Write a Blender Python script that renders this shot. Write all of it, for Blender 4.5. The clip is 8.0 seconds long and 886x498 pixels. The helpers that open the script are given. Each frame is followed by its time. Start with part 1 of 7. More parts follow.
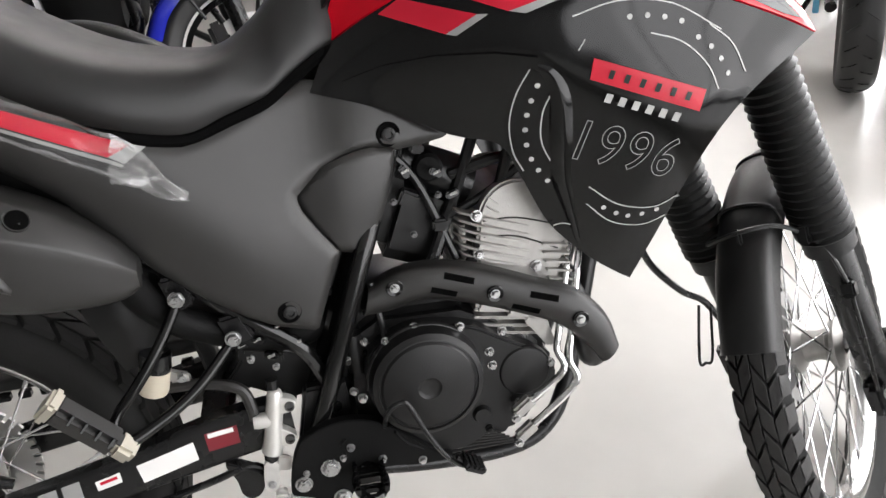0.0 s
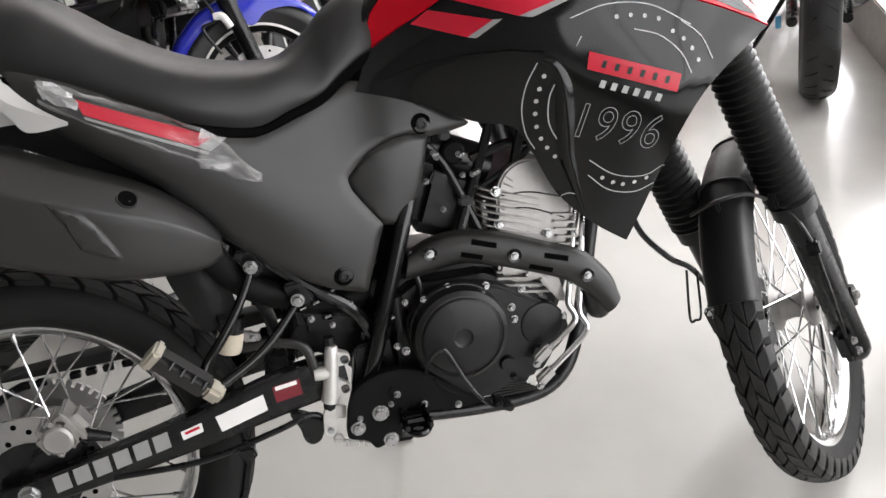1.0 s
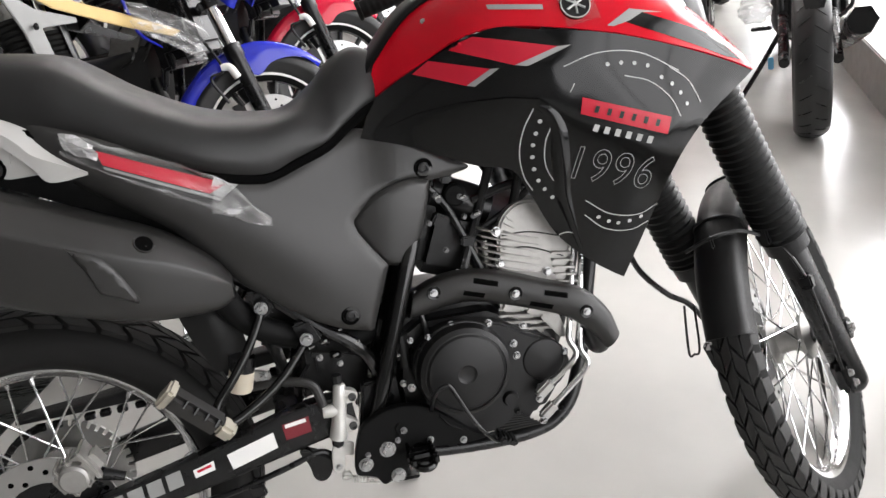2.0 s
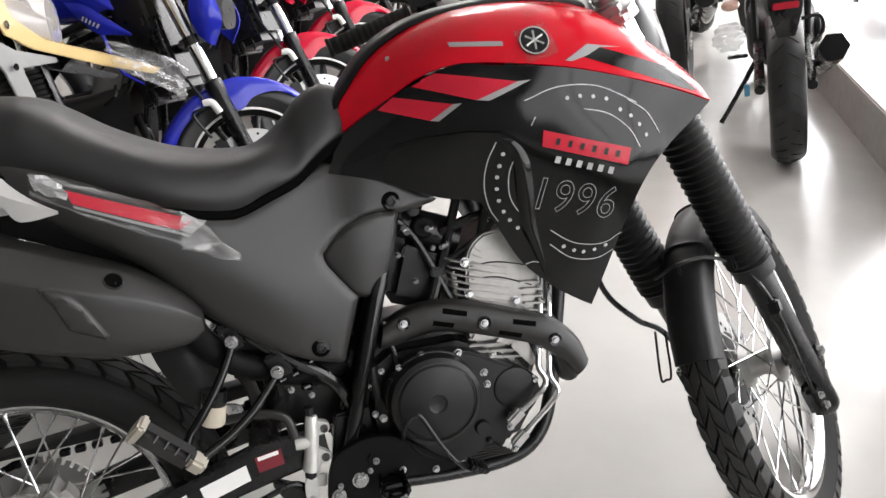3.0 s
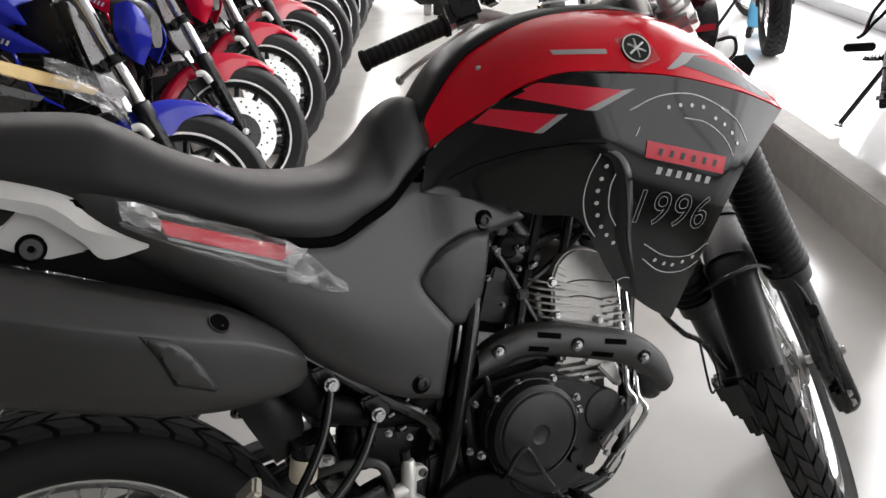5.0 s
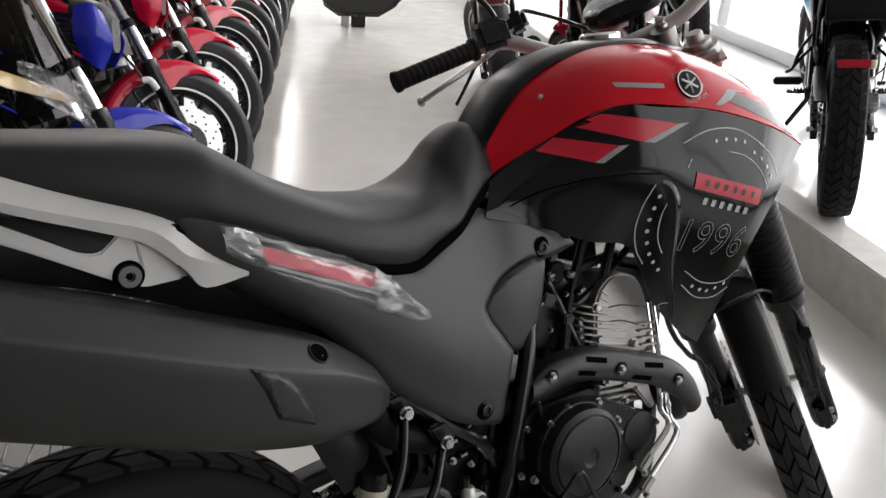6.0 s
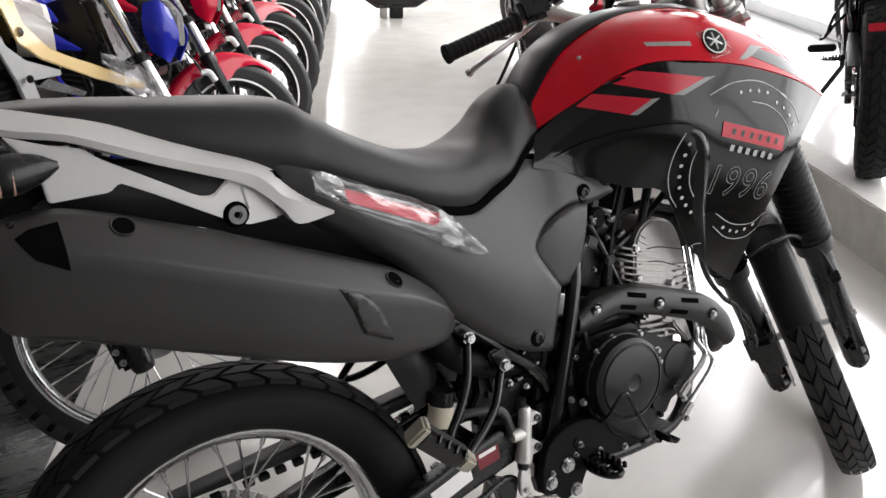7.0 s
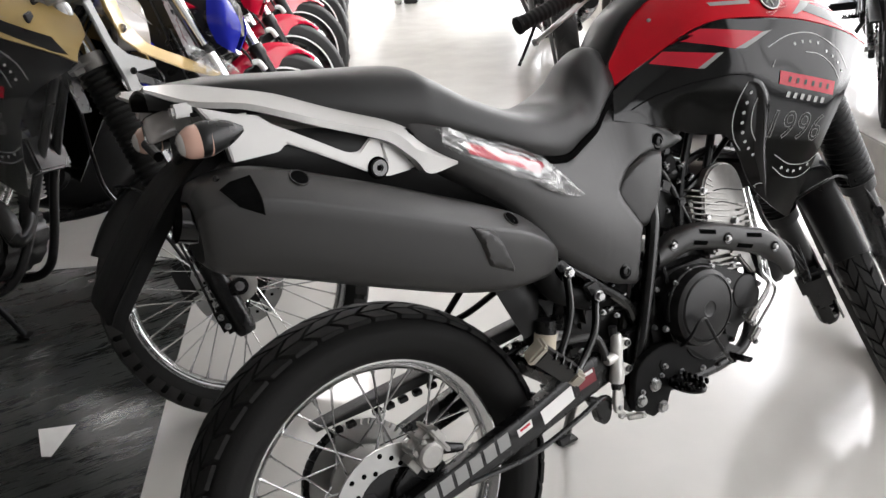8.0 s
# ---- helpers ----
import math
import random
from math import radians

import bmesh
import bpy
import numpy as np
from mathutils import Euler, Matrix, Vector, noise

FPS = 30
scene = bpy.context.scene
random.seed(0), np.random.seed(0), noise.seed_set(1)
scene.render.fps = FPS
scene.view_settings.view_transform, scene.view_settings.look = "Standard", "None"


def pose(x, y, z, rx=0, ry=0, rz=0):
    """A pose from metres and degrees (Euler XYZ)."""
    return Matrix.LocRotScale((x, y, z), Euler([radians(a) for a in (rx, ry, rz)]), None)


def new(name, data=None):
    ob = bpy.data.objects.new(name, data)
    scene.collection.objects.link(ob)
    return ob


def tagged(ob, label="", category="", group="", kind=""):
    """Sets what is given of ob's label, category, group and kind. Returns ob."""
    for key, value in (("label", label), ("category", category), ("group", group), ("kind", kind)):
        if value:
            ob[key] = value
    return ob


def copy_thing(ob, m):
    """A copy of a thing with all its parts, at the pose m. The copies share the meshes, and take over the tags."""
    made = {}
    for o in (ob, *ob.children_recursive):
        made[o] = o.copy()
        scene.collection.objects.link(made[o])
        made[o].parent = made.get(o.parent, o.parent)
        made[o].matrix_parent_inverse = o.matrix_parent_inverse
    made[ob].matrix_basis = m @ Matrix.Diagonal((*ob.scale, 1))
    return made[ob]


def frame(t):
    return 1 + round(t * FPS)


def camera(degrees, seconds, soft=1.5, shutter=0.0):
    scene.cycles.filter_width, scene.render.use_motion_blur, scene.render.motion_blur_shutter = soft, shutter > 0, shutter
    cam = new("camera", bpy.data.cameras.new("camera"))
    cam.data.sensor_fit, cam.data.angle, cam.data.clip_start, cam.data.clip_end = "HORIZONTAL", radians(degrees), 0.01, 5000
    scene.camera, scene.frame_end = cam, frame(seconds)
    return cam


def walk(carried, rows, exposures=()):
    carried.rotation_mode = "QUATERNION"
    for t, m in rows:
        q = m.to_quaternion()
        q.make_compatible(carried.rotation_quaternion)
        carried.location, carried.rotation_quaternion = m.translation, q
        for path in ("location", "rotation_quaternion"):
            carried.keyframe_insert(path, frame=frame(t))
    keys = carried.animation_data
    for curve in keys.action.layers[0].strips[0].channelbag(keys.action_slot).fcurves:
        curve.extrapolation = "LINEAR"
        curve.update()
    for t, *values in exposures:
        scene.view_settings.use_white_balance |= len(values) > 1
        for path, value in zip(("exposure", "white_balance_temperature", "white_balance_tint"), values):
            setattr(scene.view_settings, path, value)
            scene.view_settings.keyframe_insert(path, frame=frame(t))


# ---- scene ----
cam = camera(57.1, 8.0)
PATH = [
    (0.0, 0.5141, -0.8656, 1.2415, 55.67, -0.08, -12.15),
    (0.5, 0.4419, -0.9488, 1.2631, 56.77, 0.45, -14.30),
    (1.0, 0.4070, -1.0608, 1.2670, 58.28, 1.56, -14.35),
    (1.5, 0.3935, -1.0812, 1.2731, 59.72, 2.00, -14.57),
    (2.8, 0.4282, -1.1321, 1.3011, 63.03, 3.05, -14.39),
    (3.0, 0.4345, -1.1282, 1.2990, 63.18, 3.10, -15.34),
    (3.5, 0.3254, -1.1289, 1.2973, 63.67, 2.72, -18.77),
    (4.0, 0.1689, -1.1321, 1.2900, 63.69, 2.46, -21.98),
    (4.5, 0.1132, -1.0660, 1.2801, 63.99, 2.17, -23.96),
    (4.7, 0.1142, -1.0013, 1.2642, 64.30, 1.77, -24.88),
    (5.8, -0.0532, -0.8039, 1.2757, 65.66, -3.04, -32.69),
    (6.0, -0.1089, -0.7891, 1.2782, 65.69, -3.31, -33.57),
    (6.5, -0.1788, -0.8302, 1.2821, 65.45, -2.56, -33.14),
    (7.0, -0.2170, -0.9151, 1.2756, 65.06, -0.51, -31.66),
    (7.5, -0.2934, -0.9573, 1.2819, 64.60, 1.41, -31.68),
    (8.0, -0.4387, -0.9833, 1.2902, 64.06, 2.51, -32.28),
]
EXPOSURE = [(0.0, 0.19), (0.5, -0.08), (1.5, 0.01), (3.0, -0.07), (3.5, -0.19), (4.0, -0.44), (4.5, -0.55), (6.0, -0.9), (6.5, -0.83), (7.0, -0.41), (8.0, -0.17)]
walk(cam, [(t, pose(*row)) for t, *row in PATH], [(t, e, 6430, 12) for t, e in EXPOSURE])

# ---------------------------------------------------------------- light
world = bpy.data.worlds.new("world")
scene.world = world
world.use_nodes = True
wn = world.node_tree
sky = wn.nodes.new("ShaderNodeTexSky")
sky.sky_type = "NISHITA"
sky.sun_disc = False
sky.sun_elevation, sky.sun_rotation = radians(50), radians(120)
wn.nodes["Background"].inputs["Strength"].default_value = 0.12
wn.links.new(sky.outputs[0], wn.nodes["Background"].inputs[0])


def area(name, m, sx, sy, power, colour=(1, 1, 1)):
    lamp = bpy.data.lights.new(name, "AREA")
    lamp.shape, lamp.size, lamp.size_y, lamp.energy, lamp.color = "RECTANGLE", sx, sy, power, colour
    ob = new(name, lamp)
    ob.matrix_world = m
    return ob


# ---------------------------------------------------------------- materials
def material(name, colour, rough=0.5, metal=0.0, var=0.12, scale=30.0, bump=0.0, bscale=400.0, coat=0.0, ior=1.5, rvar=0.1,
             stretch=(1, 1, 1)):
    """A plain paint, plastic or metal: colour and roughness vary at two scales, with fine relief."""
    m = bpy.data.materials.new(name)
    m.use_nodes = True
    nt = m.node_tree
    b = nt.nodes["Principled BSDF"]
    co = nt.nodes.new("ShaderNodeTexCoord")
    mp = nt.nodes.new("ShaderNodeMapping")
    mp.inputs["Scale"].default_value = stretch
    nt.links.new(co.outputs["Object"], mp.inputs[0])
    n1 = nt.nodes.new("ShaderNodeTexNoise")
    n1.inputs["Scale"].default_value, n1.inputs["Detail"].default_value = scale, 6
    n2 = nt.nodes.new("ShaderNodeTexNoise")
    n2.inputs["Scale"].default_value, n2.inputs["Detail"].default_value = scale / 8, 3
    for n in (n1, n2):
        nt.links.new(mp.outputs[0], n.inputs["Vector"])
    add = nt.nodes.new("ShaderNodeMath")
    add.operation = "ADD"
    nt.links.new(n1.outputs[0], add.inputs[0])
    nt.links.new(n2.outputs[0], add.inputs[1])
    rng = nt.nodes.new("ShaderNodeMapRange")
    rng.inputs["From Min"].default_value, rng.inputs["From Max"].default_value = 0.6, 1.4
    rng.inputs["To Min"].default_value, rng.inputs["To Max"].default_value = 1 - var, 1 + var
    nt.links.new(add.outputs[0], rng.inputs["Value"])
    mix = nt.nodes.new("ShaderNodeMix")
    mix.data_type, mix.blend_type = "RGBA", "MULTIPLY"
    mix.inputs["Factor"].default_value = 1.0
    mix.inputs["A"].default_value = (*colour, 1)
    nt.links.new(rng.outputs[0], mix.inputs["B"])
    nt.links.new(mix.outputs["Result"], b.inputs["Base Color"])
    rr = nt.nodes.new("ShaderNodeMapRange")
    rr.inputs["From Min"].default_value, rr.inputs["From Max"].default_value = 0.6, 1.4
    rr.inputs["To Min"].default_value = max(0.02, rough * (1 - rvar))
    rr.inputs["To Max"].default_value = min(1.0, rough * (1 + rvar))
    nt.links.new(add.outputs[0], rr.inputs["Value"])
    nt.links.new(rr.outputs[0], b.inputs["Roughness"])
    b.inputs["Metallic"].default_value = metal
    b.inputs["IOR"].default_value = ior
    b.inputs["Coat Weight"].default_value = coat
    b.inputs["Coat Roughness"].default_value = 0.04
    if bump:
        n3 = nt.nodes.new("ShaderNodeTexNoise")
        n3.inputs["Scale"].default_value, n3.inputs["Detail"].default_value = bscale, 2
        nt.links.new(co.outputs["Object"], n3.inputs["Vector"])
        bp = nt.nodes.new("ShaderNodeBump")
        bp.inputs["Strength"].default_value, bp.inputs["Distance"].default_value = bump, 0.001
        nt.links.new(n3.outputs[0], bp.inputs["Height"])
        nt.links.new(bp.outputs[0], b.inputs["Normal"])
    return m


def film_material(name, milk0=0.02, milk1=0.2, shine=0.45, wrinkle=0.6, rough=0.26):
    """Clear packing film: mostly seen through, glossy, with milky creases."""
    m = bpy.data.materials.new(name)
    m.use_nodes = True
    nt = m.node_tree
    out = nt.nodes["Material Output"]
    nt.nodes.remove(nt.nodes["Principled BSDF"])
    clear = nt.nodes.new("ShaderNodeBsdfTransparent")
    clear.inputs[0].default_value = (0.95, 0.95, 0.95, 1)
    gloss = nt.nodes.new("ShaderNodeBsdfGlossy")
    gloss.inputs["Roughness"].default_value = rough
    milk = nt.nodes.new("ShaderNodeBsdfDiffuse")
    milk.inputs[0].default_value = (0.8, 0.8, 0.8, 1)
    co = nt.nodes.new("ShaderNodeTexCoord")
    mp = nt.nodes.new("ShaderNodeMapping")
    mp.inputs["Rotation"].default_value = (0, radians(24), 0)
    mp.inputs["Scale"].default_value = (8, 30, 45)
    nt.links.new(co.outputs["Object"], mp.inputs[0])
    n = nt.nodes.new("ShaderNodeTexNoise")
    n.inputs["Scale"].default_value, n.inputs["Detail"].default_value, n.inputs["Distortion"].default_value = 1.0, 4, 0.8
    nt.links.new(mp.outputs[0], n.inputs["Vector"])
    bp = nt.nodes.new("ShaderNodeBump")
    bp.inputs["Strength"].default_value, bp.inputs["Distance"].default_value = wrinkle, 0.006
    nt.links.new(n.outputs[0], bp.inputs["Height"])
    nt.links.new(bp.outputs[0], gloss.inputs["Normal"])
    fr = nt.nodes.new("ShaderNodeFresnel")
    fr.inputs[0].default_value = 1.5
    nt.links.new(bp.outputs[0], fr.inputs["Normal"])
    sc = nt.nodes.new("ShaderNodeMath")
    sc.operation, sc.inputs[1].default_value, sc.inputs[2].default_value, sc.use_clamp = "MULTIPLY_ADD", shine, 0.02, True
    nt.links.new(fr.outputs[0], sc.inputs[0])
    mx = nt.nodes.new("ShaderNodeMixShader")
    nt.links.new(sc.outputs[0], mx.inputs[0])
    nt.links.new(clear.outputs[0], mx.inputs[1])
    nt.links.new(gloss.outputs[0], mx.inputs[2])
    ridge = nt.nodes.new("ShaderNodeMapRange")
    ridge.inputs["From Min"].default_value, ridge.inputs["From Max"].default_value = 0.56, 0.72
    ridge.inputs["To Min"].default_value, ridge.inputs["To Max"].default_value = milk0, milk1
    nt.links.new(n.outputs[0], ridge.inputs["Value"])
    top = nt.nodes.new("ShaderNodeMixShader")
    nt.links.new(ridge.outputs[0], top.inputs[0])
    nt.links.new(mx.outputs[0], top.inputs[1])
    nt.links.new(milk.outputs[0], top.inputs[2])
    nt.links.new(top.outputs[0], out.inputs[0])
    return m


def glow(name, colour, strength):
    m = bpy.data.materials.new(name)
    m.use_nodes = True
    b = m.node_tree.nodes["Principled BSDF"]
    b.inputs["Base Color"].default_value = (0.8, 0.8, 0.8, 1)
    b.inputs["Emission Color"].default_value = (*colour, 1)
    b.inputs["Emission Strength"].default_value = strength
    return m


def glass(name, colour=(1, 1, 1)):
    m = bpy.data.materials.new(name)
    m.use_nodes = True
    b = m.node_tree.nodes["Principled BSDF"]
    b.inputs["Base Color"].default_value = (*colour, 1)
    b.inputs["Transmission Weight"].default_value = 1.0
    b.inputs["Roughness"].default_value = 0.05
    b.inputs["IOR"].default_value = 1.45
    return m


FLOOR = material("polished_grey_floor", (0.50, 0.487, 0.458), 0.17, var=0.07, scale=6, bump=0.03, bscale=40, rvar=0.4, ior=1.75)
CEIL = material("ceiling_paint", (0.60, 0.60, 0.59), 0.8, var=0.05, scale=10)
KERBM = material("rendered_concrete", (0.55, 0.54, 0.51), 0.75, var=0.14, scale=18, bump=0.3, bscale=120)
TILE = material("white_floor_tile", (0.74, 0.74, 0.73), 0.12, var=0.04, scale=5)
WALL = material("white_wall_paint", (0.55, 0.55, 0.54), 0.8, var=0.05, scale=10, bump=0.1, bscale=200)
# greys of the two unseen walls, set to shape reflections on the bikes
WALLD = material("dark_unseen_wall", (0.06, 0.0595, 0.058), 0.8, var=0.08, scale=10, bump=0.1, bscale=200)
WALLN = material("mid_grey_unseen_wall", (0.22, 0.218, 0.212), 0.8, var=0.08, scale=10, bump=0.1, bscale=200)
ALU = material("anodised_aluminium", (0.55, 0.55, 0.56), 0.35, 1.0, var=0.05)
RED = material("red_gloss_paint", (0.50, 0.003, 0.013), 0.17, var=0.04, coat=0.03, ior=1.27)
REDB = material("bright_red_enamel", (0.50, 0.005, 0.03), 0.1, var=0.04, coat=0.2, ior=1.36)
STAYG = material("grey_cast_stay", (0.22, 0.22, 0.215), 0.5, 0.2, var=0.1, bump=0.2)
REDSTK = material("red_sticker", (0.47, 0.012, 0.03), 0.22, var=0.05, ior=1.42)
BLUE = material("blue_gloss_paint", (0.018, 0.026, 0.40), 0.1, var=0.05, coat=0.2, ior=1.36)
PINK = material("faded_red_paint", (0.55, 0.05, 0.07), 0.3, var=0.05, coat=1.0)
GOLD = material("gold_paint", (0.42, 0.30, 0.11), 0.35, 0.2, var=0.05, coat=0.6)
STRIPBLK = material("smooth_black_strip", (0.004, 0.004, 0.0042), 0.3, var=0.1, ior=1.26)
STAYBLK = material("stay_enamel", (0.0025, 0.0025, 0.0025), 0.1, var=0.1, ior=1.38)
BLACKG = material("black_gloss_paint", (0.003, 0.003, 0.0031), 0.10, var=0.1, ior=1.40)
TUBEBLK = material("black_gloss_enamel", (0.004, 0.004, 0.004), 0.14, var=0.1, ior=1.45)
# near-black that paints the shade inside holes, recesses and gaps
VOID = material("hollow_shade", (0.003, 0.003, 0.003), 0.95, var=0.1, ior=1.05)
BLACKS = material("black_satin_paint", (0.006, 0.006, 0.0063), 0.28, var=0.12, ior=1.42)
PLAST = material("charcoal_textured_plastic", (0.0145, 0.0139, 0.0132), 0.41, var=0.10, scale=60, bump=0.12, bscale=1300, ior=1.50)
PLASTD = material("black_textured_plastic", (0.007, 0.007, 0.007), 0.44, var=0.1, scale=60, bump=0.35, bscale=900, ior=1.38)
VINYL = material("black_seat_vinyl", (0.0058, 0.0055, 0.0055), 0.45, var=0.1, scale=40, bump=0.10, bscale=900, ior=1.44)
RUBBER = material("tyre_rubber", (0.0085, 0.0083, 0.008), 0.72, var=0.25, scale=40, bump=0.3, bscale=300, ior=1.32)
# lighter than RUBBER: the floor's reflection is put into the front blocks' colour
TREAD = material("floor_sheen_rubber", (0.022, 0.0215, 0.021), 0.62, var=0.25, scale=60, bump=0.3, bscale=300, ior=1.4)
GUARDBLK = material("black_moulded_guard", (0.0035, 0.0035, 0.0035), 0.6, var=0.2, scale=40, bump=0.3, bscale=500, ior=1.22)
RUBGREY = material("worn_tyre_sidewall", (0.013, 0.013, 0.013), 0.5, var=0.2, scale=30, bump=0.2)
SILVER = material("silver_paint", (0.5, 0.492, 0.475), 0.36, 0.35, var=0.06)
CHROME = material("bright_steel", (0.68, 0.68, 0.68), 0.16, 1.0, var=0.06)
BARECAST = material("bare_bright_casting", (0.62, 0.61, 0.585), 0.40, 0.55, var=0.10, scale=60, bump=0.15, bscale=500)
STEEL = material("brushed_steel", (0.52, 0.52, 0.51), 0.34, 1.0, var=0.12)
CAST = material("cast_aluminium", (0.36, 0.352, 0.335), 0.46, 0.75, var=0.16, scale=60, bump=0.4, bscale=500)
ENGBLK = material("black_engine_paint", (0.0065, 0.0064, 0.0065), 0.36, var=0.14, scale=50, bump=0.25, bscale=600, ior=1.38)
BOLT = material("zinc_bolt", (0.42, 0.42, 0.42), 0.28, 0.95, var=0.1, scale=200)
WHITE = material("white_sticker", (0.78, 0.77, 0.75), 0.4, var=0.05)
MARK = material("pale_grey_print", (0.42, 0.42, 0.41), 0.4, var=0.05)
GREYSTK = material("grey_sticker", (0.26, 0.26, 0.255), 0.4, var=0.05)
BEIGE = material("bare_cast_metal", (0.46, 0.43, 0.36), 0.42, 0.5, var=0.1)
CREAM = material("cream_plastic", (0.60, 0.54, 0.43), 0.4, var=0.08)
LENSC = material("clear_lens", (0.55, 0.52, 0.5), 0.12, var=0.1, coat=1.0)
LENSO = material("orange_lens", (0.55, 0.34, 0.27), 0.15, var=0.1, coat=1.0)
BLUEPL = material("light_blue_plastic", (0.12, 0.42, 0.66), 0.4, var=0.08)
FILM = film_material("clear_packing_film")
THINFILM = film_material("thin_clear_film", 0.008, 0.05, 0.2, 0.3, 0.13)
DARKRED = material("dark_red_label", (0.16, 0.008, 0.016), 0.4, var=0.1)
FOLD = film_material("folded_packing_film", 0.10, 0.45, 0.6, 0.4)
BAG = film_material("cloudy_film_bag", 0.30, 0.75)
GUNM = material("dark_zinc", (0.10, 0.10, 0.10), 0.35, 0.9, var=0.1)
from mathutils.bvhtree import BVHTree


# ---------------------------------------------------------------- shaping helpers
def part(name, bm, mat, parent=None, label="", sharp=35):
    """One bmesh as one mesh object, a child of parent."""
    bmesh.ops.recalc_face_normals(bm, faces=bm.faces)
    me = bpy.data.meshes.new(name)
    bm.to_mesh(me)
    bm.free()
    for p in me.polygons:
        p.use_smooth = True
    me.set_sharp_from_angle(angle=radians(sharp))
    me.materials.append(mat)
    ob = new(name, me)
    ob.parent = parent
    if label:
        tagged(ob, label)
    return ob


def thing(name, label, category, group="", m=None, kind=""):
    ob = new(name)
    ob.empty_display_size = 0.1
    if m is not None:
        ob.matrix_world = m
    return tagged(ob, label, category, group, kind)


def crom(pts, n=6, closed=False):
    """Points on a smooth curve through pts."""
    P = [np.array(p, float) for p in pts]
    k = len(P)
    out = []
    for i in range(k if closed else k - 1):
        if closed:
            a, b, c, d = P[i - 1], P[i], P[(i + 1) % k], P[(i + 2) % k]
        else:
            b, c = P[i], P[i + 1]
            a = P[i - 1] if i else 2 * b - c
            d = P[i + 2] if i + 2 < k else 2 * c - b
        for j in range(n):
            u = j / n
            out.append(0.5 * (2 * b + (c - a) * u + (2 * a - 5 * b + 4 * c - d) * u * u + (3 * b - a - 3 * c + d) * u ** 3))
    if not closed:
        out.append(P[-1])
    return out


def skin(bm, rings, loop=True, caps=True, closed=False):
    """Faces between rings of points; loop: each ring is closed."""
    rows = [[bm.verts.new(tuple(p)) for p in r] for r in rings]
    n = len(rows[0])
    for i in range(len(rows) if closed else len(rows) - 1):
        a, b = rows[i], rows[(i + 1) % len(rows)]
        for j in range(n if loop else n - 1):
            bm.faces.new((a[j], a[(j + 1) % n], b[(j + 1) % n], b[j]))
    if caps and loop and not closed:
        bm.faces.new(rows[0][::-1])
        bm.faces.new(rows[-1])
    return bm


def tube(path, r, seg=10, smooth=6, bm=None, closed=False, flat=1.0):
    """A round bar along a path; r: a radius, or one for each point of the path."""
    bm = bm or bmesh.new()
    P = crom(path, smooth, closed) if smooth else [np.array(p, float) for p in path]
    if isinstance(r, (int, float)):
        R = [r] * len(P)
    else:
        R = [float(v[0]) for v in crom([(v,) for v in r], smooth)] if smooth else list(r)
    rings, up = [], None
    for i, p in enumerate(P):
        a = P[i - 1] if (i or closed) else p
        b = P[(i + 1) % len(P)] if (i + 1 < len(P) or closed) else p
        d = Vector(b - a).normalized()
        if up is None:
            up = d.orthogonal().normalized()
        up = (up - d * up.dot(d)).normalized()
        side = d.cross(up)
        rings.append([Vector(p) + (up * math.cos(q) + side * math.sin(q) * flat) * R[i] for q in
                      (2 * math.pi * k / seg for k in range(seg))])
    return skin(bm, rings, closed=closed)


def lathe(profile, seg=48, bm=None, m=None, closed=True):
    """A profile of (radius, y) turned round the Y axis; closed: the profile is a loop."""
    bm = bm or bmesh.new()
    rings = []
    for k in range(seg):
        c, s = math.cos(2 * math.pi * k / seg), math.sin(2 * math.pi * k / seg)
        ring = [Vector((r * c, y, r * s)) for r, y in profile]
        rings.append([m @ p for p in ring] if m else ring)
    return skin(bm, rings, loop=closed, caps=False, closed=True)


def disc(r, h, seg=24, m=None, bm=None, bevel=0.0):
    """A round slab of thickness h along Y, its middle at the origin of m."""
    b = min(bevel, h / 2.01, r / 2)
    prof = [(0.0001, -h / 2), (r - b, -h / 2), (r, -h / 2 + b), (r, h / 2 - b), (r - b, h / 2), (0.0001, h / 2)]
    return lathe(prof, seg, bm, m, closed=False)


def plate(outline, y0, y1, bevel=0.003, bm=None, m=None, segs=2):
    """An outline of (x, z) given thickness along Y, with rounded edges."""
    own = bmesh.new()
    f = own.faces.new([own.verts.new((x, y0, z)) for x, z in outline])
    r = bmesh.ops.extrude_face_region(own, geom=[f])
    for v in r["geom"]:
        if isinstance(v, bmesh.types.BMVert):
            v.co.y = y1
    if bevel:
        bmesh.ops.bevel(own, geom=own.edges[:], offset=bevel, segments=segs, affect="EDGES", clamp_overlap=True)
    if m:
        bmesh.ops.transform(own, matrix=m, verts=own.verts)
    if bm is None:
        return own
    return join(bm, own)


def join(bm, own):
    me = bpy.data.meshes.new("scratch")
    own.to_mesh(me)
    own.free()
    bm.from_mesh(me)
    bpy.data.meshes.remove(me)
    return bm


def box(size, m=None, bevel=0.004, bm=None, segs=2):
    own = bmesh.new()
    bmesh.ops.create_cube(own, size=1)
    bmesh.ops.scale(own, vec=size, verts=own.verts)
    if bevel:
        bmesh.ops.bevel(own, geom=own.edges[:], offset=bevel, segments=segs, affect="EDGES", clamp_overlap=True)
    if m:
        bmesh.ops.transform(own, matrix=m, verts=own.verts)
    return own if bm is None else join(bm, own)


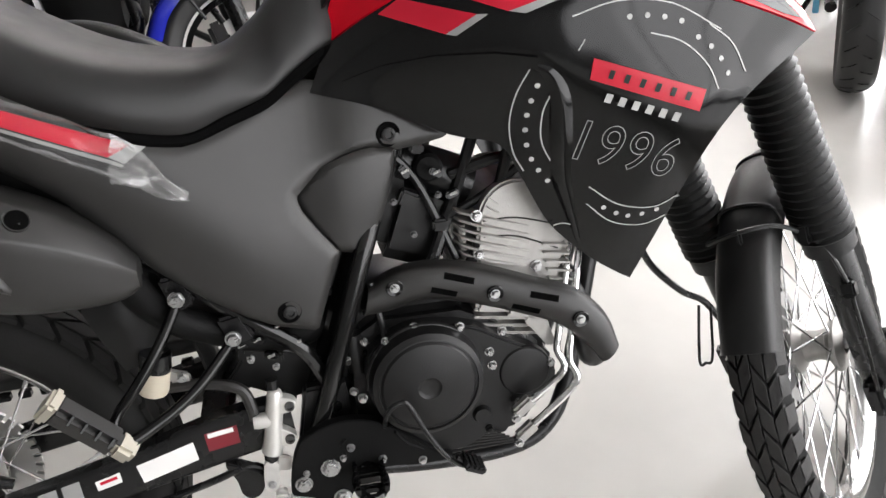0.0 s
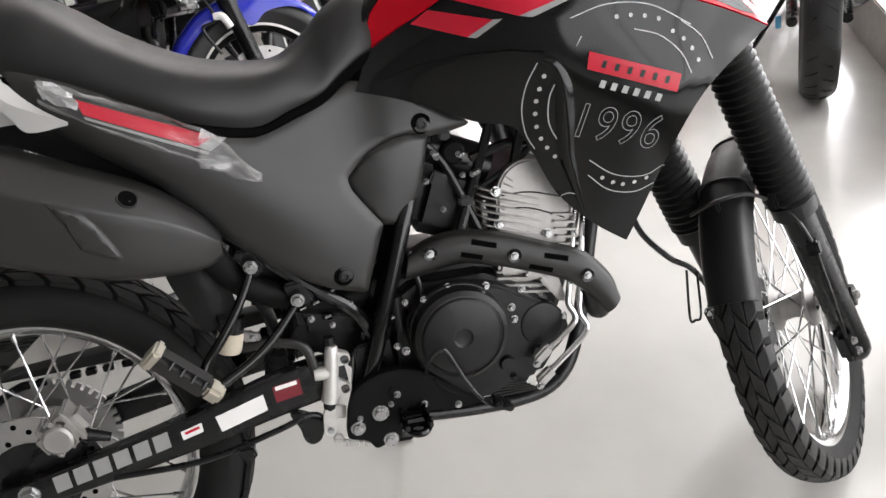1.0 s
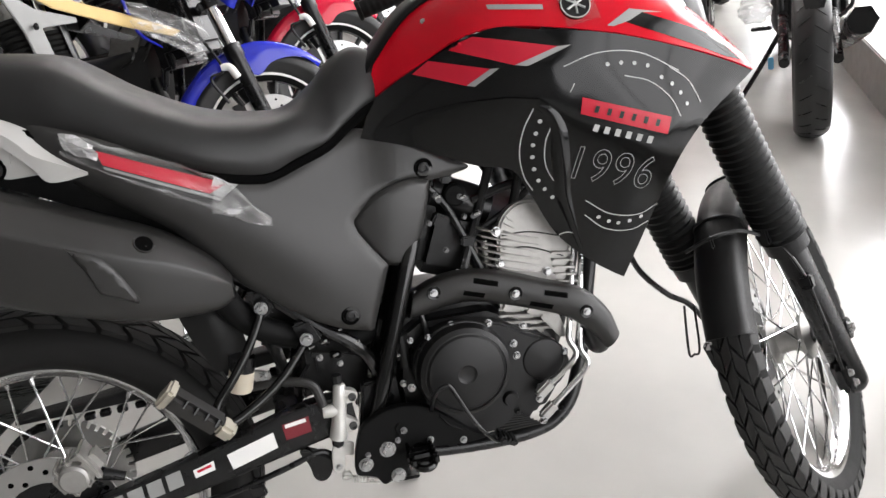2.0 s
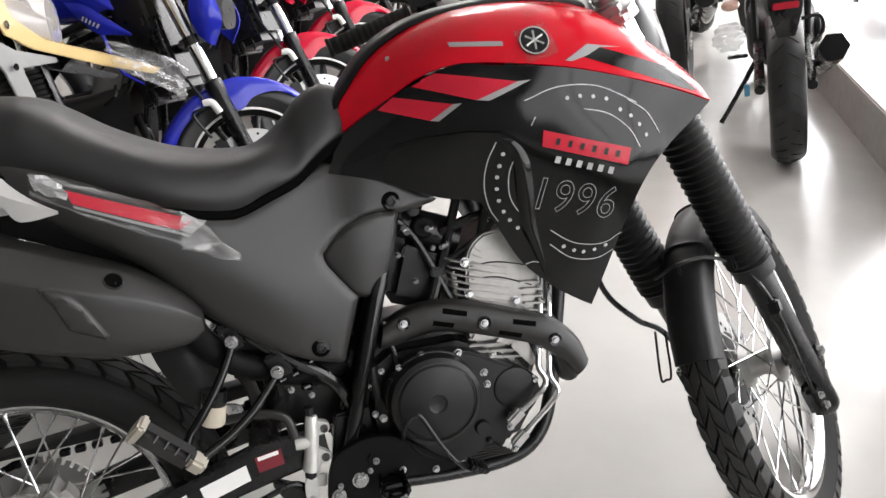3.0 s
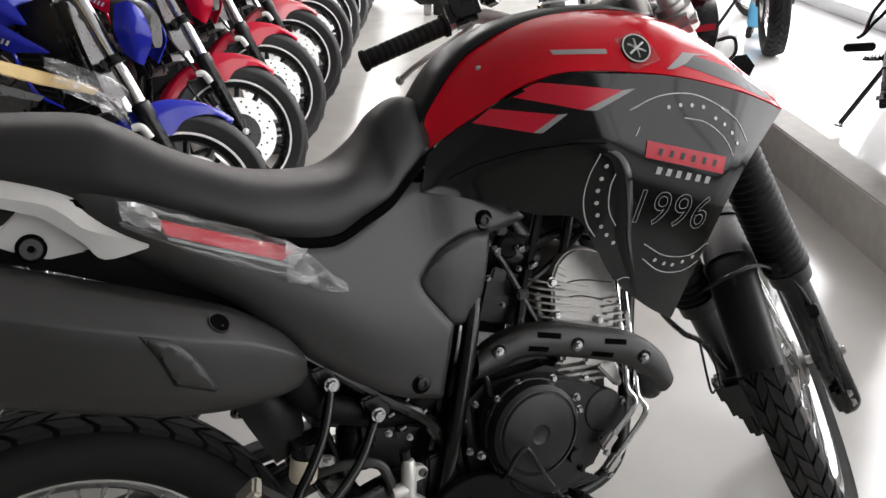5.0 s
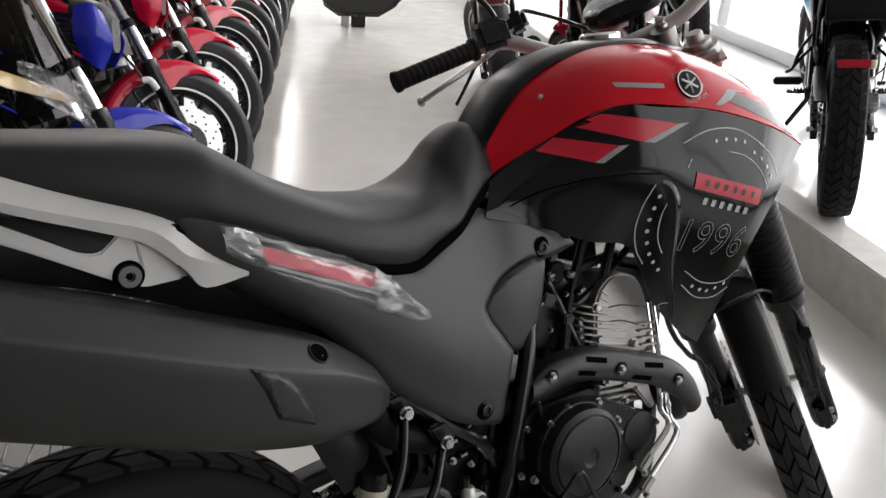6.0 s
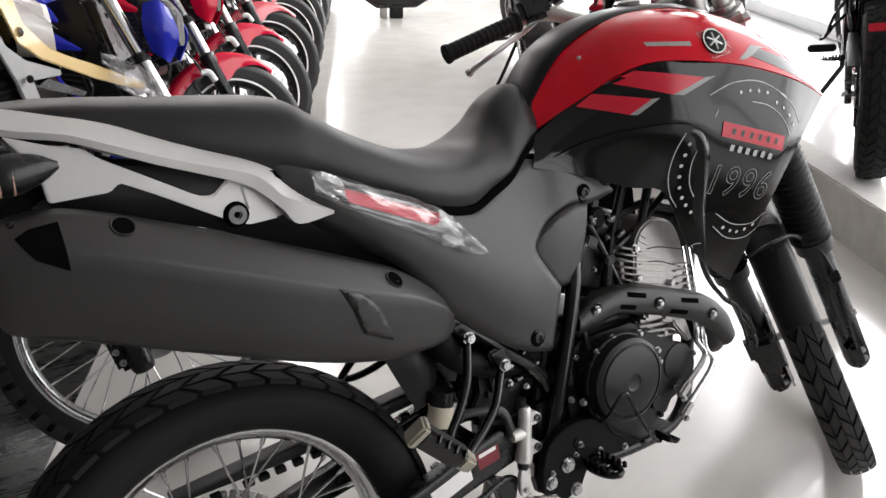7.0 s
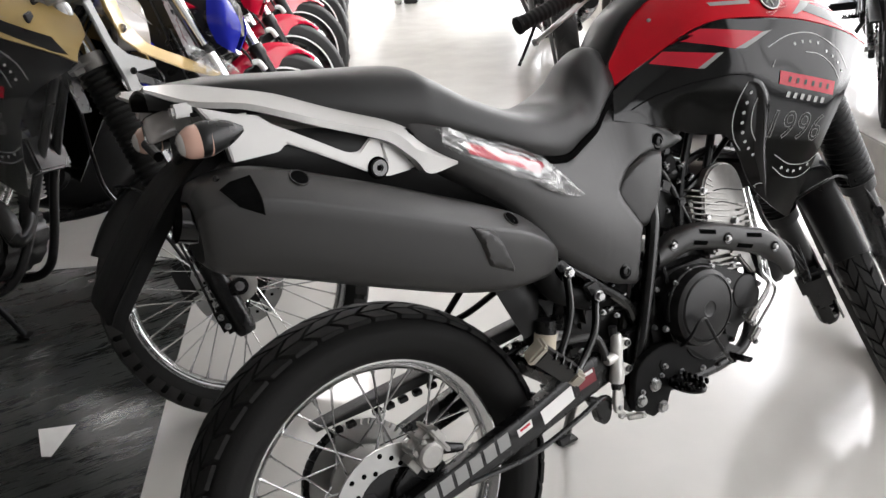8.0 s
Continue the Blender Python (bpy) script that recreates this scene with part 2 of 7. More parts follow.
def surf(rows, n=5, m=5, thick=0.0, mirror=False, bm=None, roll=True):
    """A smooth sheet through rows of control points. thick: given depth inwards."""
    bm = bm or bmesh.new()
    fine = [crom(r, m) for r in rows]
    cols = [crom([r[j] for r in fine], n) for j in range(len(fine[0]))]
    grid = [[cols[j][i] for j in range(len(cols))] for i in range(len(cols[0]))]
    own = bmesh.new()
    skin(own, grid, loop=False)
    if thick:
        bmesh.ops.recalc_face_normals(own, faces=own.faces)
        if sum(f.normal.y * f.calc_area() for f in own.faces) > 0:
            bmesh.ops.reverse_faces(own, faces=own.faces)
        bmesh.ops.solidify(own, geom=own.faces[:], thickness=thick)
    if mirror:
        two = own.copy()
        bmesh.ops.scale(two, vec=(1, -1, 1), verts=two.verts)
        join(own, two)
    return join(bm, own)


def sides(name, rows, n, m, thick, mat, parent, label=""):
    """A pair of panels, one on each flank. Returns the right-hand one."""
    one = part(name, surf(rows, n, m, thick), mat, parent, label)
    two = surf(rows, n, m, thick)
    bmesh.ops.scale(two, vec=(1, -1, 1), verts=two.verts)
    part(name, two, mat, parent, label)
    return one


def body(stations, seg=28, n=5, bm=None):
    """A hull along X: stations of (x, y, z, half width, half height, squareness)."""
    rings = []
    for x, y, z, w, h, e in crom(stations, n):
        ring = []
        for k in range(seg):
            a = 2 * math.pi * k / seg
            c, s = math.cos(a), math.sin(a)
            ring.append(Vector((x, y + w * math.copysign(abs(c) ** (2 / e), c), z + h * math.copysign(abs(s) ** (2 / e), s))))
        rings.append(ring)
    return skin(bm or bmesh.new(), rings)


def bolts(places, r=0.008, h=0.006, face=(0, -1, 0), bm=None):
    """Hexagon bolt heads with a washer, looking along face."""
    bm = bm or bmesh.new()
    q = Vector((0, -1, 0)).rotation_difference(Vector(face)).to_matrix().to_4x4()
    r *= 0.85
    for p in places:
        m = Matrix.Translation(p) @ q
        disc(r * 1.25, h * 0.4, 14, m, bm)
        lathe([(0.0001, -h), (r * 0.85, -h), (r, -h * 0.75), (r, 0), (0.0001, 0)], 6, bm, m, closed=False)
        lathe([(0.0001, -h * 1.1), (r * 0.45, -h * 1.1), (r * 0.5, -h), (0.0001, -h * 0.9)], 8, bm, m, closed=False)
    return bm


def smooth_loop(pts, n=5):
    return [tuple(p) for p in crom(pts, n, closed=True)]


def move(bm, m):
    bmesh.ops.transform(bm, matrix=m, verts=bm.verts)
    return bm


def bar(path, w, h, e=4.0, seg=16, n=5):
    """A bar of rounded-square section along a path that runs mostly along X; w and h: half sizes at each point."""
    P, W, H = crom(path, n), crom([(v,) for v in w], n), crom([(v,) for v in h], n)
    rings = []
    for i, p in enumerate(P):
        d = Vector(P[min(i + 1, len(P) - 1)] - P[max(i - 1, 0)]).normalized()
        side = d.cross(Vector((0, 0, 1))).normalized()
        up = side.cross(d)
        ring = []
        for k in range(seg):
            c, s = math.cos(2 * math.pi * k / seg), math.sin(2 * math.pi * k / seg)
            ring.append(Vector(p) + side * (W[i][0] * math.copysign(abs(c) ** (2 / e), c)) + up * (H[i][0] * math.copysign(abs(s) ** (2 / e), s)))
        rings.append(ring)
    return skin(bmesh.new(), rings)


def tree_of(ob):
    me = ob.data
    return BVHTree.FromPolygons([v.co.copy() for v in me.vertices], [tuple(p.vertices) for p in me.polygons])


def on_side(tree, x, z, off=0.0, start=-0.6):
    """The place on a body's flank at (x, z), off metres proud of it."""
    hit = tree.ray_cast(Vector((x, start, z)), Vector((0, 1, 0)))
    if hit[0] is None:
        near = tree.find_nearest(Vector((x, -0.2, z)))
        return Vector((x, near[0].y - off, z))
    return Vector((x, hit[0].y - off, z))


def drape(tree, outline, off=0.0006, bm=None, cuts=2, rim=0.0, drop=0.0):
    """An outline of (x, z) laid on a body's flank. rim, drop: an edge of that width that falls away by that depth."""
    own = bmesh.new()
    f = own.faces.new([own.verts.new((x, 0, z)) for x, z in outline])
    if rim:
        bmesh.ops.inset_individual(own, faces=[f], thickness=rim)
    bmesh.ops.triangulate(own, faces=[x for x in own.faces if len(x.verts) > 4])
    for _ in range(cuts):
        bmesh.ops.subdivide_edges(own, edges=[e for e in own.edges if e.calc_length() > 0.008], cuts=1, use_grid_fill=True)
    for v in own.verts:
        d = off
        if rim and v.is_boundary:
            d = off - drop
        v.co = on_side(tree, v.co.x, v.co.z, d)
    return own if bm is None else join(bm, own)


def mesh_tree(bm):
    bmesh.ops.triangulate(bm, faces=bm.faces)
    tree = BVHTree.FromBMesh(bm)
    bm.free()
    return tree


def moulded(tree, outline, off, rim, drop, depth=0.008):
    """A moulded panel of that outline laid on a flank: a chamfered rim, and a skirt that turns inwards."""
    own = bmesh.new()
    f = own.faces.new([own.verts.new((x, 0, z)) for x, z in outline])
    bmesh.ops.inset_region(own, faces=[f], thickness=rim, use_even_offset=True)
    bmesh.ops.triangulate(own, faces=own.faces)
    for _ in range(4):
        bmesh.ops.subdivide_edges(own, edges=[e for e in own.edges if e.calc_length() > 0.009 and not e.is_boundary], cuts=1)
        bmesh.ops.triangulate(own, faces=[g for g in own.faces if len(g.verts) > 3])
        inner = {g for g in own.faces if not any(v.is_boundary for v in g.verts)}
        bmesh.ops.beautify_fill(own, faces=list(inner), edges=[e for e in own.edges if len(e.link_faces) == 2 and all(g in inner for g in e.link_faces)])
    P = np.array(outline, float)
    D = np.roll(P, -1, 0) - P
    L = (D * D).sum(1)
    edge = [e for e in own.edges if e.is_boundary]
    for v in own.verts:
        q = np.array((v.co.x, v.co.z)) - P
        k = np.clip((q * D).sum(1) / L, 0, 1)[:, None]
        far = math.sqrt(((q - D * k) ** 2).sum(1).min())
        v.co = on_side(tree, v.co.x, v.co.z, off - drop * max(0.0, 1 - far / rim))
    skirt = bmesh.ops.extrude_edge_only(own, edges=edge)
    for v in skirt["geom"]:
        if isinstance(v, bmesh.types.BMVert):
            v.co.y += depth
    return own


def stroke(tree, pts, width, off=0.0007, bm=None, n=6):
    """A painted line of that width along (x, z) points on a flank."""
    P = crom(pts, n)
    L, R = [], []
    for i, p in enumerate(P):
        d = P[min(i + 1, len(P) - 1)] - P[max(i - 1, 0)]
        d = d / np.linalg.norm(d)
        nrm = np.array((-d[1], d[0])) * width / 2
        L.append(on_side(tree, *(p + nrm), off))
        R.append(on_side(tree, *(p - nrm), off))
    own = bmesh.new()
    skin(own, [L, R], loop=False)
    return own if bm is None else join(bm, own)


def quad(x0, z0, x1, z1, half):
    """The four corners of a bar from (x0, z0) to (x1, z1)."""
    d = Vector((x1 - x0, z1 - z0)).normalized()
    n = Vector((-d.y, d.x)) * half
    return [(x0 + n.x, z0 + n.y), (x1 + n.x, z1 + n.y), (x1 - n.x, z1 - n.y), (x0 - n.x, z0 - n.y)]


def letters(tree, x0, z0, x1, z1, height, count, fill, off=0.0012, slant=0.0):
    """A row of plain bars, one for each letter, along a base line."""
    bm = bmesh.new()
    a, b = Vector((x0, z0)), Vector((x1, z1))
    d = (b - a).normalized()
    up = Vector((-d.y, d.x)) + d * slant
    step = (b - a).length / count
    for k in range(count):
        p = a + d * step * (k + 0.5 - fill / 2)
        q = p + d * step * fill
        h = up * height
        drape(tree, [tuple(p), tuple(q), tuple(q + h), tuple(p + h)], off, bm, 1)
    return bm


def outlined_text(text, size, tree, x, z, angle, off=0.001, line=0.0011, squeeze=0.62):
    """Outlined figures on a flank, from Blender's own font."""
    cu = bpy.data.curves.new("figures", "FONT")
    cu.body, cu.size, cu.fill_mode, cu.bevel_depth, cu.bevel_resolution = text, size, "NONE", line, 0
    cu.resolution_u, cu.space_character = 4, 1.1
    ob = bpy.data.objects.new("figures", cu)
    scene.collection.objects.link(ob)
    bpy.context.view_layer.update()
    me = bpy.data.meshes.new_from_object(ob.evaluated_get(bpy.context.evaluated_depsgraph_get()))
    bpy.data.objects.remove(ob)
    bm = bmesh.new()
    bm.from_mesh(me)
    bpy.data.meshes.remove(me)
    c, s = math.cos(radians(angle)), math.sin(radians(angle))
    for v in bm.verts:
        u, w, t = v.co.x * squeeze, v.co.y, v.co.z
        v.co = on_side(tree, x + u * c - w * s, z + u * s + w * c, off + t * 0.3)
    return bm

# ---------------------------------------------------------------- the showroom
# ROOM: y runs along the raised platform's edge, x outwards to the glass front
ROOM = pose(2.70, 0.96, 0, 0, 0, -25.5)
BACK, FRONT, NEAR, FAR, HIGH = -9.0, 1.62, -7.0, 17.0, 3.6


def slab(name, x0, x1, y0, y1, z0, z1, mat, bevel=0.0):
    bm = box((x1 - x0, y1 - y0, z1 - z0), pose((x0 + x1) / 2, (y0 + y1) / 2, (z0 + z1) / 2), bevel)
    ob = part(name, bm, mat)
    ob.matrix_world = ROOM
    return tagged(ob, kind="structure")


tagged(slab("floor", BACK - 0.2, 0.25, NEAR - 0.2, FAR + 0.2, -0.2, 0.0, FLOOR), "polished light grey resin showroom floor", "floor")
tagged(slab("platform", 0.02, FRONT + 4, NEAR - 0.2, FAR + 0.2, -0.2, 0.2, TILE), "raised white tiled display platform along the glass front", "platform")
tagged(slab("kerb", 0.0, 0.16, NEAR - 0.19, FAR + 0.19, -0.1, 0.206, KERBM, 0.006), "grey rendered kerb with chipped edge along the platform", "kerb")
# unseen back and near walls; their tones control the reflections
tagged(slab("wall_back", BACK - 0.2, BACK, NEAR, FAR, 0, HIGH, WALLD), "unseen wall, dark grey to dim the reflections on the bikes", "wall")
tagged(slab("wall_near", BACK, FRONT, NEAR - 0.2, NEAR, 0, HIGH, WALLN), "unseen wall, mid grey to lift the reflections on the bikes", "wall")
for x0, x1, z0, z1 in ((BACK, -5.2, 0, HIGH), (-5.2, -0.6, 2.7, HIGH), (-0.6, FRONT, 0, HIGH)):
    tagged(slab("wall_far", x0, x1, FAR, FAR + 0.2, z0, z1, WALL), "plain white painted wall", "wall")
tagged(slab("ceiling", BACK - 0.2, FRONT + 0.2, NEAR - 0.2, FAR + 0.2, HIGH, HIGH + 0.2, CEIL), "white ceiling", "ceiling")

# glass front: bottom rail, posts and top beam, with bright daylight outside
front = thing("window_1", "tall glass shopfront in aluminium frames, bright daylight outside", "window", m=ROOM, kind="structure")
part("bottom_rail", box((0.08, FAR - NEAR, 0.09), pose(FRONT, (FAR + NEAR) / 2, 0.248), 0.006), ALU, front)
part("top_rail", box((0.1, FAR - NEAR, 0.3), pose(FRONT, (FAR + NEAR) / 2, HIGH - 0.15), 0.006), ALU, front)
y = NEAR + 0.1
while y < FAR:
    part("mullion", box((0.07, 0.06, HIGH - 0.6), pose(FRONT, y, HIGH / 2), 0.004), ALU, front)
    y += 1.8
outside = slab("backdrop", FRONT + 3.0, FRONT + 3.1, NEAR - 6, FAR + 6, -0.2, 6, glow("daylight_haze", (1.0, 0.99, 0.97), 3.2))
tagged(outside, "overexposed daylight outside the shopfront", "backdrop")
# the two nearest bays are out of view, added to fill the flank
for y0, y1, power in ((-5.6, -2.0, 12), (-1.7, 0.5, 28), (0.9, 5.2, 104), (6.1, 9.6, 60), (10.5, 14.0, 45)):
    area("daylight", ROOM @ pose(FRONT - 0.1, (y0 + y1) / 2, 1.95, 0, 90, 0), 3.0, y1 - y0, power * (y1 - y0), (1.0, 0.99, 0.98))
# unseen columns added at the lamp gaps that break up the floor reflection
for yc in (5.65, 10.05, 14.5):
    tagged(slab("column", FRONT - 0.25, FRONT - 0.05, yc - 0.32, yc + 0.32, 0.2, HIGH - 0.01, WALL), "unseen white column added in the gap between two lit shopfront bays", "column")

# glazed doors in the far wall
doors = thing("window_2", "glazed doors at the far end of the showroom, bright daylight outside", "window", m=ROOM, kind="structure")
for x in (-5.17, -4.05, -2.9, -1.75, -0.63):
    part("mullion", box((0.07, 0.08, 2.7), pose(x, FAR + 0.1, 1.35), 0.004), ALU, doors)
for z in (0.06, 2.66):
    part("rail", box((4.6, 0.07, 0.1), pose(-2.9, FAR + 0.1, z), 0.004), ALU, doors)
tagged(slab("backdrop", -7.5, 1.5, FAR + 2.4, FAR + 2.5, -0.2, 5, glow("daylight_haze_far", (1.0, 0.99, 0.97), 1.8)), "overexposed daylight outside the glazed doors", "backdrop")

tube_glow = glow("tube_light", (1.0, 0.975, 0.94), 23.0)
for i in range(2):
    for j in range(4):
        lampob = thing("ceiling_light", "white fluorescent ceiling light", "ceiling light", "ceiling lights",
                       ROOM @ pose(-2.6 - 2.1 * i, 4.3 + 3.6 * j, HIGH))
        part("housing", box((0.92, 1.3, 0.06), pose(0, 0, -0.035), 0.01), CEIL, lampob)
        part("diffuser", box((0.84, 1.22, 0.02), pose(0, 0, -0.075), 0.006), tube_glow, lampob)

# ---------------------------------------------------------------- trail motorcycle
LEAN_M = pose(0, -0.0774, 0.0095, -14, 0, 0)
RAKE = radians(26.53)
AXLE_F = Vector((1.404, 0, 0.3254))
LEAD = 0.0386      # the axle leads the fork legs
PIVOT = AXLE_F - 0.076 * Vector((math.cos(RAKE), 0, math.sin(RAKE)))
STEER_AXIS = Vector((-math.sin(RAKE), 0, math.cos(RAKE)))


def steer(degrees):
    return Matrix.Translation(PIVOT) @ Matrix.Rotation(radians(degrees), 4, STEER_AXIS) @ Matrix.Translation(-PIVOT)


def fork(d, y, fwd=0.0):
    """A point d up the fork leg from the front axle's height, fwd before the leg's middle."""
    fwd -= LEAD
    return Vector((AXLE_F.x - math.sin(RAKE) * d + math.cos(RAKE) * fwd, y, AXLE_F.z + math.cos(RAKE) * d + math.sin(RAKE) * fwd))


def spoked_wheel(bike, c, m, r_tyre, w_tyre, r_rim, w_rim, hub_r, hub_w, blocks, name):
    """Tyre with tread blocks, steel rim, crossed spokes and hub, its axle along Y at c."""
    at = m @ Matrix.Translation(c)
    wheel = thing_part(name, bike)
    h = w_tyre / 2
    r0 = r_rim - 0.008
    low = r_tyre - 0.0055
    prof = [(r0, -w_rim * 0.8), (r0 + 0.02, -h * 0.86), ((r0 + low) / 2, -h * 0.98), (low - 0.026, -h * 0.93), (low - 0.010, -h * 0.66),
            (low, 0), (low - 0.010, h * 0.66), (low - 0.026, h * 0.93), ((r0 + low) / 2, h * 0.98), (r0 + 0.02, h * 0.86),
            (r0, w_rim * 0.8), (r0 + 0.012, 0)]
    prof = [tuple(p) for p in crom(prof, 3, closed=True)]
    part("tyre", move(lathe(prof, 72), at), RUBBER, wheel, "black block-tread trail tyre")
    bm = bmesh.new()
    step = 2 * math.pi / blocks
    front = name == "front_wheel"

    def crown(u, ang, side, depth):
        rr = r_tyre - (0.012 * u ** 2.2 if u < 0.9 else 0.012 * 0.9 ** 2.2 + 0.19 * (u - 0.9)) - depth
        return Vector((rr * math.cos(ang), side * h * min(u, 0.985), rr * math.sin(ang)))

    for k in range(blocks):
        for side in (-1, 1):
            a = step * (k + (0.5 if side > 0 else 0))
            # a slanted block by the middle, one slanted the other way beside it, a short one on the shoulder
            for u0, u1, s0, s1, half in ((0.025, 0.45, 0.0, 0.62, 0.42), (0.50, 0.86, 0.72, 0.28, 0.41), (0.89, 1.03, 0.30, 0.32, 0.34))[:3 if front else 2]:
                c = [(u0, s0 - half), (u0, s0 + half), ((u0 + u1) / 2, (s0 + s1) / 2 + half), (u1, s1 + half), (u1, s1 - half), ((u0 + u1) / 2, (s0 + s1) / 2 - half)]
                skin(bm, [[crown(u, a + s * step, side, 0.0075) for u, s in c], [crown(u, a + s * step, side, 0.0007) for u, s in c],
                          [crown((u0 + u1) / 2 + ((u0 + u1) / -2 + u) * 0.92, a + ((s0 + s1) / 2 + (s - (s0 + s1) / 2) * 0.95) * step, side, 0.0) for u, s in c]])
    tagged(part("tread", move(bm, at), TREAD if front else RUBBER, wheel), kind="stuff")
    w = w_rim
    rim = [(r_rim, -w), (r_rim + 0.001, -w + 0.003), (r_rim - 0.012, -w * 0.72), (r_rim - 0.017, -w * 0.3), (r_rim - 0.017, w * 0.3),
           (r_rim - 0.012, w * 0.72), (r_rim + 0.001, w - 0.003), (r_rim, w), (r_rim - 0.009, w), (r_rim - 0.018, w * 0.75),
           (r_rim - 0.026, w * 0.3), (r_rim - 0.026, -w * 0.3), (r_rim - 0.018, -w * 0.75), (r_rim - 0.009, -w)]
    part("rim", move(lathe(rim, 72), at), CHROME, wheel, "polished steel rim")
    for k in range(36):
        side = -1 if k % 2 else 1
        lead = 1 if (k // 2) % 2 else -1
        a = 2 * math.pi * k / 36
        ah = a + lead * 0.75
        p0 = Vector((hub_r * math.cos(ah), side * hub_w, hub_r * math.sin(ah)))
        p1 = Vector(((r_rim - 0.024) * math.cos(a), side * 0.004, (r_rim - 0.024) * math.sin(a)))
        q = p0.lerp(p1, 0.93)
        bm = tube([p0, q], 0.0019, 6, 0)
        tube([q, p1], 0.0036, 6, 0, bm)
        part("spoke", move(bm, at), CHROME, wheel)
    hub = [(0.018, -hub_w - 0.012), (hub_r * 0.75, -hub_w - 0.01), (hub_r + 0.007, -hub_w - 0.004), (hub_r + 0.007, -hub_w + 0.004),
           (hub_r * 0.72, -hub_w * 0.55), (hub_r * 0.62, 0), (hub_r * 0.72, hub_w * 0.55), (hub_r + 0.007, hub_w - 0.004),
           (hub_r + 0.007, hub_w + 0.004), (hub_r * 0.75, hub_w + 0.01), (0.018, hub_w + 0.012)]
    part("hub", move(lathe(hub, 36, closed=False), at), CAST, wheel)
    return wheel


def thing_part(name, parent):
    ob = new(name)
    ob.empty_display_size = 0.05
    ob.parent = parent
    return ob


def brake_disc(parent, at, r, y, holes=24, inner=0.6):
    bm = lathe([(r * inner, y - 0.002), (r, y - 0.002), (r, y + 0.002), (r * inner, y + 0.002)], 60)
    part("brake_disc", move(bm, at), STEEL, parent, "drilled steel brake disc")
    bm = lathe([(r * 0.2, y - 0.004), (r * inner * 0.8, y - 0.003), (r * (inner + 0.05), y - 0.0025), (r * (inner + 0.05), y + 0.0025), (r * 0.2, y + 0.004)], 24)
    part("disc_carrier", move(bm, at), BLACKS, parent)
    # black discs on the surface paint the shade of drilled holes
    bm = bmesh.new()
    for k in range(holes):
        a = 2 * math.pi * k / holes
        rr = r * (inner + (1 - inner) * (0.25, 0.5, 0.75)[k % 3])
        disc(0.0045, 0.0052, 8, Matrix.Translation((rr * math.cos(a), y, rr * math.sin(a))), bm)
    tagged(part("hole_pattern", move(bm, at), VOID, parent), kind="stuff")


# grab rail: inner top edge, outer crease and lower edge at stations from the tail forwards
RAIL = [((-0.225, -0.085, 1.041), (-0.230, -0.105, 1.037), (-0.230, -0.105, 1.033)), ((-0.174, -0.088, 1.034), (-0.178, -0.122, 1.012), (-0.176, -0.121, 1.004)),
        ((-0.115, -0.105, 1.017), (-0.118, -0.138, 0.998), (-0.119, -0.137, 0.990)), ((-0.065, -0.113, 1.004), (-0.074, -0.146, 0.980), (-0.074, -0.145, 0.971)),
        ((-0.016, -0.115, 0.989), (-0.027, -0.149, 0.960), (-0.028, -0.148, 0.950)), ((0.037, -0.115, 0.972), (0.023, -0.150, 0.941), (0.022, -0.148, 0.930)),
        ((0.079, -0.116, 0.957), (0.076, -0.151, 0.922), (0.068, -0.149, 0.910)), ((0.110, -0.118, 0.943), (0.098, -0.152, 0.905), (0.089, -0.150, 0.893)),
        ((0.136, -0.122, 0.921), (0.113, -0.153, 0.888), (0.110, -0.151, 0.871)), ((0.167, -0.130, 0.883), (0.142, -0.154, 0.873), (0.128, -0.151, 0.849)),
        ((0.187, -0.146, 0.856), (0.181, -0.152, 0.855), (0.176, -0.151, 0.853))]


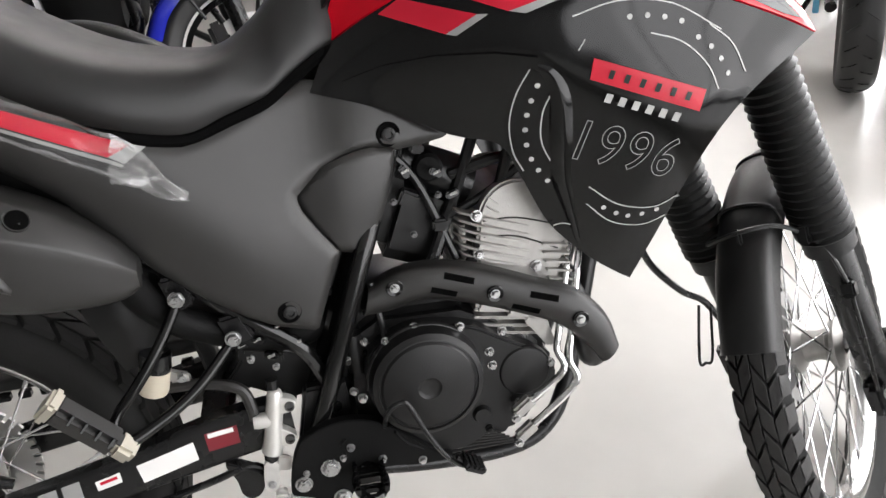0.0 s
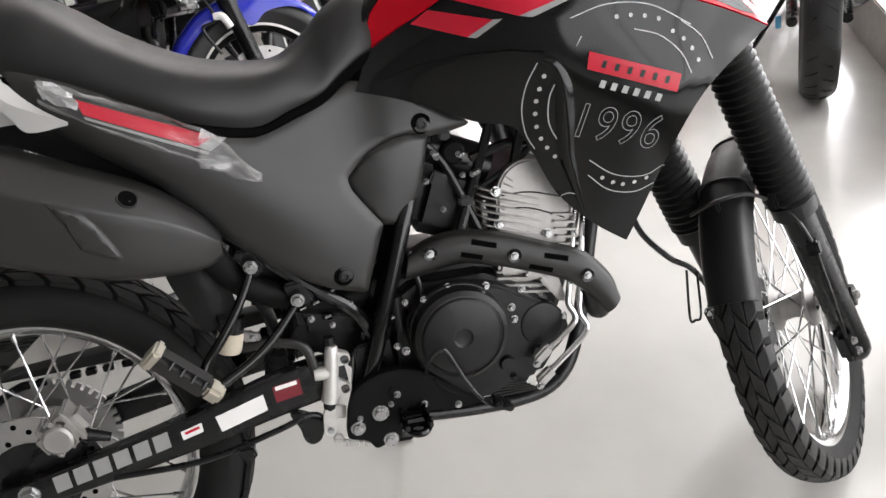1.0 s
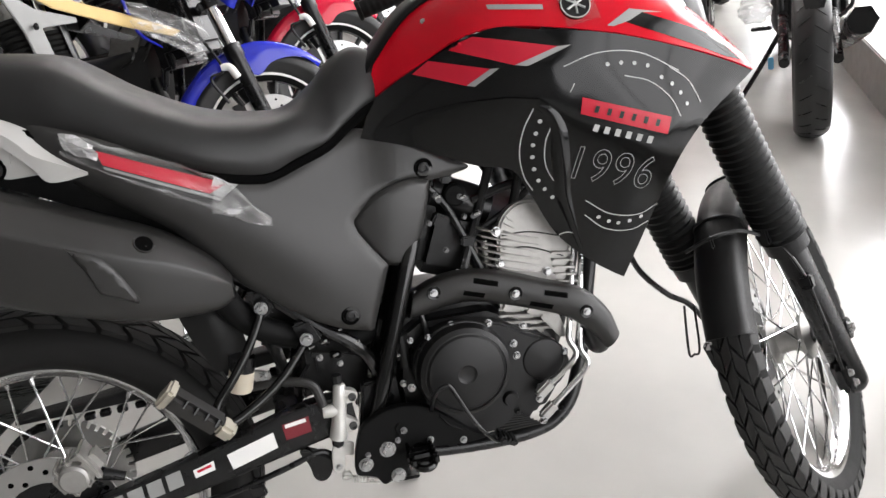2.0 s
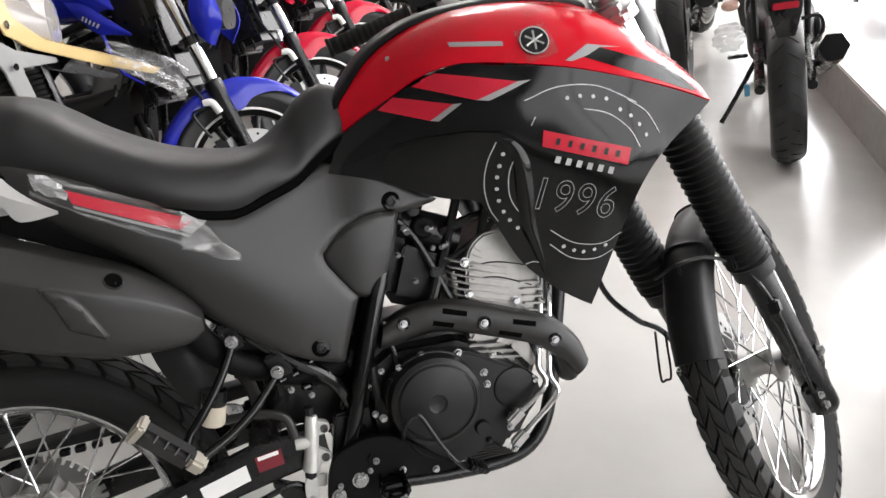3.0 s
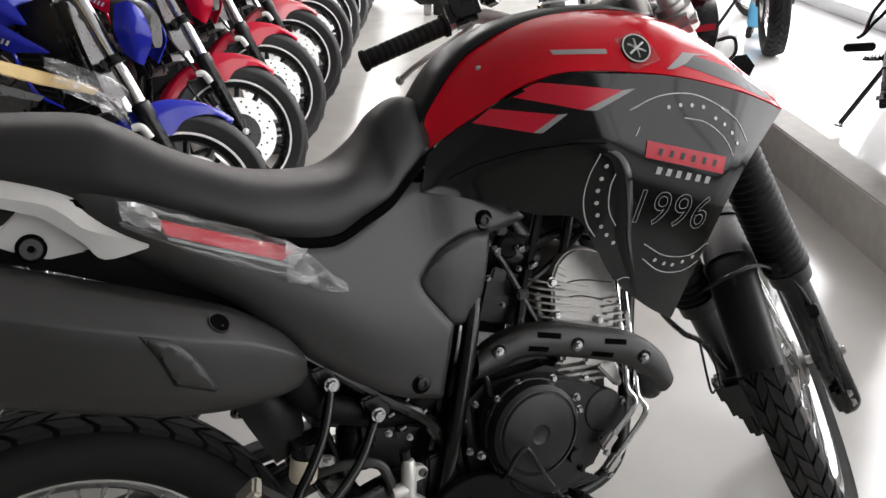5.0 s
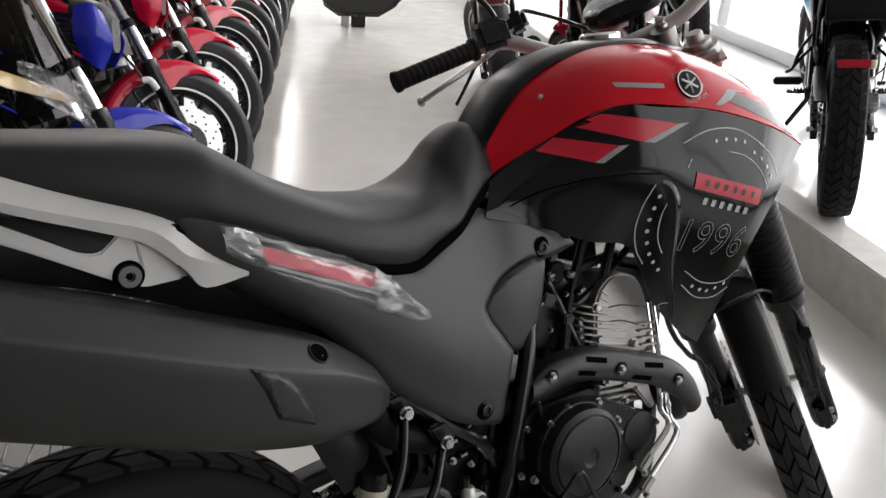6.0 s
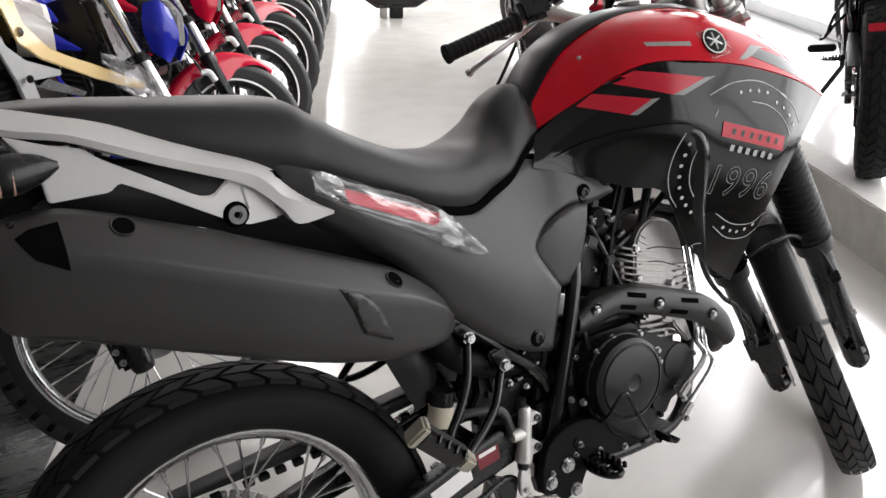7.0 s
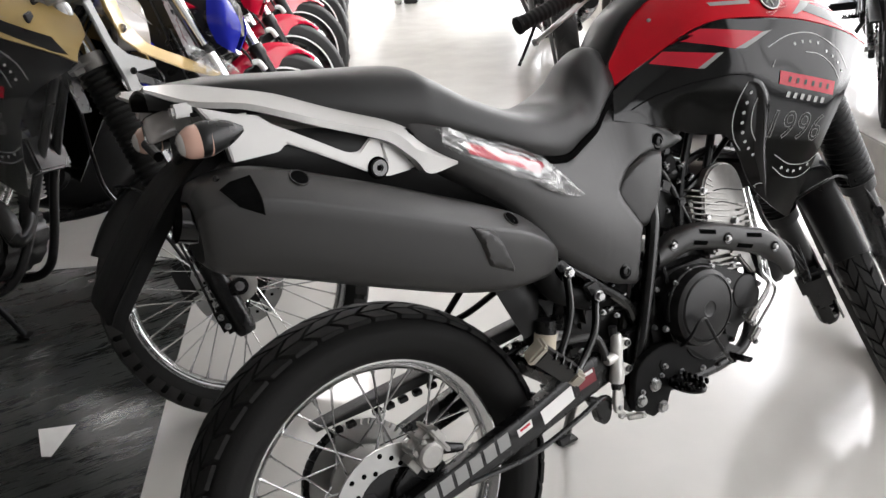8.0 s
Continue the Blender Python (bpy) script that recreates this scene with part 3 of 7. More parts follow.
def trail_bike(bike, steer_deg, paint=RED, nose=True):
    S = steer(steer_deg)
    I = Matrix.Identity(4)
    spoked_wheel(bike, Vector((0, 0, 0.32)), I, 0.325, 0.122, 0.241, 0.029, 0.06, 0.045, 42, "rear_wheel")
    spoked_wheel(bike, AXLE_F, S, 0.341, 0.080, 0.280, 0.023, 0.040, 0.034, 46, "front_wheel")

    # fork
    for sgn in (-1, 1):
        y = 0.090 * sgn
        leg = [fork(-0.116, y), fork(-0.113, y), fork(-0.104, y), fork(-0.09, y), fork(0.05, y), fork(0.20, y), fork(0.30, y)]
        part("fork_leg", move(tube(leg, [0.010, 0.021, 0.0265, 0.028, 0.028, 0.029, 0.030], 18, 0), S), BLACKS, bike, "satin black fork leg")
        rings = [(fork(0.232, y), 0.030), (fork(0.234, y), 0.039), (fork(0.262, y), 0.040), (fork(0.266, y), 0.044)]
        for k in range(46):
            rings.append((fork(0.27 + 0.33 * k / 45, y), 0.0385 + 0.0052 * (k % 2) + 0.001 * (1 - k / 45)))
        part("fork_boot", move(tube([p for p, r in rings], [r for p, r in rings], 20, 0), S), PLASTD, bike, "black ribbed rubber fork boot")
        part("fork_tube", move(tube([fork(0.55, y), fork(0.80, y)], 0.0215, 14, 0), S), CHROME, bike)
    # fork guards, clamps, cable and brake parts on the fork
    for sgn in (-1, 1):
        y = 0.090 * sgn
        rings = [[fork(d, y + sgn * a, f) for a, f in ((-0.022, 0.046), (-0.008, 0.052), (0.012, 0.049), (0.028, 0.037), (0.026, 0.034), (0.011, 0.046), (-0.008, 0.049), (-0.021, 0.043))] for d in (0.272, 0.29, 0.45, 0.63)]
        part("fork_guard", move(skin(bmesh.new(), rings), S), BLACKS, bike)
        part("axle_clamp", move(tube([fork(0, y - 0.026, LEAD), fork(0, y + 0.026, LEAD)], 0.0215, 16, 0), S), BLACKS, bike)
        own = box((0.045, 0.030, 0.075), Matrix.Translation(fork(-0.058, y + 0.004, -0.028)) @ pose(0, 0, 0, 0, -26.5, 0), 0.010)
        part("pinch_lug", move(own, S), BLACKS, bike)
        part("axle_nut", move(bolts([fork(0, y + sgn * 0.026, LEAD)], 0.011, 0.009, (0, sgn, 0)), S), BOLT, bike)
        for d, f in ((-0.047, -0.038), (-0.075, -0.034)):
            part("pinch_bolt", move(bolts([fork(d, y - 0.012, f)], 0.0075, 0.007), S), BOLT, bike)
        part("reflector_stub", move(box((0.012, 0.014, 0.018), Matrix.Translation(fork(0.04, y - 0.012, 0.030)) @ pose(0, 0, 0, 0, -26.5, 0), 0.003), S), BLACKS, bike)
    part("axle", move(tube([(AXLE_F.x, -0.12, AXLE_F.z), (AXLE_F.x, 0.12, AXLE_F.z)], 0.009, 10, 0), S), STEEL, bike)
    for d, f, wide in ((0.62, 0.0, 0.032), (0.79, 0.0, 0.034)):
        own = box((0.075, 0.25, 0.03), Matrix.Translation(fork(d, 0, -0.02)) @ pose(0, 0, 0, 0, -26.5, 0), 0.012)
        for sgn in (-1, 1):
            tube([fork(d - 0.02, 0.090 * sgn), fork(d + 0.02, 0.090 * sgn)], wide, 16, 0, own)
        part("triple_clamp", move(own, S), CAST, bike, "silver cast fork clamp")
    for sgn in (-1, 1):
        part("fork_cap", move(lathe([(0.001, -0.016), (0.013, -0.016), (0.015, -0.012), (0.015, 0), (0.024, 0.001), (0.024, 0.012), (0.001, 0.012)], 14,
             m=Matrix.Translation(fork(0.822, 0.090 * sgn)) @ pose(0, 0, 0, 0, -26.5, 0) @ pose(0, 0, 0, -90, 0, 0), closed=False), S), CAST, bike)
        part("bar_clamp", move(tube([fork(0.80, 0.045 * sgn, -0.01), fork(0.87, 0.045 * sgn, -0.012)], [0.018, 0.022], 12, 0), S), CAST, bike)
    brake_disc(bike, S @ Matrix.Translation(AXLE_F), 0.12, 0.06, 30, 0.6)
    own = box((0.05, 0.055, 0.11), Matrix.Translation(fork(0.06, 0.085, -0.075)) @ pose(0, 0, 0, 0, -26.5, 0), 0.012)
    box((0.03, 0.03, 0.07), Matrix.Translation(fork(0.07, 0.11, -0.06)) @ pose(0, 0, 0, 0, -26.5, 0), 0.008, own)
    part("front_caliper", move(own, S), BLACKS, bike, "black brake caliper")
    part("sensor_cable", move(tube([fork(0.33, 0.05, -0.09), fork(0.352, -0.007, -0.104), fork(0.335, -0.05, -0.075), fork(0.292, -0.072, -0.042), fork(0.25, -0.095, -0.036), fork(0.18, -0.105, -0.034),
         fork(0.165, -0.105, -0.034), fork(0.06, -0.10, -0.038), fork(-0.03, -0.095, -0.046)], 0.0035, 8), S), BLACKS, bike)
    for size, p in (((0.024, 0.02, 0.026), fork(0.172, -0.104, -0.034)), ((0.022, 0.016, 0.03), fork(0.29, -0.074, -0.042)), ((0.010, 0.008, 0.024), fork(0.345, -0.007, -0.106))):
        part("cable_clip", move(box(size, Matrix.Translation(p), 0.003), S), BLACKS, bike)
    part("brake_hose", move(tube([fork(0.62, 0.05, -0.07), fork(0.46, 0.11, -0.12), fork(0.36, 0.128, -0.135), fork(0.261, 0.119, -0.101), fork(0.20, 0.105, -0.065), fork(0.10, 0.09, -0.05)], 0.0055, 8), S), BLACKS, bike)
    part("hose_guide", move(tube([fork(0.225, 0.10, -0.10), fork(0.158, 0.110, -0.156), fork(0.150, 0.103, -0.154), fork(0.155, 0.092, -0.147), fork(0.215, 0.085, -0.095)], 0.0024, 6), S), BLACKS, bike)
    # fender over the front wheel
    rows = []
    for k in range(9):
        a = radians(45 + 121 * k / 8)
        R = 0.356 + (0.006 if k < 2 else 0)
        w = 0.038 + 0.004 * math.sin(math.pi * k / 8)
        rows.append([AXLE_F + Vector((math.cos(a) * r, y, math.sin(a) * r)) for y, r in
                     ((-w - 0.003, R - 0.05), (-w, R - 0.014), (-w * 0.62, R - 0.001), (0, R + 0.004), (w * 0.62, R - 0.001), (w, R - 0.014), (w + 0.003, R - 0.05))])
    part("front_fender", move(surf(rows, 4, 3, 0.003), S), PLASTD, bike, "black front mudguard")
    for deg in (104, 128):
        rim = [AXLE_F + Vector((math.cos(radians(deg)) * r, y, math.sin(radians(deg)) * r)) for y, r in ((-0.044, 0.31), (-0.043, 0.342), (-0.027, 0.3565), (0, 0.3615), (0.027, 0.3565), (0.043, 0.342), (0.044, 0.31))]
        part("fender_bead", move(tube(rim, 0.0028, 8, 4), S), BLACKS, bike)

    # handlebar, given in the steered frame's own shape and turned with the fork
    own = tube([(0.89, 0.37, 1.167), (0.966, 0.267, 1.18), (0.99, 0.21, 1.172), (1.0, 0.13, 1.115), (1.005, 0.06, 1.09), (1.005, -0.06, 1.09),
                (1.0, -0.13, 1.115), (0.99, -0.21, 1.172), (0.966, -0.267, 1.18), (0.89, -0.37, 1.167)], 0.0135, 12)
    part("handlebar", move(own, S), SILVER, bike, "silver tubular handlebar")
    for sgn in (-1, 1):
        g0, g1 = Vector((0.866, 0.40 * sgn, 1.163)), Vector((0.966, 0.267 * sgn, 1.18))
        ribs = [(0.0, 0.019), (0.04, 0.019), (0.05, 0.0165)]
        for k in range(12):
            q = 0.1 + 0.07 * k
            ribs += [(q, 0.0165), (q + 0.004, 0.0169), (q + 0.032, 0.0169), (q + 0.036, 0.0165)]
        ribs += [(0.96, 0.017), (0.965, 0.021), (1.0, 0.021)]
        own = tube([g0.lerp(g1, q) for q, r in ribs], [r for q, r in ribs], 16, 0)
        part("grip", move(own, S), RUBBER, bike, "black rubber grip")
        part("switch_block", move(box((0.045, 0.06, 0.055), Matrix.Translation(g1 + Vector((0.012, -0.035 * sgn, 0.012))) @ pose(0, 0, 0, 0, 0, 24 * sgn), 0.01), S), BLACKS, bike)
        part("lever_mount", move(box((0.04, 0.035, 0.035), Matrix.Translation(g1 + Vector((0.035, -0.085 * sgn, 0.02))), 0.008), S), BLACKS, bike)
        own = tube([g1 + Vector((0.045, -0.05 * sgn, 0.005)), g1 + Vector((0.075, 0.0 * sgn, -0.005)), g0 + Vector((0.115, 0.05 * -sgn, -0.018)), g0 + Vector((0.125, 0.0, -0.026))],
                   [0.008, 0.0065, 0.006, 0.006], 10)
        own = join(own, disc(0.0095, 0.015, 12, Matrix.Translation(g0 + Vector((0.125, 0, -0.026))), bevel=0.004))
        part("lever", move(own, S), STEEL, bike, "bare aluminium lever")
        part("cable", move(tube([g1 + Vector((0.05, -0.09 * sgn, 0.02)), Vector((1.05, 0.16 * sgn, 1.22)), Vector((1.12, 0.05 * sgn, 1.12)), Vector((1.06, 0.03 * sgn, 0.95))], 0.004, 8), S), BLACKS, bike)

    if nose:
        part("instrument", move(body([(1.05, 0, 1.155, 0.05, 0.012, 3.5), (1.08, 0, 1.16, 0.075, 0.024, 3.5), (1.15, 0, 1.185, 0.075, 0.028, 3.5), (1.18, 0, 1.19, 0.05, 0.015, 3)]), S), BLACKS, bike, "black instrument pod")
        part("headlamp_mask", move(body([(1.12, 0, 0.98, 0.05, 0.06, 3), (1.17, 0, 1.0, 0.085, 0.10, 3), (1.24, 0, 1.0, 0.085, 0.10, 3), (1.29, 0, 0.97, 0.06, 0.06, 3)]), S), BLACKS, bike)
    for sgn in (-1, 1):
        part("mirror_stem", move(tube([(0.985, 0.215 * sgn, 1.18), (0.99, 0.22 * sgn, 1.24), (0.975, 0.25 * sgn, 1.30), (0.96, 0.28 * sgn, 1.37)], 0.0055, 8), S), BLACKS, bike)
        part("clamp_stud", move(bolts([fork(0.875, 0.045 * sgn, -0.012)], 0.010, 0.016, (-0.44, 0, 0.9)), S), BOLT, bike)
    part("fluid_cup", move(box((0.055, 0.05, 0.045), pose(1.01, -0.19, 1.215, 0, 0, -12), 0.01), S), BLACKS, bike)
    for k in range(4):
        part("cable", move(tube([(0.99, -0.19 + 0.012 * k, 1.19), (1.06, -0.12 + 0.02 * k, 1.235 - 0.012 * k), (1.10, 0.0, 1.13 - 0.02 * k), (1.03, 0.02 + 0.012 * k, 0.98)], 0.0048, 8), S), BLACKS, bike)

    # seat
    def seat_row(x, zt, zl, w, wl):
        if x > 0.47:      # the nose rises like a tent against the tank
            h = zt - zl
            return [(x, -wl, zl), (x, -w, zl + 0.14 * h), (x, -w * 0.80, zl + 0.58 * h), (x, -w * 0.42, zt - 0.05 * h), (x, 0, zt + 0.003),
                    (x, w * 0.42, zt - 0.05 * h), (x, w * 0.80, zl + 0.58 * h), (x, w, zl + 0.14 * h), (x, wl, zl)]
        return [(x, -wl, zl), (x, -w, zl + 0.35 * (zt - zl)), (x, -w * 0.9, zl + 0.8 * (zt - zl)), (x, -w * 0.55, zt), (x, 0, zt + 0.004),
                (x, w * 0.55, zt), (x, w * 0.9, zl + 0.8 * (zt - zl)), (x, w, zl + 0.35 * (zt - zl)), (x, wl, zl)]
    rows = [seat_row(*r) for r in ((-0.22, 1.03, 1.01, 0.06, 0.06), (-0.13, 1.033, 0.99, 0.10, 0.10), (0.0, 1.02, 0.955, 0.125, 0.12),
                                   (0.13, 1.005, 0.91, 0.138, 0.13), (0.175, 0.985, 0.89, 0.14, 0.13), (0.235, 0.945, 0.865, 0.142, 0.13), (0.32, 0.905, 0.833, 0.14, 0.13),
                                   (0.40, 0.89, 0.815, 0.122, 0.115), (0.45, 0.893, 0.829, 0.105, 0.10), (0.495, 0.925, 0.845, 0.09, 0.085), (0.525, 0.955, 0.865, 0.078, 0.072),
                                   (0.56, 0.972, 0.888, 0.064, 0.058), (0.59, 0.962, 0.90, 0.046, 0.042), (0.602, 0.94, 0.91, 0.03, 0.03))]
    part("seat", surf(rows, 5, 4, 0.004), VINYL, bike, "black vinyl seat, deeply dished")
    # near-black tube paints the shaded gap between seat and side panel
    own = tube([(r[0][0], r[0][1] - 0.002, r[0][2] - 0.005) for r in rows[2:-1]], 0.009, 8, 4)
    part("seat_gap", own, VOID, bike, "near-black tube in place of the dark gap under the seat")

    # tank cover, black centre strip and shrouds
    rows = [[(0.588, -0.046, 0.950), (0.581, -0.047, 0.931), (0.576, -0.047, 0.913), (0.570, -0.047, 0.893)],
            [(0.652, -0.046, 1.018), (0.652, -0.068, 1.000), (0.647, -0.084, 0.972), (0.635, -0.092, 0.938)],
            [(0.755, -0.049, 1.063), (0.755, -0.100, 1.047), (0.750, -0.140, 1.018), (0.735, -0.150, 0.985)],
            [(0.88, -0.05, 1.072), (0.885, -0.125, 1.050), (0.89, -0.170, 1.012), (0.89, -0.192, 0.967)],
            [(1.0, -0.047, 1.052), (1.005, -0.12, 1.024), (1.015, -0.17, 0.982), (1.02, -0.197, 0.931)],
            [(1.09, -0.06, 0.995), (1.095, -0.12, 0.965), (1.1, -0.16, 0.935), (1.105, -0.18, 0.903)],
            [(1.135, -0.10, 0.945), (1.14, -0.13, 0.925), (1.145, -0.155, 0.905), (1.15, -0.172, 0.884)]]
    tank_ob = sides("tank_cover", rows, 5, 5, 0.004, paint, bike, "gloss tank cover")
    tk = tree_of(tank_ob)
    strip = [[(x + 0.004, -w, z - 0.012), (x + 0.001, -w * 0.75, z - 0.004), (x, 0, z), (x + 0.001, w * 0.75, z - 0.004), (x + 0.004, w, z - 0.012)]
             for x, z, w in ((0.55, 0.92, 0.046), (0.588, 0.967, 0.048), (0.627, 1.012, 0.049), (0.665, 1.040, 0.049), (0.72, 1.063, 0.051), (0.80, 1.077, 0.053), (0.90, 1.079, 0.054), (1.0, 1.060, 0.05))]
    part("tank_strip", surf(strip, 5, 4, 0.004), STRIPBLK, bike, "matt black tank centre strip")
    part("tank_cap", disc(0.034, 0.014, 28, pose(0.86, 0, 1.085) @ pose(0, 0, 0, 90, 0, 0), bevel=0.004), CHROME, bike)
    rows = [[(0.572, -0.060, 0.893), (0.562, -0.072, 0.87), (0.55, -0.080, 0.846)],
            [(0.637, -0.090, 0.936), (0.635, -0.10, 0.885), (0.635, -0.092, 0.820)],
            [(0.737, -0.148, 0.983), (0.735, -0.155, 0.90), (0.71, -0.118, 0.788)],
            [(0.80, -0.172, 0.978), (0.795, -0.178, 0.89), (0.765, -0.135, 0.775)],
            [(0.89, -0.19, 0.965), (0.855, -0.187, 0.86), (0.79, -0.14, 0.735)],
            [(0.96, -0.195, 0.948), (0.92, -0.197, 0.83), (0.83, -0.13, 0.665)],
            [(1.03, -0.195, 0.926), (0.975, -0.203, 0.80), (0.885, -0.125, 0.612)],
            [(1.10, -0.182, 0.902), (1.0, -0.2, 0.79), (0.925, -0.119, 0.583)],
            [(1.15, -0.170, 0.882), (1.022, -0.195, 0.785), (0.948, -0.116, 0.569)]]
    shroud_ob = sides("shroud", rows, 5, 8, 0.004, BLACKG, bike, "gloss black tank shroud")
    sh = tree_of(shroud_ob)
    # raised scoop lip across the shroud
    lip = [(0.788, 0.874), (0.815, 0.861), (0.829, 0.833), (0.834, 0.788), (0.8385, 0.735), (0.851, 0.693), (0.872, 0.63)]
    own = bmesh.new()
    P = crom(lip, 6)
    rings = []
    for i, (x, z) in enumerate(P):
        d = Vector((*(P[min(i + 1, len(P) - 1)] - P[max(i - 1, 0)]),)).normalized()
        n = Vector((-d.y, d.x))
        w = 0.015 * math.sin(math.pi * (0.06 + 0.88 * i / (len(P) - 1))) + 0.002
        c0, c1, c2 = [on_side(sh, x + n.x * w * k, z + n.y * w * k, 0.0) for k in (-1, 0, 1)]
        rings.append([c0.lerp(c2, q / 10) + Vector((0, 0.002 - 0.55 * w * math.sin(math.pi * (q / 10) ** 0.8) ** 1.5, 0)) for q in range(11)])
    skin(own, rings, loop=False)
    part("shroud_lip", own, BLACKG, bike)
    fin = drape(sh, [(0.589, 0.857), (0.635, 0.8735), (0.692, 0.884), (0.755, 0.886), (0.80, 0.880), (0.80, 0.866), (0.755, 0.872), (0.692, 0.871), (0.635, 0.864)], 0.005, rim=0.004, drop=0.007, cuts=3)
    part("shroud_ridge", fin, BLACKG, bike)

    # painted marks on tank and shroud
    for outline, mat in (([(0.636, 0.931), (0.66, 0.948), (0.738, 0.929), (0.705, 0.908)], REDSTK),
                         ([(0.682, 0.962), (0.72, 0.976), (0.832, 0.951), (0.77, 0.931)], REDSTK),
                         ([(0.738, 0.929), (0.75, 0.929), (0.716, 0.906), (0.705, 0.908)], GREYSTK),
                         ([(0.832, 0.951), (0.852, 0.951), (0.788, 0.928), (0.77, 0.931)], GREYSTK),
                         ([(0.862, 0.876), (0.992, 0.833), (0.986, 0.808), (0.859, 0.852)], REDSTK)):
        part("decal", drape(sh, outline, 0.0016, cuts=4), mat, bike, "" if mat is GREYSTK else "red decal")
    part("lettering", letters(sh, 0.872, 0.8545, 0.978, 0.8195, 0.010, 6, 0.32, 0.0024), BLACKS, bike, "black letter bars on red")
    part("lettering", letters(sh, 0.872, 0.8265, 0.966, 0.7955, 0.0105, 6, 0.48, 0.0014), MARK, bike, "white letter bars")
    part("year_print", outlined_text("1996", 0.072, sh, 0.836, 0.759, -14.8, squeeze=0.86, line=0.0006), GREYSTK, bike, "outlined year figures 1996")
    for pts in ([(0.794, 0.869), (0.780, 0.837), (0.775, 0.801), (0.781, 0.764), (0.793, 0.741)], [(0.818, 0.838), (0.810, 0.813), (0.812, 0.776), (0.8336, 0.737)],
                [(0.872, 0.716), (0.91, 0.69), (0.955, 0.683), (0.985, 0.697)], [(0.872, 0.692), (0.905, 0.665), (0.945, 0.657), (0.975, 0.668)],
                [(0.838, 0.922), (0.89, 0.936), (0.95, 0.93), (1.01, 0.898)],
                [(0.925, 0.900), (0.962, 0.888), (0.992, 0.862), (1.008, 0.832)], [(0.995, 0.905), (1.025, 0.882), (1.045, 0.848)],
                [(0.83, 0.66), (0.845, 0.665), (0.858, 0.662)], [(0.845, 0.885), (0.852, 0.897)]):
        part("arc_line", stroke(sh, pts, 0.0016, 0.0009), MARK, bike)
    for pts, n in (([(0.805, 0.857), (0.793, 0.81), (0.7965, 0.768), (0.815, 0.735), (0.842, 0.708)], 9), ([(0.885, 0.69), (0.925, 0.672), (0.968, 0.68)], 5),
                   ([(0.89, 0.918), (0.93, 0.918), (0.97, 0.908)], 4), ([(0.972, 0.898), (1.003, 0.875), (1.024, 0.842)], 4)):
        P = crom(pts, 24)
        seg = np.cumsum([0] + [np.linalg.norm(P[i + 1] - P[i]) for i in range(len(P) - 1)])
        for k in range(n):
            i = int(np.searchsorted(seg, seg[-1] * (k + 0.5) / n))
            x, z = P[min(i, len(P) - 1)]
            part("dot", drape(sh, [(x + 0.0032 * math.cos(a * math.pi / 5), z + 0.0032 * math.sin(a * math.pi / 5)) for a in range(10)], 0.0009, None, 0), MARK, bike)
    part("decal", drape(tk, [(0.925, 0.978), (0.965, 0.985), (1.09, 0.94), (1.13, 0.90), (1.10, 0.908), (1.0, 0.948)], 0.0008), BLACKG, bike, "black and grey tank decal")
    part("decal", drape(tk, [(0.905, 0.972), (0.945, 0.992), (1.0, 0.982), (0.965, 0.985), (0.94, 0.975), (0.915, 0.97)], 0.001), GREYSTK, bike)
    part("decal", drape(tk, [(0.745, 1.018), (0.82, 1.01), (0.82, 1.003), (0.746, 1.011)], 0.0016, cuts=4), GREYSTK, bike)
    c = on_side(tk, 0.866, 1.005, 0.0)
    tilt = Matrix.Translation(c) @ Vector((0, -1, 0)).rotation_difference(-tk.find_nearest(c)[1] if tk.find_nearest(c)[1].y > 0 else tk.find_nearest(c)[1]).to_matrix().to_4x4()
    own = drape(tk, [(0.84, 1.022), (0.89, 1.03), (0.90, 0.985), (0.85, 0.975)], 0.0006)
    part("film_square", own, FILM, bike, "clear film under the badge")
    part("badge", disc(0.0225, 0.005, 32, tilt, bevel=0.001), BLACKG, bike, "round dark badge with silver rim")
    own = lathe([(0.0205, -0.0032), (0.0222, -0.0032), (0.0222, -0.002), (0.0205, -0.002)], 32, m=tilt)
    for k in range(3):
        a = k * math.pi / 3 + 0.5
        tube([tilt @ Vector((0.015 * math.cos(a), -0.003, 0.015 * math.sin(a))), tilt @ Vector((-0.015 * math.cos(a), -0.003, -0.015 * math.sin(a)))], 0.0017, 6, 0, own)
    part("badge_ring", own, STEEL, bike)
    part("tank_screw", bolts([on_side(tk, 0.665, 1.005, 0)], 0.004, 0.003, (-0.3, -0.8, 0.5)), BOLT, bike)

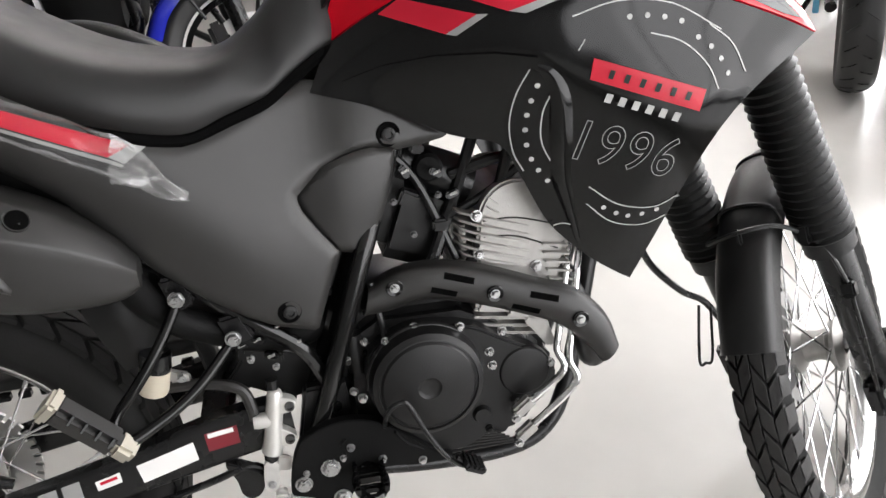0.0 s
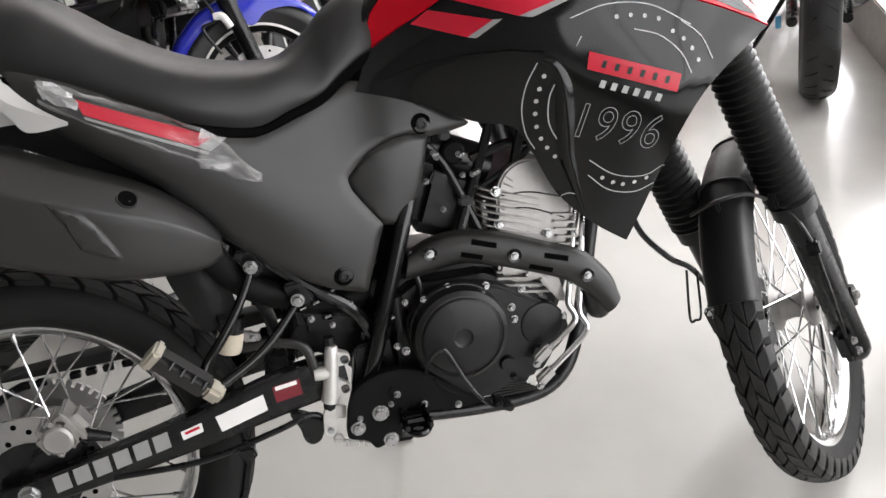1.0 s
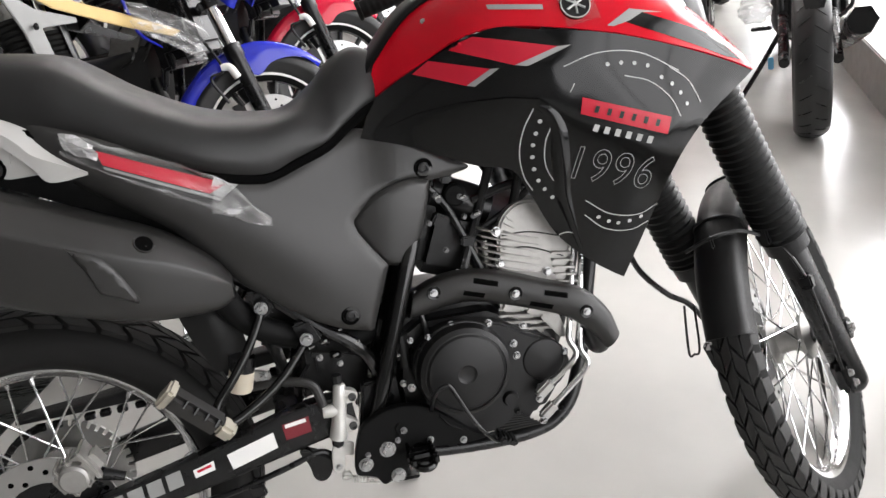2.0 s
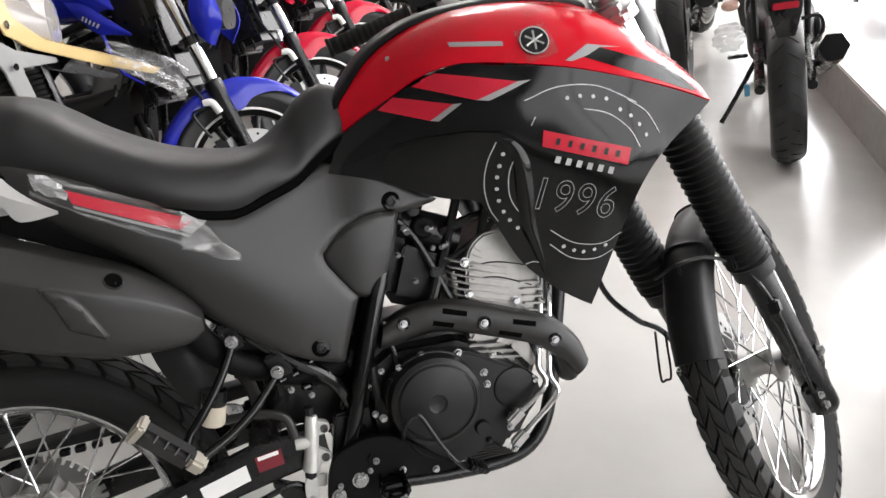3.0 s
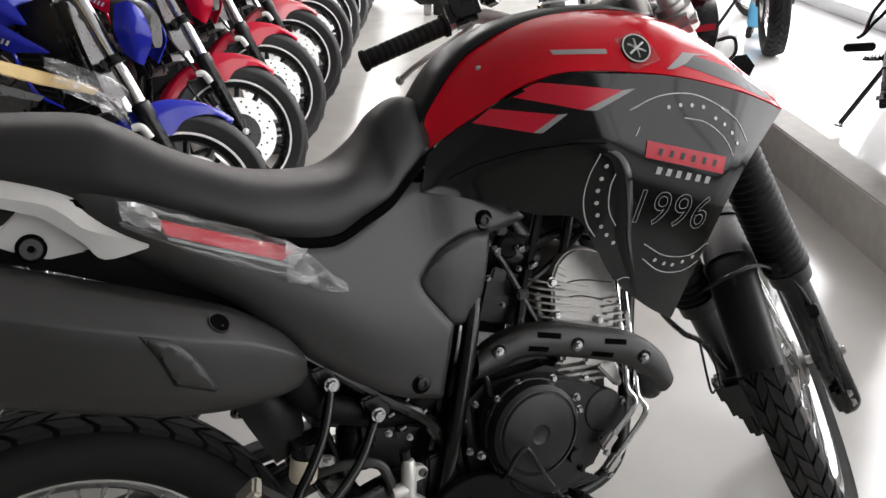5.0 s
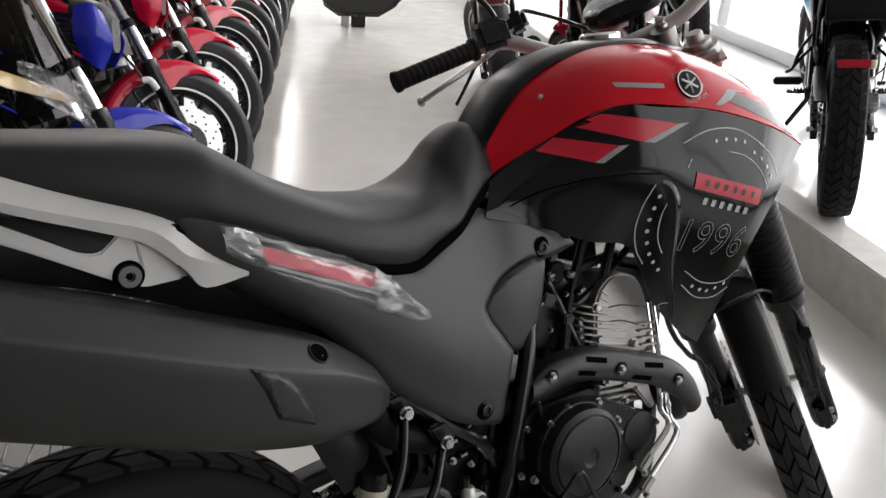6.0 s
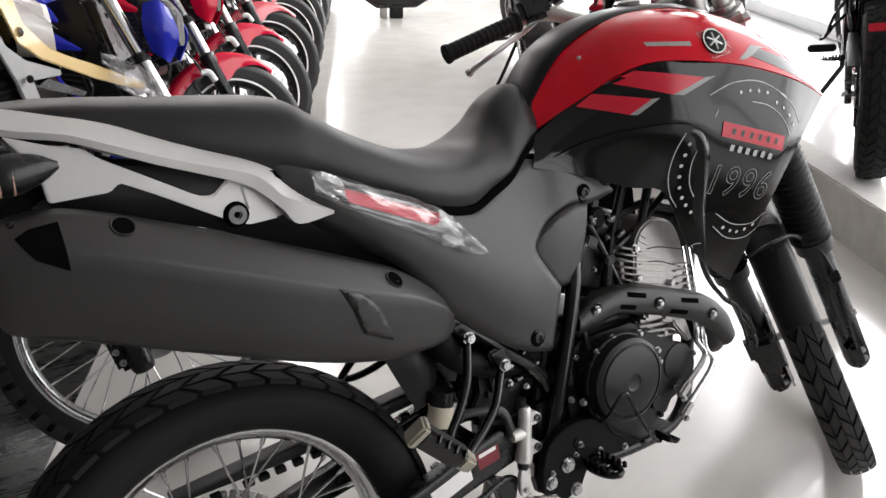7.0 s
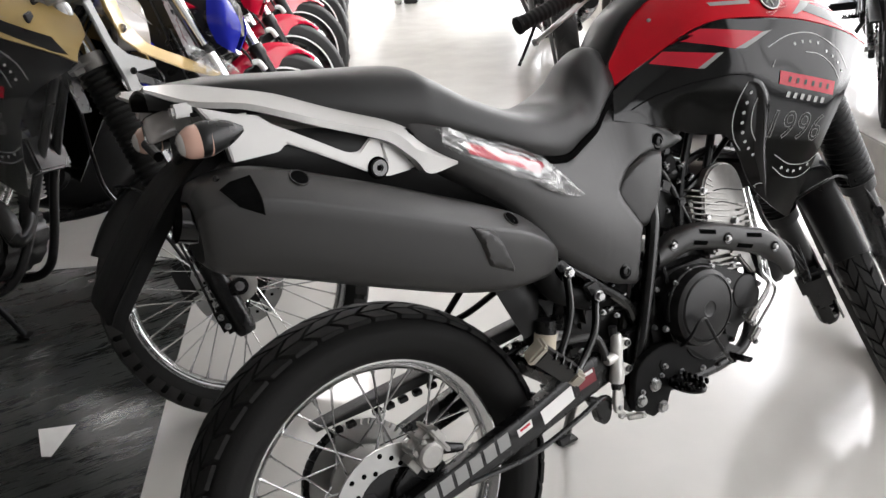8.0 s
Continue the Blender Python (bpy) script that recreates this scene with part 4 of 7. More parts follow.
    # side panel with its scoop, recessed bolts, stripe and packing film
    rows = [[(0.09, -0.123, 0.965), (0.09, -0.13, 0.91), (0.10, -0.122, 0.860)],
            [(0.18, -0.140, 0.920), (0.17, -0.15, 0.87), (0.17, -0.132, 0.815)],
            [(0.26, -0.140, 0.880), (0.25, -0.15, 0.82), (0.25, -0.132, 0.755)],
            [(0.36, -0.126, 0.845), (0.36, -0.14, 0.75), (0.34, -0.125, 0.655)],
            [(0.45, -0.100, 0.850), (0.46, -0.13, 0.69), (0.44, -0.120, 0.560)],
            [(0.545, -0.066, 0.880), (0.54, -0.112, 0.70), (0.534, -0.118, 0.54)],
            [(0.60, -0.074, 0.870), (0.593, -0.103, 0.73), (0.575, -0.106, 0.56)],
            [(0.65, -0.078, 0.850), (0.640, -0.094, 0.75), (0.62, -0.096, 0.62)], [(0.73, -0.078, 0.83), (0.725, -0.083, 0.76), (0.70, -0.085, 0.66)]]
    two = surf(rows, 5, 6, 0.004)
    bmesh.ops.scale(two, vec=(1, -1, 1), verts=two.verts)
    part("side_panel", two, PLAST, bike, "matt charcoal plastic side panel")
    outline = [(0.10, 0.945), (0.14, 0.926), (0.18, 0.907), (0.22, 0.889), (0.26, 0.864), (0.31, 0.840), (0.36, 0.815), (0.40, 0.808), (0.45, 0.824), (0.50, 0.847), (0.545, 0.860), (0.60, 0.850),
               (0.66, 0.818), (0.704, 0.790), (0.713, 0.781), (0.708, 0.7775), (0.68, 0.772), (0.646, 0.769), (0.617, 0.7745), (0.595, 0.7715), (0.574, 0.7645), (0.555, 0.7555), (0.537, 0.743), (0.5215, 0.729), (0.5205, 0.722), (0.525, 0.708),
               (0.541, 0.684), (0.564, 0.652), (0.552, 0.618), (0.540, 0.585), (0.530, 0.556), (0.524, 0.5535), (0.480, 0.566), (0.4425, 0.5856), (0.397, 0.6185), (0.347, 0.6616),
               (0.318, 0.700), (0.268, 0.757), (0.25, 0.772), (0.17, 0.828), (0.11, 0.875)]
    own = moulded(mesh_tree(surf(rows, 5, 6)), outline, 0.003, 0.0085, 0.0065)
    side = part("side_panel", own, PLAST, bike, "matt charcoal plastic side panel")
    sd = tree_of(side)
    hollow = [[(0.515, -0.098, 0.79), (0.515, -0.099, 0.72), (0.505, -0.097, 0.63)], [(0.57, -0.104, 0.79), (0.57, -0.108, 0.72), (0.57, -0.104, 0.63)],
              [(0.615, -0.102, 0.79), (0.615, -0.104, 0.72), (0.61, -0.096, 0.63)], [(0.66, -0.092, 0.79), (0.66, -0.090, 0.72), (0.65, -0.082, 0.63)]]
    own = moulded(mesh_tree(surf(hollow, 5, 6)), [(0.6455, 0.771), (0.617, 0.777), (0.593, 0.774), (0.573, 0.767), (0.553, 0.758), (0.535, 0.745), (0.519, 0.730), (0.518, 0.722), (0.522, 0.707), (0.538, 0.682), (0.562, 0.651), (0.568, 0.648), (0.578, 0.646),
                  (0.602, 0.643), (0.607, 0.646), (0.615, 0.666), (0.625, 0.692), (0.634, 0.7185), (0.641, 0.745)], 0.0, 0.006, 0.006)
    part("scoop", own, PLAST, bike, "charcoal scoop set into the panel")
    for x, z in ((0.638, 0.790), (0.496, 0.587)):
        p = on_side(sd, x, z, 0.0)
        m = Matrix.Translation(p) @ pose(0, 0, 0, 0, 0, 8)
        part("recess", lathe([(0.0155, 0.0005), (0.0140, -0.0012), (0.0128, -0.0004), (0.0001, -0.0002)], 24, m=m, closed=False), VOID, bike)
        part("panel_bolt", lathe([(0.009, -0.001), (0.0085, -0.0035), (0.005, -0.0045), (0.0045, -0.002), (0.0001, -0.002)], 20, m=m, closed=False), PLASTD, bike)
    part("stripe", drape(sd, [(0.19, 0.884), (0.348, 0.815), (0.325, 0.805), (0.197, 0.864)], 0.0012), REDSTK, bike, "red stripe sticker")
    part("stripe", drape(sd, [(0.348, 0.815), (0.366, 0.812), (0.34, 0.796), (0.325, 0.805)], 0.0012), GREYSTK, bike)
    part("stripe", drape(sd, [(0.197, 0.862), (0.325, 0.803), (0.34, 0.795), (0.337, 0.7925), (0.324, 0.799), (0.198, 0.858)], 0.0012), GREYSTK, bike)
    rnd = random.Random(3)
    rows = []
    for k in range(15):
        u = k / 14
        x = 0.15 + 0.25 * u
        top = float(np.interp(x, (0.15, 0.19, 0.285, 0.35, 0.40), (0.915, 0.896, 0.856, 0.82, 0.757)))
        bot = float(np.interp(x, (0.15, 0.19, 0.26, 0.38, 0.40), (0.885, 0.856, 0.818, 0.752, 0.748)))
        row = []
        for v in range(7):
            z = top + (bot - top) * v / 6 + rnd.uniform(-0.0015, 0.0015)
            lift = 0.004 + 0.004 * math.sin(math.pi * v / 6) + rnd.uniform(-0.001, 0.0015) + (0.010 * rnd.random() if k in (0, 1, 13, 14) else 0)
            row.append(on_side(sd, x + rnd.uniform(-0.002, 0.002), z, lift))
        rows.append(row)
    tuft = [[Vector((0.152 + 0.008 * i + rnd.uniform(-0.003, 0.003), -0.152 - rnd.uniform(0.0, 0.016), 0.915 - 0.0045 * i - 0.008 * j + rnd.uniform(-0.004, 0.004))) for j in range(4)] for i in range(6)]
    part("film_tuft", surf(tuft, 2, 2), BAG, bike, "crumpled white film end", sharp=15)
    part("packing_film", surf(rows, 3, 3), THINFILM, bike, "wrinkled clear packing film over the stripe", sharp=60)
    for a, b, lift in ((0, 1, 0.003), (5, 6, 0.004)):
        fold = [[Vector(r[a]) + Vector((0, -lift, 0)), Vector(r[a]).lerp(Vector(r[b]), 0.35 + 0.4 * rnd.random()) + Vector((0, -lift * 1.5, 0.001)),
                 Vector(r[b]) + Vector((0, -lift * 0.3, 0))] for r in (rows if b != 5 else rows[1:8])]
        part("film_fold", surf(fold, 3, 2), FOLD, bike)
    own = [[Vector(p) + Vector((rnd.uniform(-0.003, 0.003), -rnd.uniform(0.002, 0.009), rnd.uniform(-0.003, 0.003))) for p in r] for r in rows[10:]]
    part("film_tail", surf(own, 2, 2), FOLD, bike, "crumpled end of the film", sharp=15)
    sides("tail_skirt", [[(-0.15, -0.10, 0.965), (-0.15, -0.11, 0.94), (-0.14, -0.10, 0.91)], [(0.05, -0.12, 0.93), (0.05, -0.125, 0.89), (0.05, -0.11, 0.85)],
                             [(0.25, -0.125, 0.84), (0.25, -0.13, 0.79), (0.25, -0.10, 0.745)], [(0.36, -0.12, 0.77), (0.36, -0.12, 0.71), (0.36, -0.1, 0.66)]], 5, 5, 0.004, PLASTD, bike)

    # silencer with its cover, insert, recessed bolts and end
    rings = []
    for x, yc, top, bot, w in crom([(-0.224, -0.156, 0.895, 0.815, 0.042), (-0.205, -0.157, 0.915, 0.796, 0.053), (-0.134, -0.158, 0.918, 0.770, 0.059), (0.0, -0.159, 0.870, 0.716, 0.060),
                                    (0.11, -0.159, 0.824, 0.674, 0.058), (0.20, -0.156, 0.785, 0.648, 0.053), (0.26, -0.150, 0.755, 0.640, 0.044), (0.31, -0.142, 0.714, 0.640, 0.031), (0.333, -0.136, 0.682, 0.650, 0.018)], 5):
        c, hh = (top + bot) / 2, (top - bot) / 2
        rings.append([(x, yc + w * a, c + hh * b) for a, b in ((0.6, 1.0), (0.2, 1.02), (-0.30, 0.99), (-0.42, 0.95), (-0.955, 0.545), (-0.99, 0.50), (-1.0, 0.44), (-0.96, 0.2), (-0.90, -0.15), (-0.83, -0.5), (-0.74, -0.76),
                                                               (-0.58, -0.91), (-0.32, -0.99), (0.2, -1.0), (0.65, -0.94), (0.93, -0.6), (1.0, 0.0), (0.93, 0.7))])
    own = skin(bmesh.new(), rings)
    muf = part("silencer", own, PLAST, bike, "silencer under a matt black cover")
    mf = tree_of(muf)
    part("cover_insert", moulded(mf, [(0.141, 0.772), (0.175, 0.757), (0.182, 0.751), (0.196, 0.732), (0.216, 0.686), (0.213, 0.680), (0.169, 0.703), (0.157, 0.740)], 0.0062, 0.0040, 0.0060, 0.008), PLAST, bike, "raised panel on the silencer cover")
    for x, z in ((-0.084, 0.894), (0.232, 0.757)):
        p = on_side(mf, x, z, 0.001)
        nrm = mf.find_nearest(p)[1]
        m = Matrix.Translation(p) @ Vector((0, -1, 0)).rotation_difference(nrm if nrm.y < 0 else -nrm).to_matrix().to_4x4()
        part("recess_rim", lathe([(0.0142, 0.0012), (0.0134, -0.0016), (0.0122, -0.0014), (0.0118, 0.0010)], 24, m=m, closed=False), PLAST, bike)
        part("recess", lathe([(0.0122, 0.0004), (0.0118, -0.0012), (0.0001, -0.0010)], 22, m=m, closed=False), VOID, bike)
        part("cover_bolt", bolts([p + nrm * 0.001 + Vector((0.001, 0, -0.006))], 0.004, 0.003), GUNM, bike)
    # flat black patch in place of a shaded notch
    part("outlet_notch", drape(mf, [(-0.190, 0.903), (-0.174, 0.910), (-0.146, 0.912), (-0.155, 0.893), (-0.146, 0.862), (-0.176, 0.880)], 0.0016, cuts=3), VOID, bike)
    part("outlet", tube([(-0.24, -0.16, 0.872), (-0.21, -0.16, 0.862)], 0.026, 20, 0), BLACKG, bike)
    part("outlet_bolt", bolts([(-0.190, -0.196, 0.918)], 0.004, 0.003, (-0.5, -0.8, 0.3)), BLACKS, bike)
    part("mid_pipe", tube([(0.312, -0.128, 0.660), (0.330, -0.112, 0.618), (0.364, -0.100, 0.582), (0.412, -0.090, 0.557), (0.45, -0.082, 0.540), (0.50, -0.065, 0.53), (0.57, -0.055, 0.55), (0.63, -0.065, 0.575)], 0.020, 14), GUARDBLK, bike)
    part("heat_shield", surf([[(0.235, -0.07, 0.66), (0.25, -0.09, 0.60), (0.285, -0.09, 0.52)], [(0.28, -0.075, 0.665), (0.295, -0.10, 0.60), (0.31, -0.09, 0.53)],
                              [(0.33, -0.06, 0.66), (0.33, -0.085, 0.60), (0.335, -0.07, 0.55)]], 4, 4, 0.002), PLASTD, bike)

    # grab rails
    for sgn in (-1, 1):
        rings = []
        for a, b, c in RAIL:
            rings.append([Vector((x, -y * sgn, z)) for x, y, z in (a, b, c, (c[0], c[1] + 0.028, c[2] + 0.002), (a[0], a[1] + 0.004, min(a[2] - 0.004, c[2] + 0.008)))])
        rings = list(zip(*[crom(col, 4) for col in zip(*rings)]))
        part("grab_rail", skin(bmesh.new(), rings), SILVER, bike, "silver painted grab rail", 18)
        own = plate([(-0.177, 1.004), (-0.135, 0.988), (-0.10, 0.979), (-0.086, 0.966), (-0.04, 0.938), (0.012, 0.906), (0.023, 0.902), (0.034, 0.902), (0.054, 0.918), (0.077, 0.912), (0.123, 0.872), (0.121, 0.859), (0.072, 0.857), (0.041, 0.871),
                     (-0.031, 0.914), (-0.069, 0.935), (-0.081, 0.926), (-0.146, 0.925), (-0.150, 0.962)], 0.108 * sgn, 0.128 * sgn, 0.002)
        part("rail_bracket", own, SILVER, bike)
        part("rail_rib", plate([(0.068, 0.908), (0.087, 0.900), (0.079, 0.876), (0.072, 0.876)], 0.126 * sgn, 0.1315 * sgn, 0.0015), SILVER, bike)
        part("rail_bolt", lathe([(0.0001, -0.004), (0.005, -0.004), (0.0055, -0.007), (0.0115, -0.007), (0.0125, -0.004), (0.0125, 0.002)], 24,
             m=Matrix.Translation((0.057, 0.1285 * sgn, 0.873)) @ pose(0, 0, 0, 0, 0, 0 if sgn < 0 else 180), closed=False), GUNM, bike)
        turn = Matrix.Translation((0.057, 0.1285 * sgn, 0.873)) @ pose(0, 0, 0, 0, 0, 0 if sgn < 0 else 180)
        part("bolt_ring", lathe([(0.0125, 0.001), (0.0128, -0.0025), (0.0155, -0.0025), (0.0165, 0.001)], 24, m=turn, closed=False), VOID, bike)
        part("bolt_socket", lathe([(0.0001, -0.0045), (0.0042, -0.0045), (0.0045, -0.003)], 6, m=turn, closed=False), VOID, bike)
        for x, z in ((-0.193, 1.003), (-0.121, 0.976)):
            part("rail_lug", box((0.026, 0.024, 0.018), pose(x, 0.112 * sgn, z), 0.004), SILVER, bike)
    # tail, lamps and plate holder
    rows = [[(-0.04, -0.11, 0.97), (-0.04, 0, 0.985), (-0.04, 0.11, 0.97)], [(-0.12, -0.09, 0.985), (-0.12, 0, 1.0), (-0.12, 0.09, 0.985)], [(-0.18, -0.06, 1.0), (-0.18, 0, 1.01), (-0.18, 0.06, 1.0)]]
    part("tail_cover", surf(rows, 4, 4, 0.02), PLASTD, bike)
    own = body([(-0.06, 0, 0.93, 0.07, 0.03, 3), (-0.14, 0, 0.935, 0.06, 0.03, 3), (-0.185, 0, 0.95, 0.035, 0.022, 3)])
    part("rear_fender", own, PLASTD, bike)
    rows = [[(x + 0.010, -w - 0.001, z - 0.012), (x, -w, z), (x - 0.003, -w * 0.9, z + 0.003), (x - 0.006, 0, z + 0.006), (x - 0.003, w * 0.9, z + 0.003), (x, w, z), (x + 0.010, w + 0.001, z - 0.012)]
            for x, z, w in ((-0.15, 0.945, 0.085), (-0.207, 0.908, 0.09), (-0.245, 0.872, 0.095), (-0.285, 0.825, 0.10), (-0.325, 0.775, 0.10), (-0.338, 0.752, 0.096))]
    part("plate_holder", surf(rows, 4, 4, 0.012), GUARDBLK, bike, "black rear mudguard and plate holder")
    part("tail_lamp", body([(-0.222, 0, 0.978, 0.012, 0.012, 3), (-0.215, 0, 0.982, 0.021, 0.019, 4), (-0.185, 0, 0.988, 0.022, 0.020, 4)]), LENSC, bike, "clear tail lamp in film")
    for sgn in (-1, 1):
        ind = part("indicator", body([(-0.205, 0.15 * sgn, 0.962, 0.015, 0.015, 2.2), (-0.195, 0.15 * sgn, 0.963, 0.0205, 0.021, 2.2), (-0.178, 0.15 * sgn, 0.964, 0.0225, 0.0228, 2.2),
                                      (-0.15, 0.15 * sgn, 0.966, 0.014, 0.016, 2.2), (-0.13, 0.15 * sgn, 0.967, 0.003, 0.004, 2.2)]), BLACKS, bike, "turn indicator with orange lens")
        part("lens", body([(-0.213, 0.15 * sgn, 0.962, 0.008, 0.008, 2.2), (-0.209, 0.15 * sgn, 0.962, 0.016, 0.016, 2.2), (-0.198, 0.15 * sgn, 0.963, 0.0212, 0.0215, 2.2), (-0.176, 0.15 * sgn, 0.9635, 0.0222, 0.0225, 2.2)]), LENSO, ind)
        part("bulb_glass", body([(-0.216, 0.15 * sgn, 0.962, 0.007, 0.007, 2.2), (-0.212, 0.15 * sgn, 0.962, 0.0135, 0.0135, 2.2), (-0.204, 0.15 * sgn, 0.962, 0.0175, 0.0175, 2.2)]), LENSC, ind)
        part("indicator_stem", tube([(-0.20, 0.13 * sgn, 0.958), (-0.20, 0.06 * sgn, 0.94)], 0.008, 10, 0), PLASTD, bike)

    # engine: cases, covers and their bolts
    own = plate([(0.545, 0.45), (0.56, 0.54), (0.60, 0.565), (0.72, 0.565), (0.80, 0.525), (0.85, 0.47), (0.845, 0.40), (0.80, 0.335), (0.70, 0.318), (0.59, 0.335), (0.55, 0.39)], -0.095, 0.12, 0.02, segs=3)
    part("crankcase", own, ENGBLK, bike, "black painted crankcase")
    own = plate(smooth_loop([(0.582, 0.47), (0.592, 0.513), (0.645, 0.541), (0.72, 0.533), (0.765, 0.51), (0.825, 0.475), (0.842, 0.44), (0.82, 0.405), (0.77, 0.385), (0.745, 0.365), (0.70, 0.345), (0.63, 0.36), (0.60, 0.41)], 4), -0.122, -0.09, 0.004)
    part("engine_cover", own, ENGBLK, bike)
    own = lathe([(0.0765, -0.118), (0.0765, -0.130), (0.073, -0.146), (0.066, -0.150), (0.0655, -0.148), (0.063, -0.1485), (0.060, -0.152), (0.045, -0.1555), (0.0155, -0.157), (0.0135, -0.1555), (0.010, -0.155), (0.0001, -0.1545)], 64,
                m=Matrix.Translation((0.660, 0, 0.469)), closed=False)
    part("clutch_cover", own, ENGBLK, bike, "round black clutch cover")
    part("clutch_rim", tube([(0.660 + 0.0755 * math.cos(a), -0.125, 0.469 + 0.0755 * math.sin(a)) for a in [math.pi * (0.28 + k / 14 * 0.75) for k in range(15)]], 0.004, 8, 2), ENGBLK, bike)
    own = lathe([(0.036, -0.110), (0.036, -0.122), (0.034, -0.1245), (0.031, -0.125), (0.0001, -0.126)], 40, m=Matrix.Translation((0.797, 0, 0.455)), closed=False)
    part("filter_cover", own, ENGBLK, bike, "small round oil filter cover")
    for x, z in ((0.6487, 0.5425), (0.709, 0.5345), (0.5995, 0.509), (0.748, 0.492), (0.7512, 0.471), (0.833, 0.462), (0.766, 0.52), (0.788, 0.408), (0.575, 0.45), (0.61, 0.372), (0.70, 0.335), (0.745, 0.372)):
        part("cover_bolt", bolts([(x, -0.1225, z)], 0.0062, 0.007), BOLT if z > 0.4 else ENGBLK, bike)
    for k in range(6):
        part("case_rib", tube([(0.62 + 0.012 * k, -0.105, 0.372 - 0.008 * k), (0.76 + 0.006 * k, -0.102, 0.352 - 0.004 * k)], 0.0028, 6, 0), ENGBLK, bike)
    part("drain_plug", lathe([(0.0001, -0.13), (0.011, -0.13), (0.0135, -0.122), (0.0135, -0.09)], 20, m=Matrix.Translation((0.735, 0, 0.398)), closed=False), ENGBLK, bike)
    part("starter", tube([(0.57, -0.09, 0.53), (0.575, -0.09, 0.475)], 0.013, 14, 0), ENGBLK, bike)
    # cylinder and head
    own = plate(smooth_loop([(0.748, 0.59), (0.748, 0.655), (0.757, 0.69), (0.785, 0.712), (0.822, 0.71), (0.85, 0.688), (0.866, 0.641), (0.862, 0.59), (0.85, 0.55), (0.78, 0.57)], 4), -0.084, 0.076, 0.014, segs=3)
    part("cylinder_head", own, CAST, bike, "bare cast aluminium cylinder head")
    for k in range(9):
        z = 0.560 + 0.0118 * k
        sh_x = -0.0022 * k
        own = plate(smooth_loop([(-0.078, -0.070), (-0.05, -0.082), (0.05, -0.08), (0.082, -0.07), (0.082, 0.06), (0.05, 0.08), (-0.07, 0.08)], 3), -0.0018, 0.0018, 0.0008, segs=1)
        move(own, pose(0.795 + sh_x * 0.3, 0, z + 0.002, 0, 17, 0) @ pose(0, 0, 0, 90, 0, 0))
        part("cooling_fin", own, CAST, bike)
    for x, y, x1 in ((0.736, -0.066, 0.729), (0.722, -0.052, 0.716), (0.866, -0.070, 0.872)):
        part("fin_post", tube([(x, y, 0.556), (x1, y, 0.655 if x < 0.8 else 0.625)], 0.0055, 8, 0), CAST, bike)
    for k in range(7):
        part("head_fin", tube([(0.750 + 0.002 * k, -0.084, 0.622 + 0.012 * k), (0.786 - 0.002 * k, -0.0852, 0.612 + 0.012 * k)], 0.0016, 6, 0), CAST, bike)
    # black bars on the face paint the shade of shallow grooves
    part("head_groove", tube([(0.755, -0.0835, 0.640), (0.80, -0.0843, 0.636), (0.857, -0.0835, 0.612)], 0.0013, 6, 4), ENGBLK, bike)
    part("head_groove", tube([(0.755, -0.0835, 0.662), (0.80, -0.0843, 0.662), (0.86, -0.0835, 0.645)], 0.0013, 6, 4), ENGBLK, bike)
    for x, z in ((0.746, 0.671), (0.748, 0.618), (0.826, 0.591), (0.736, 0.60)):
        part("head_bolt", bolts([(x, -0.085, z)], 0.0075, 0.009), BOLT, bike)
    own = box((0.078, 0.17, 0.09), pose(0.782, 0, 0.525, 0, 8, 0), 0.006)
    part("cylinder", own, CAST, bike, "bare aluminium cylinder")
    for k in range(5):
        part("cooling_fin", box((0.096, 0.2, 0.004), pose(0.782, 0, 0.503 + 0.0115 * k, 0, 8, 0), 0.0015), CAST, bike)
        part("head_fin", box((0.036, 0.03, 0.003), pose(0.851 + 0.002 * k, -0.079, 0.620 - 0.0125 * k, 0, 8, 0), 0.001), CAST, bike)
    part("oil_passage", box((0.06, 0.03, 0.022), pose(0.765, -0.10, 0.553, 0, 8, 0), 0.006), CAST, bike)
    part("oil_passage", box((0.05, 0.03, 0.016), pose(0.80, -0.10, 0.535, 0, 20, 0), 0.005), CAST, bike)
    part("tensioner", plate([(0.805, 0.545), (0.83, 0.53), (0.845, 0.485), (0.835, 0.48), (0.80, 0.525)], -0.115, -0.10, 0.003), CAST, bike)
    # header, its guard with slots and bolts
    part("header_pipe", tube([(0.845, -0.02, 0.58), (0.885, -0.03, 0.545), (0.902, -0.07, 0.485), (0.898, -0.112, 0.464), (0.878, -0.115, 0.518), (0.836, -0.110, 0.546), (0.766, -0.098, 0.572), (0.70, -0.085, 0.585), (0.63, -0.065, 0.575)], 0.0215, 16), BLACKS, bike)
    rows = []
    for x, z, wz, d in ((0.592, 0.576, 0.021, 0), (0.628, 0.586, 0.029, 0), (0.674, 0.595, 0.026, 0), (0.733, 0.585, 0.027, 0), (0.807, 0.561, 0.026, 0), (0.858, 0.541, 0.027, 1), (0.895, 0.507, 0.026, 2), (0.913, 0.474, 0.019, 3)):
        n = Vector((0.25 + 0.22 * d, 0, 1)).normalized()
        out = float(np.interp(x, (0.592, 0.629, 0.757, 0.868, 0.913), (0.042, 0.040, 0.027, 0.010, 0.004)))
        rows.append([Vector((x, y + out, z)) + n * (wz * s) for y, s in ((-0.125, 1.0), (-0.145, 0.85), (-0.153, 0.35), (-0.153, -0.35), (-0.145, -0.85), (-0.128, -1.0))])
    guard = part("header_guard", surf(rows, 5, 4, 0.003), PLAST, bike, "matt black slotted exhaust guard")
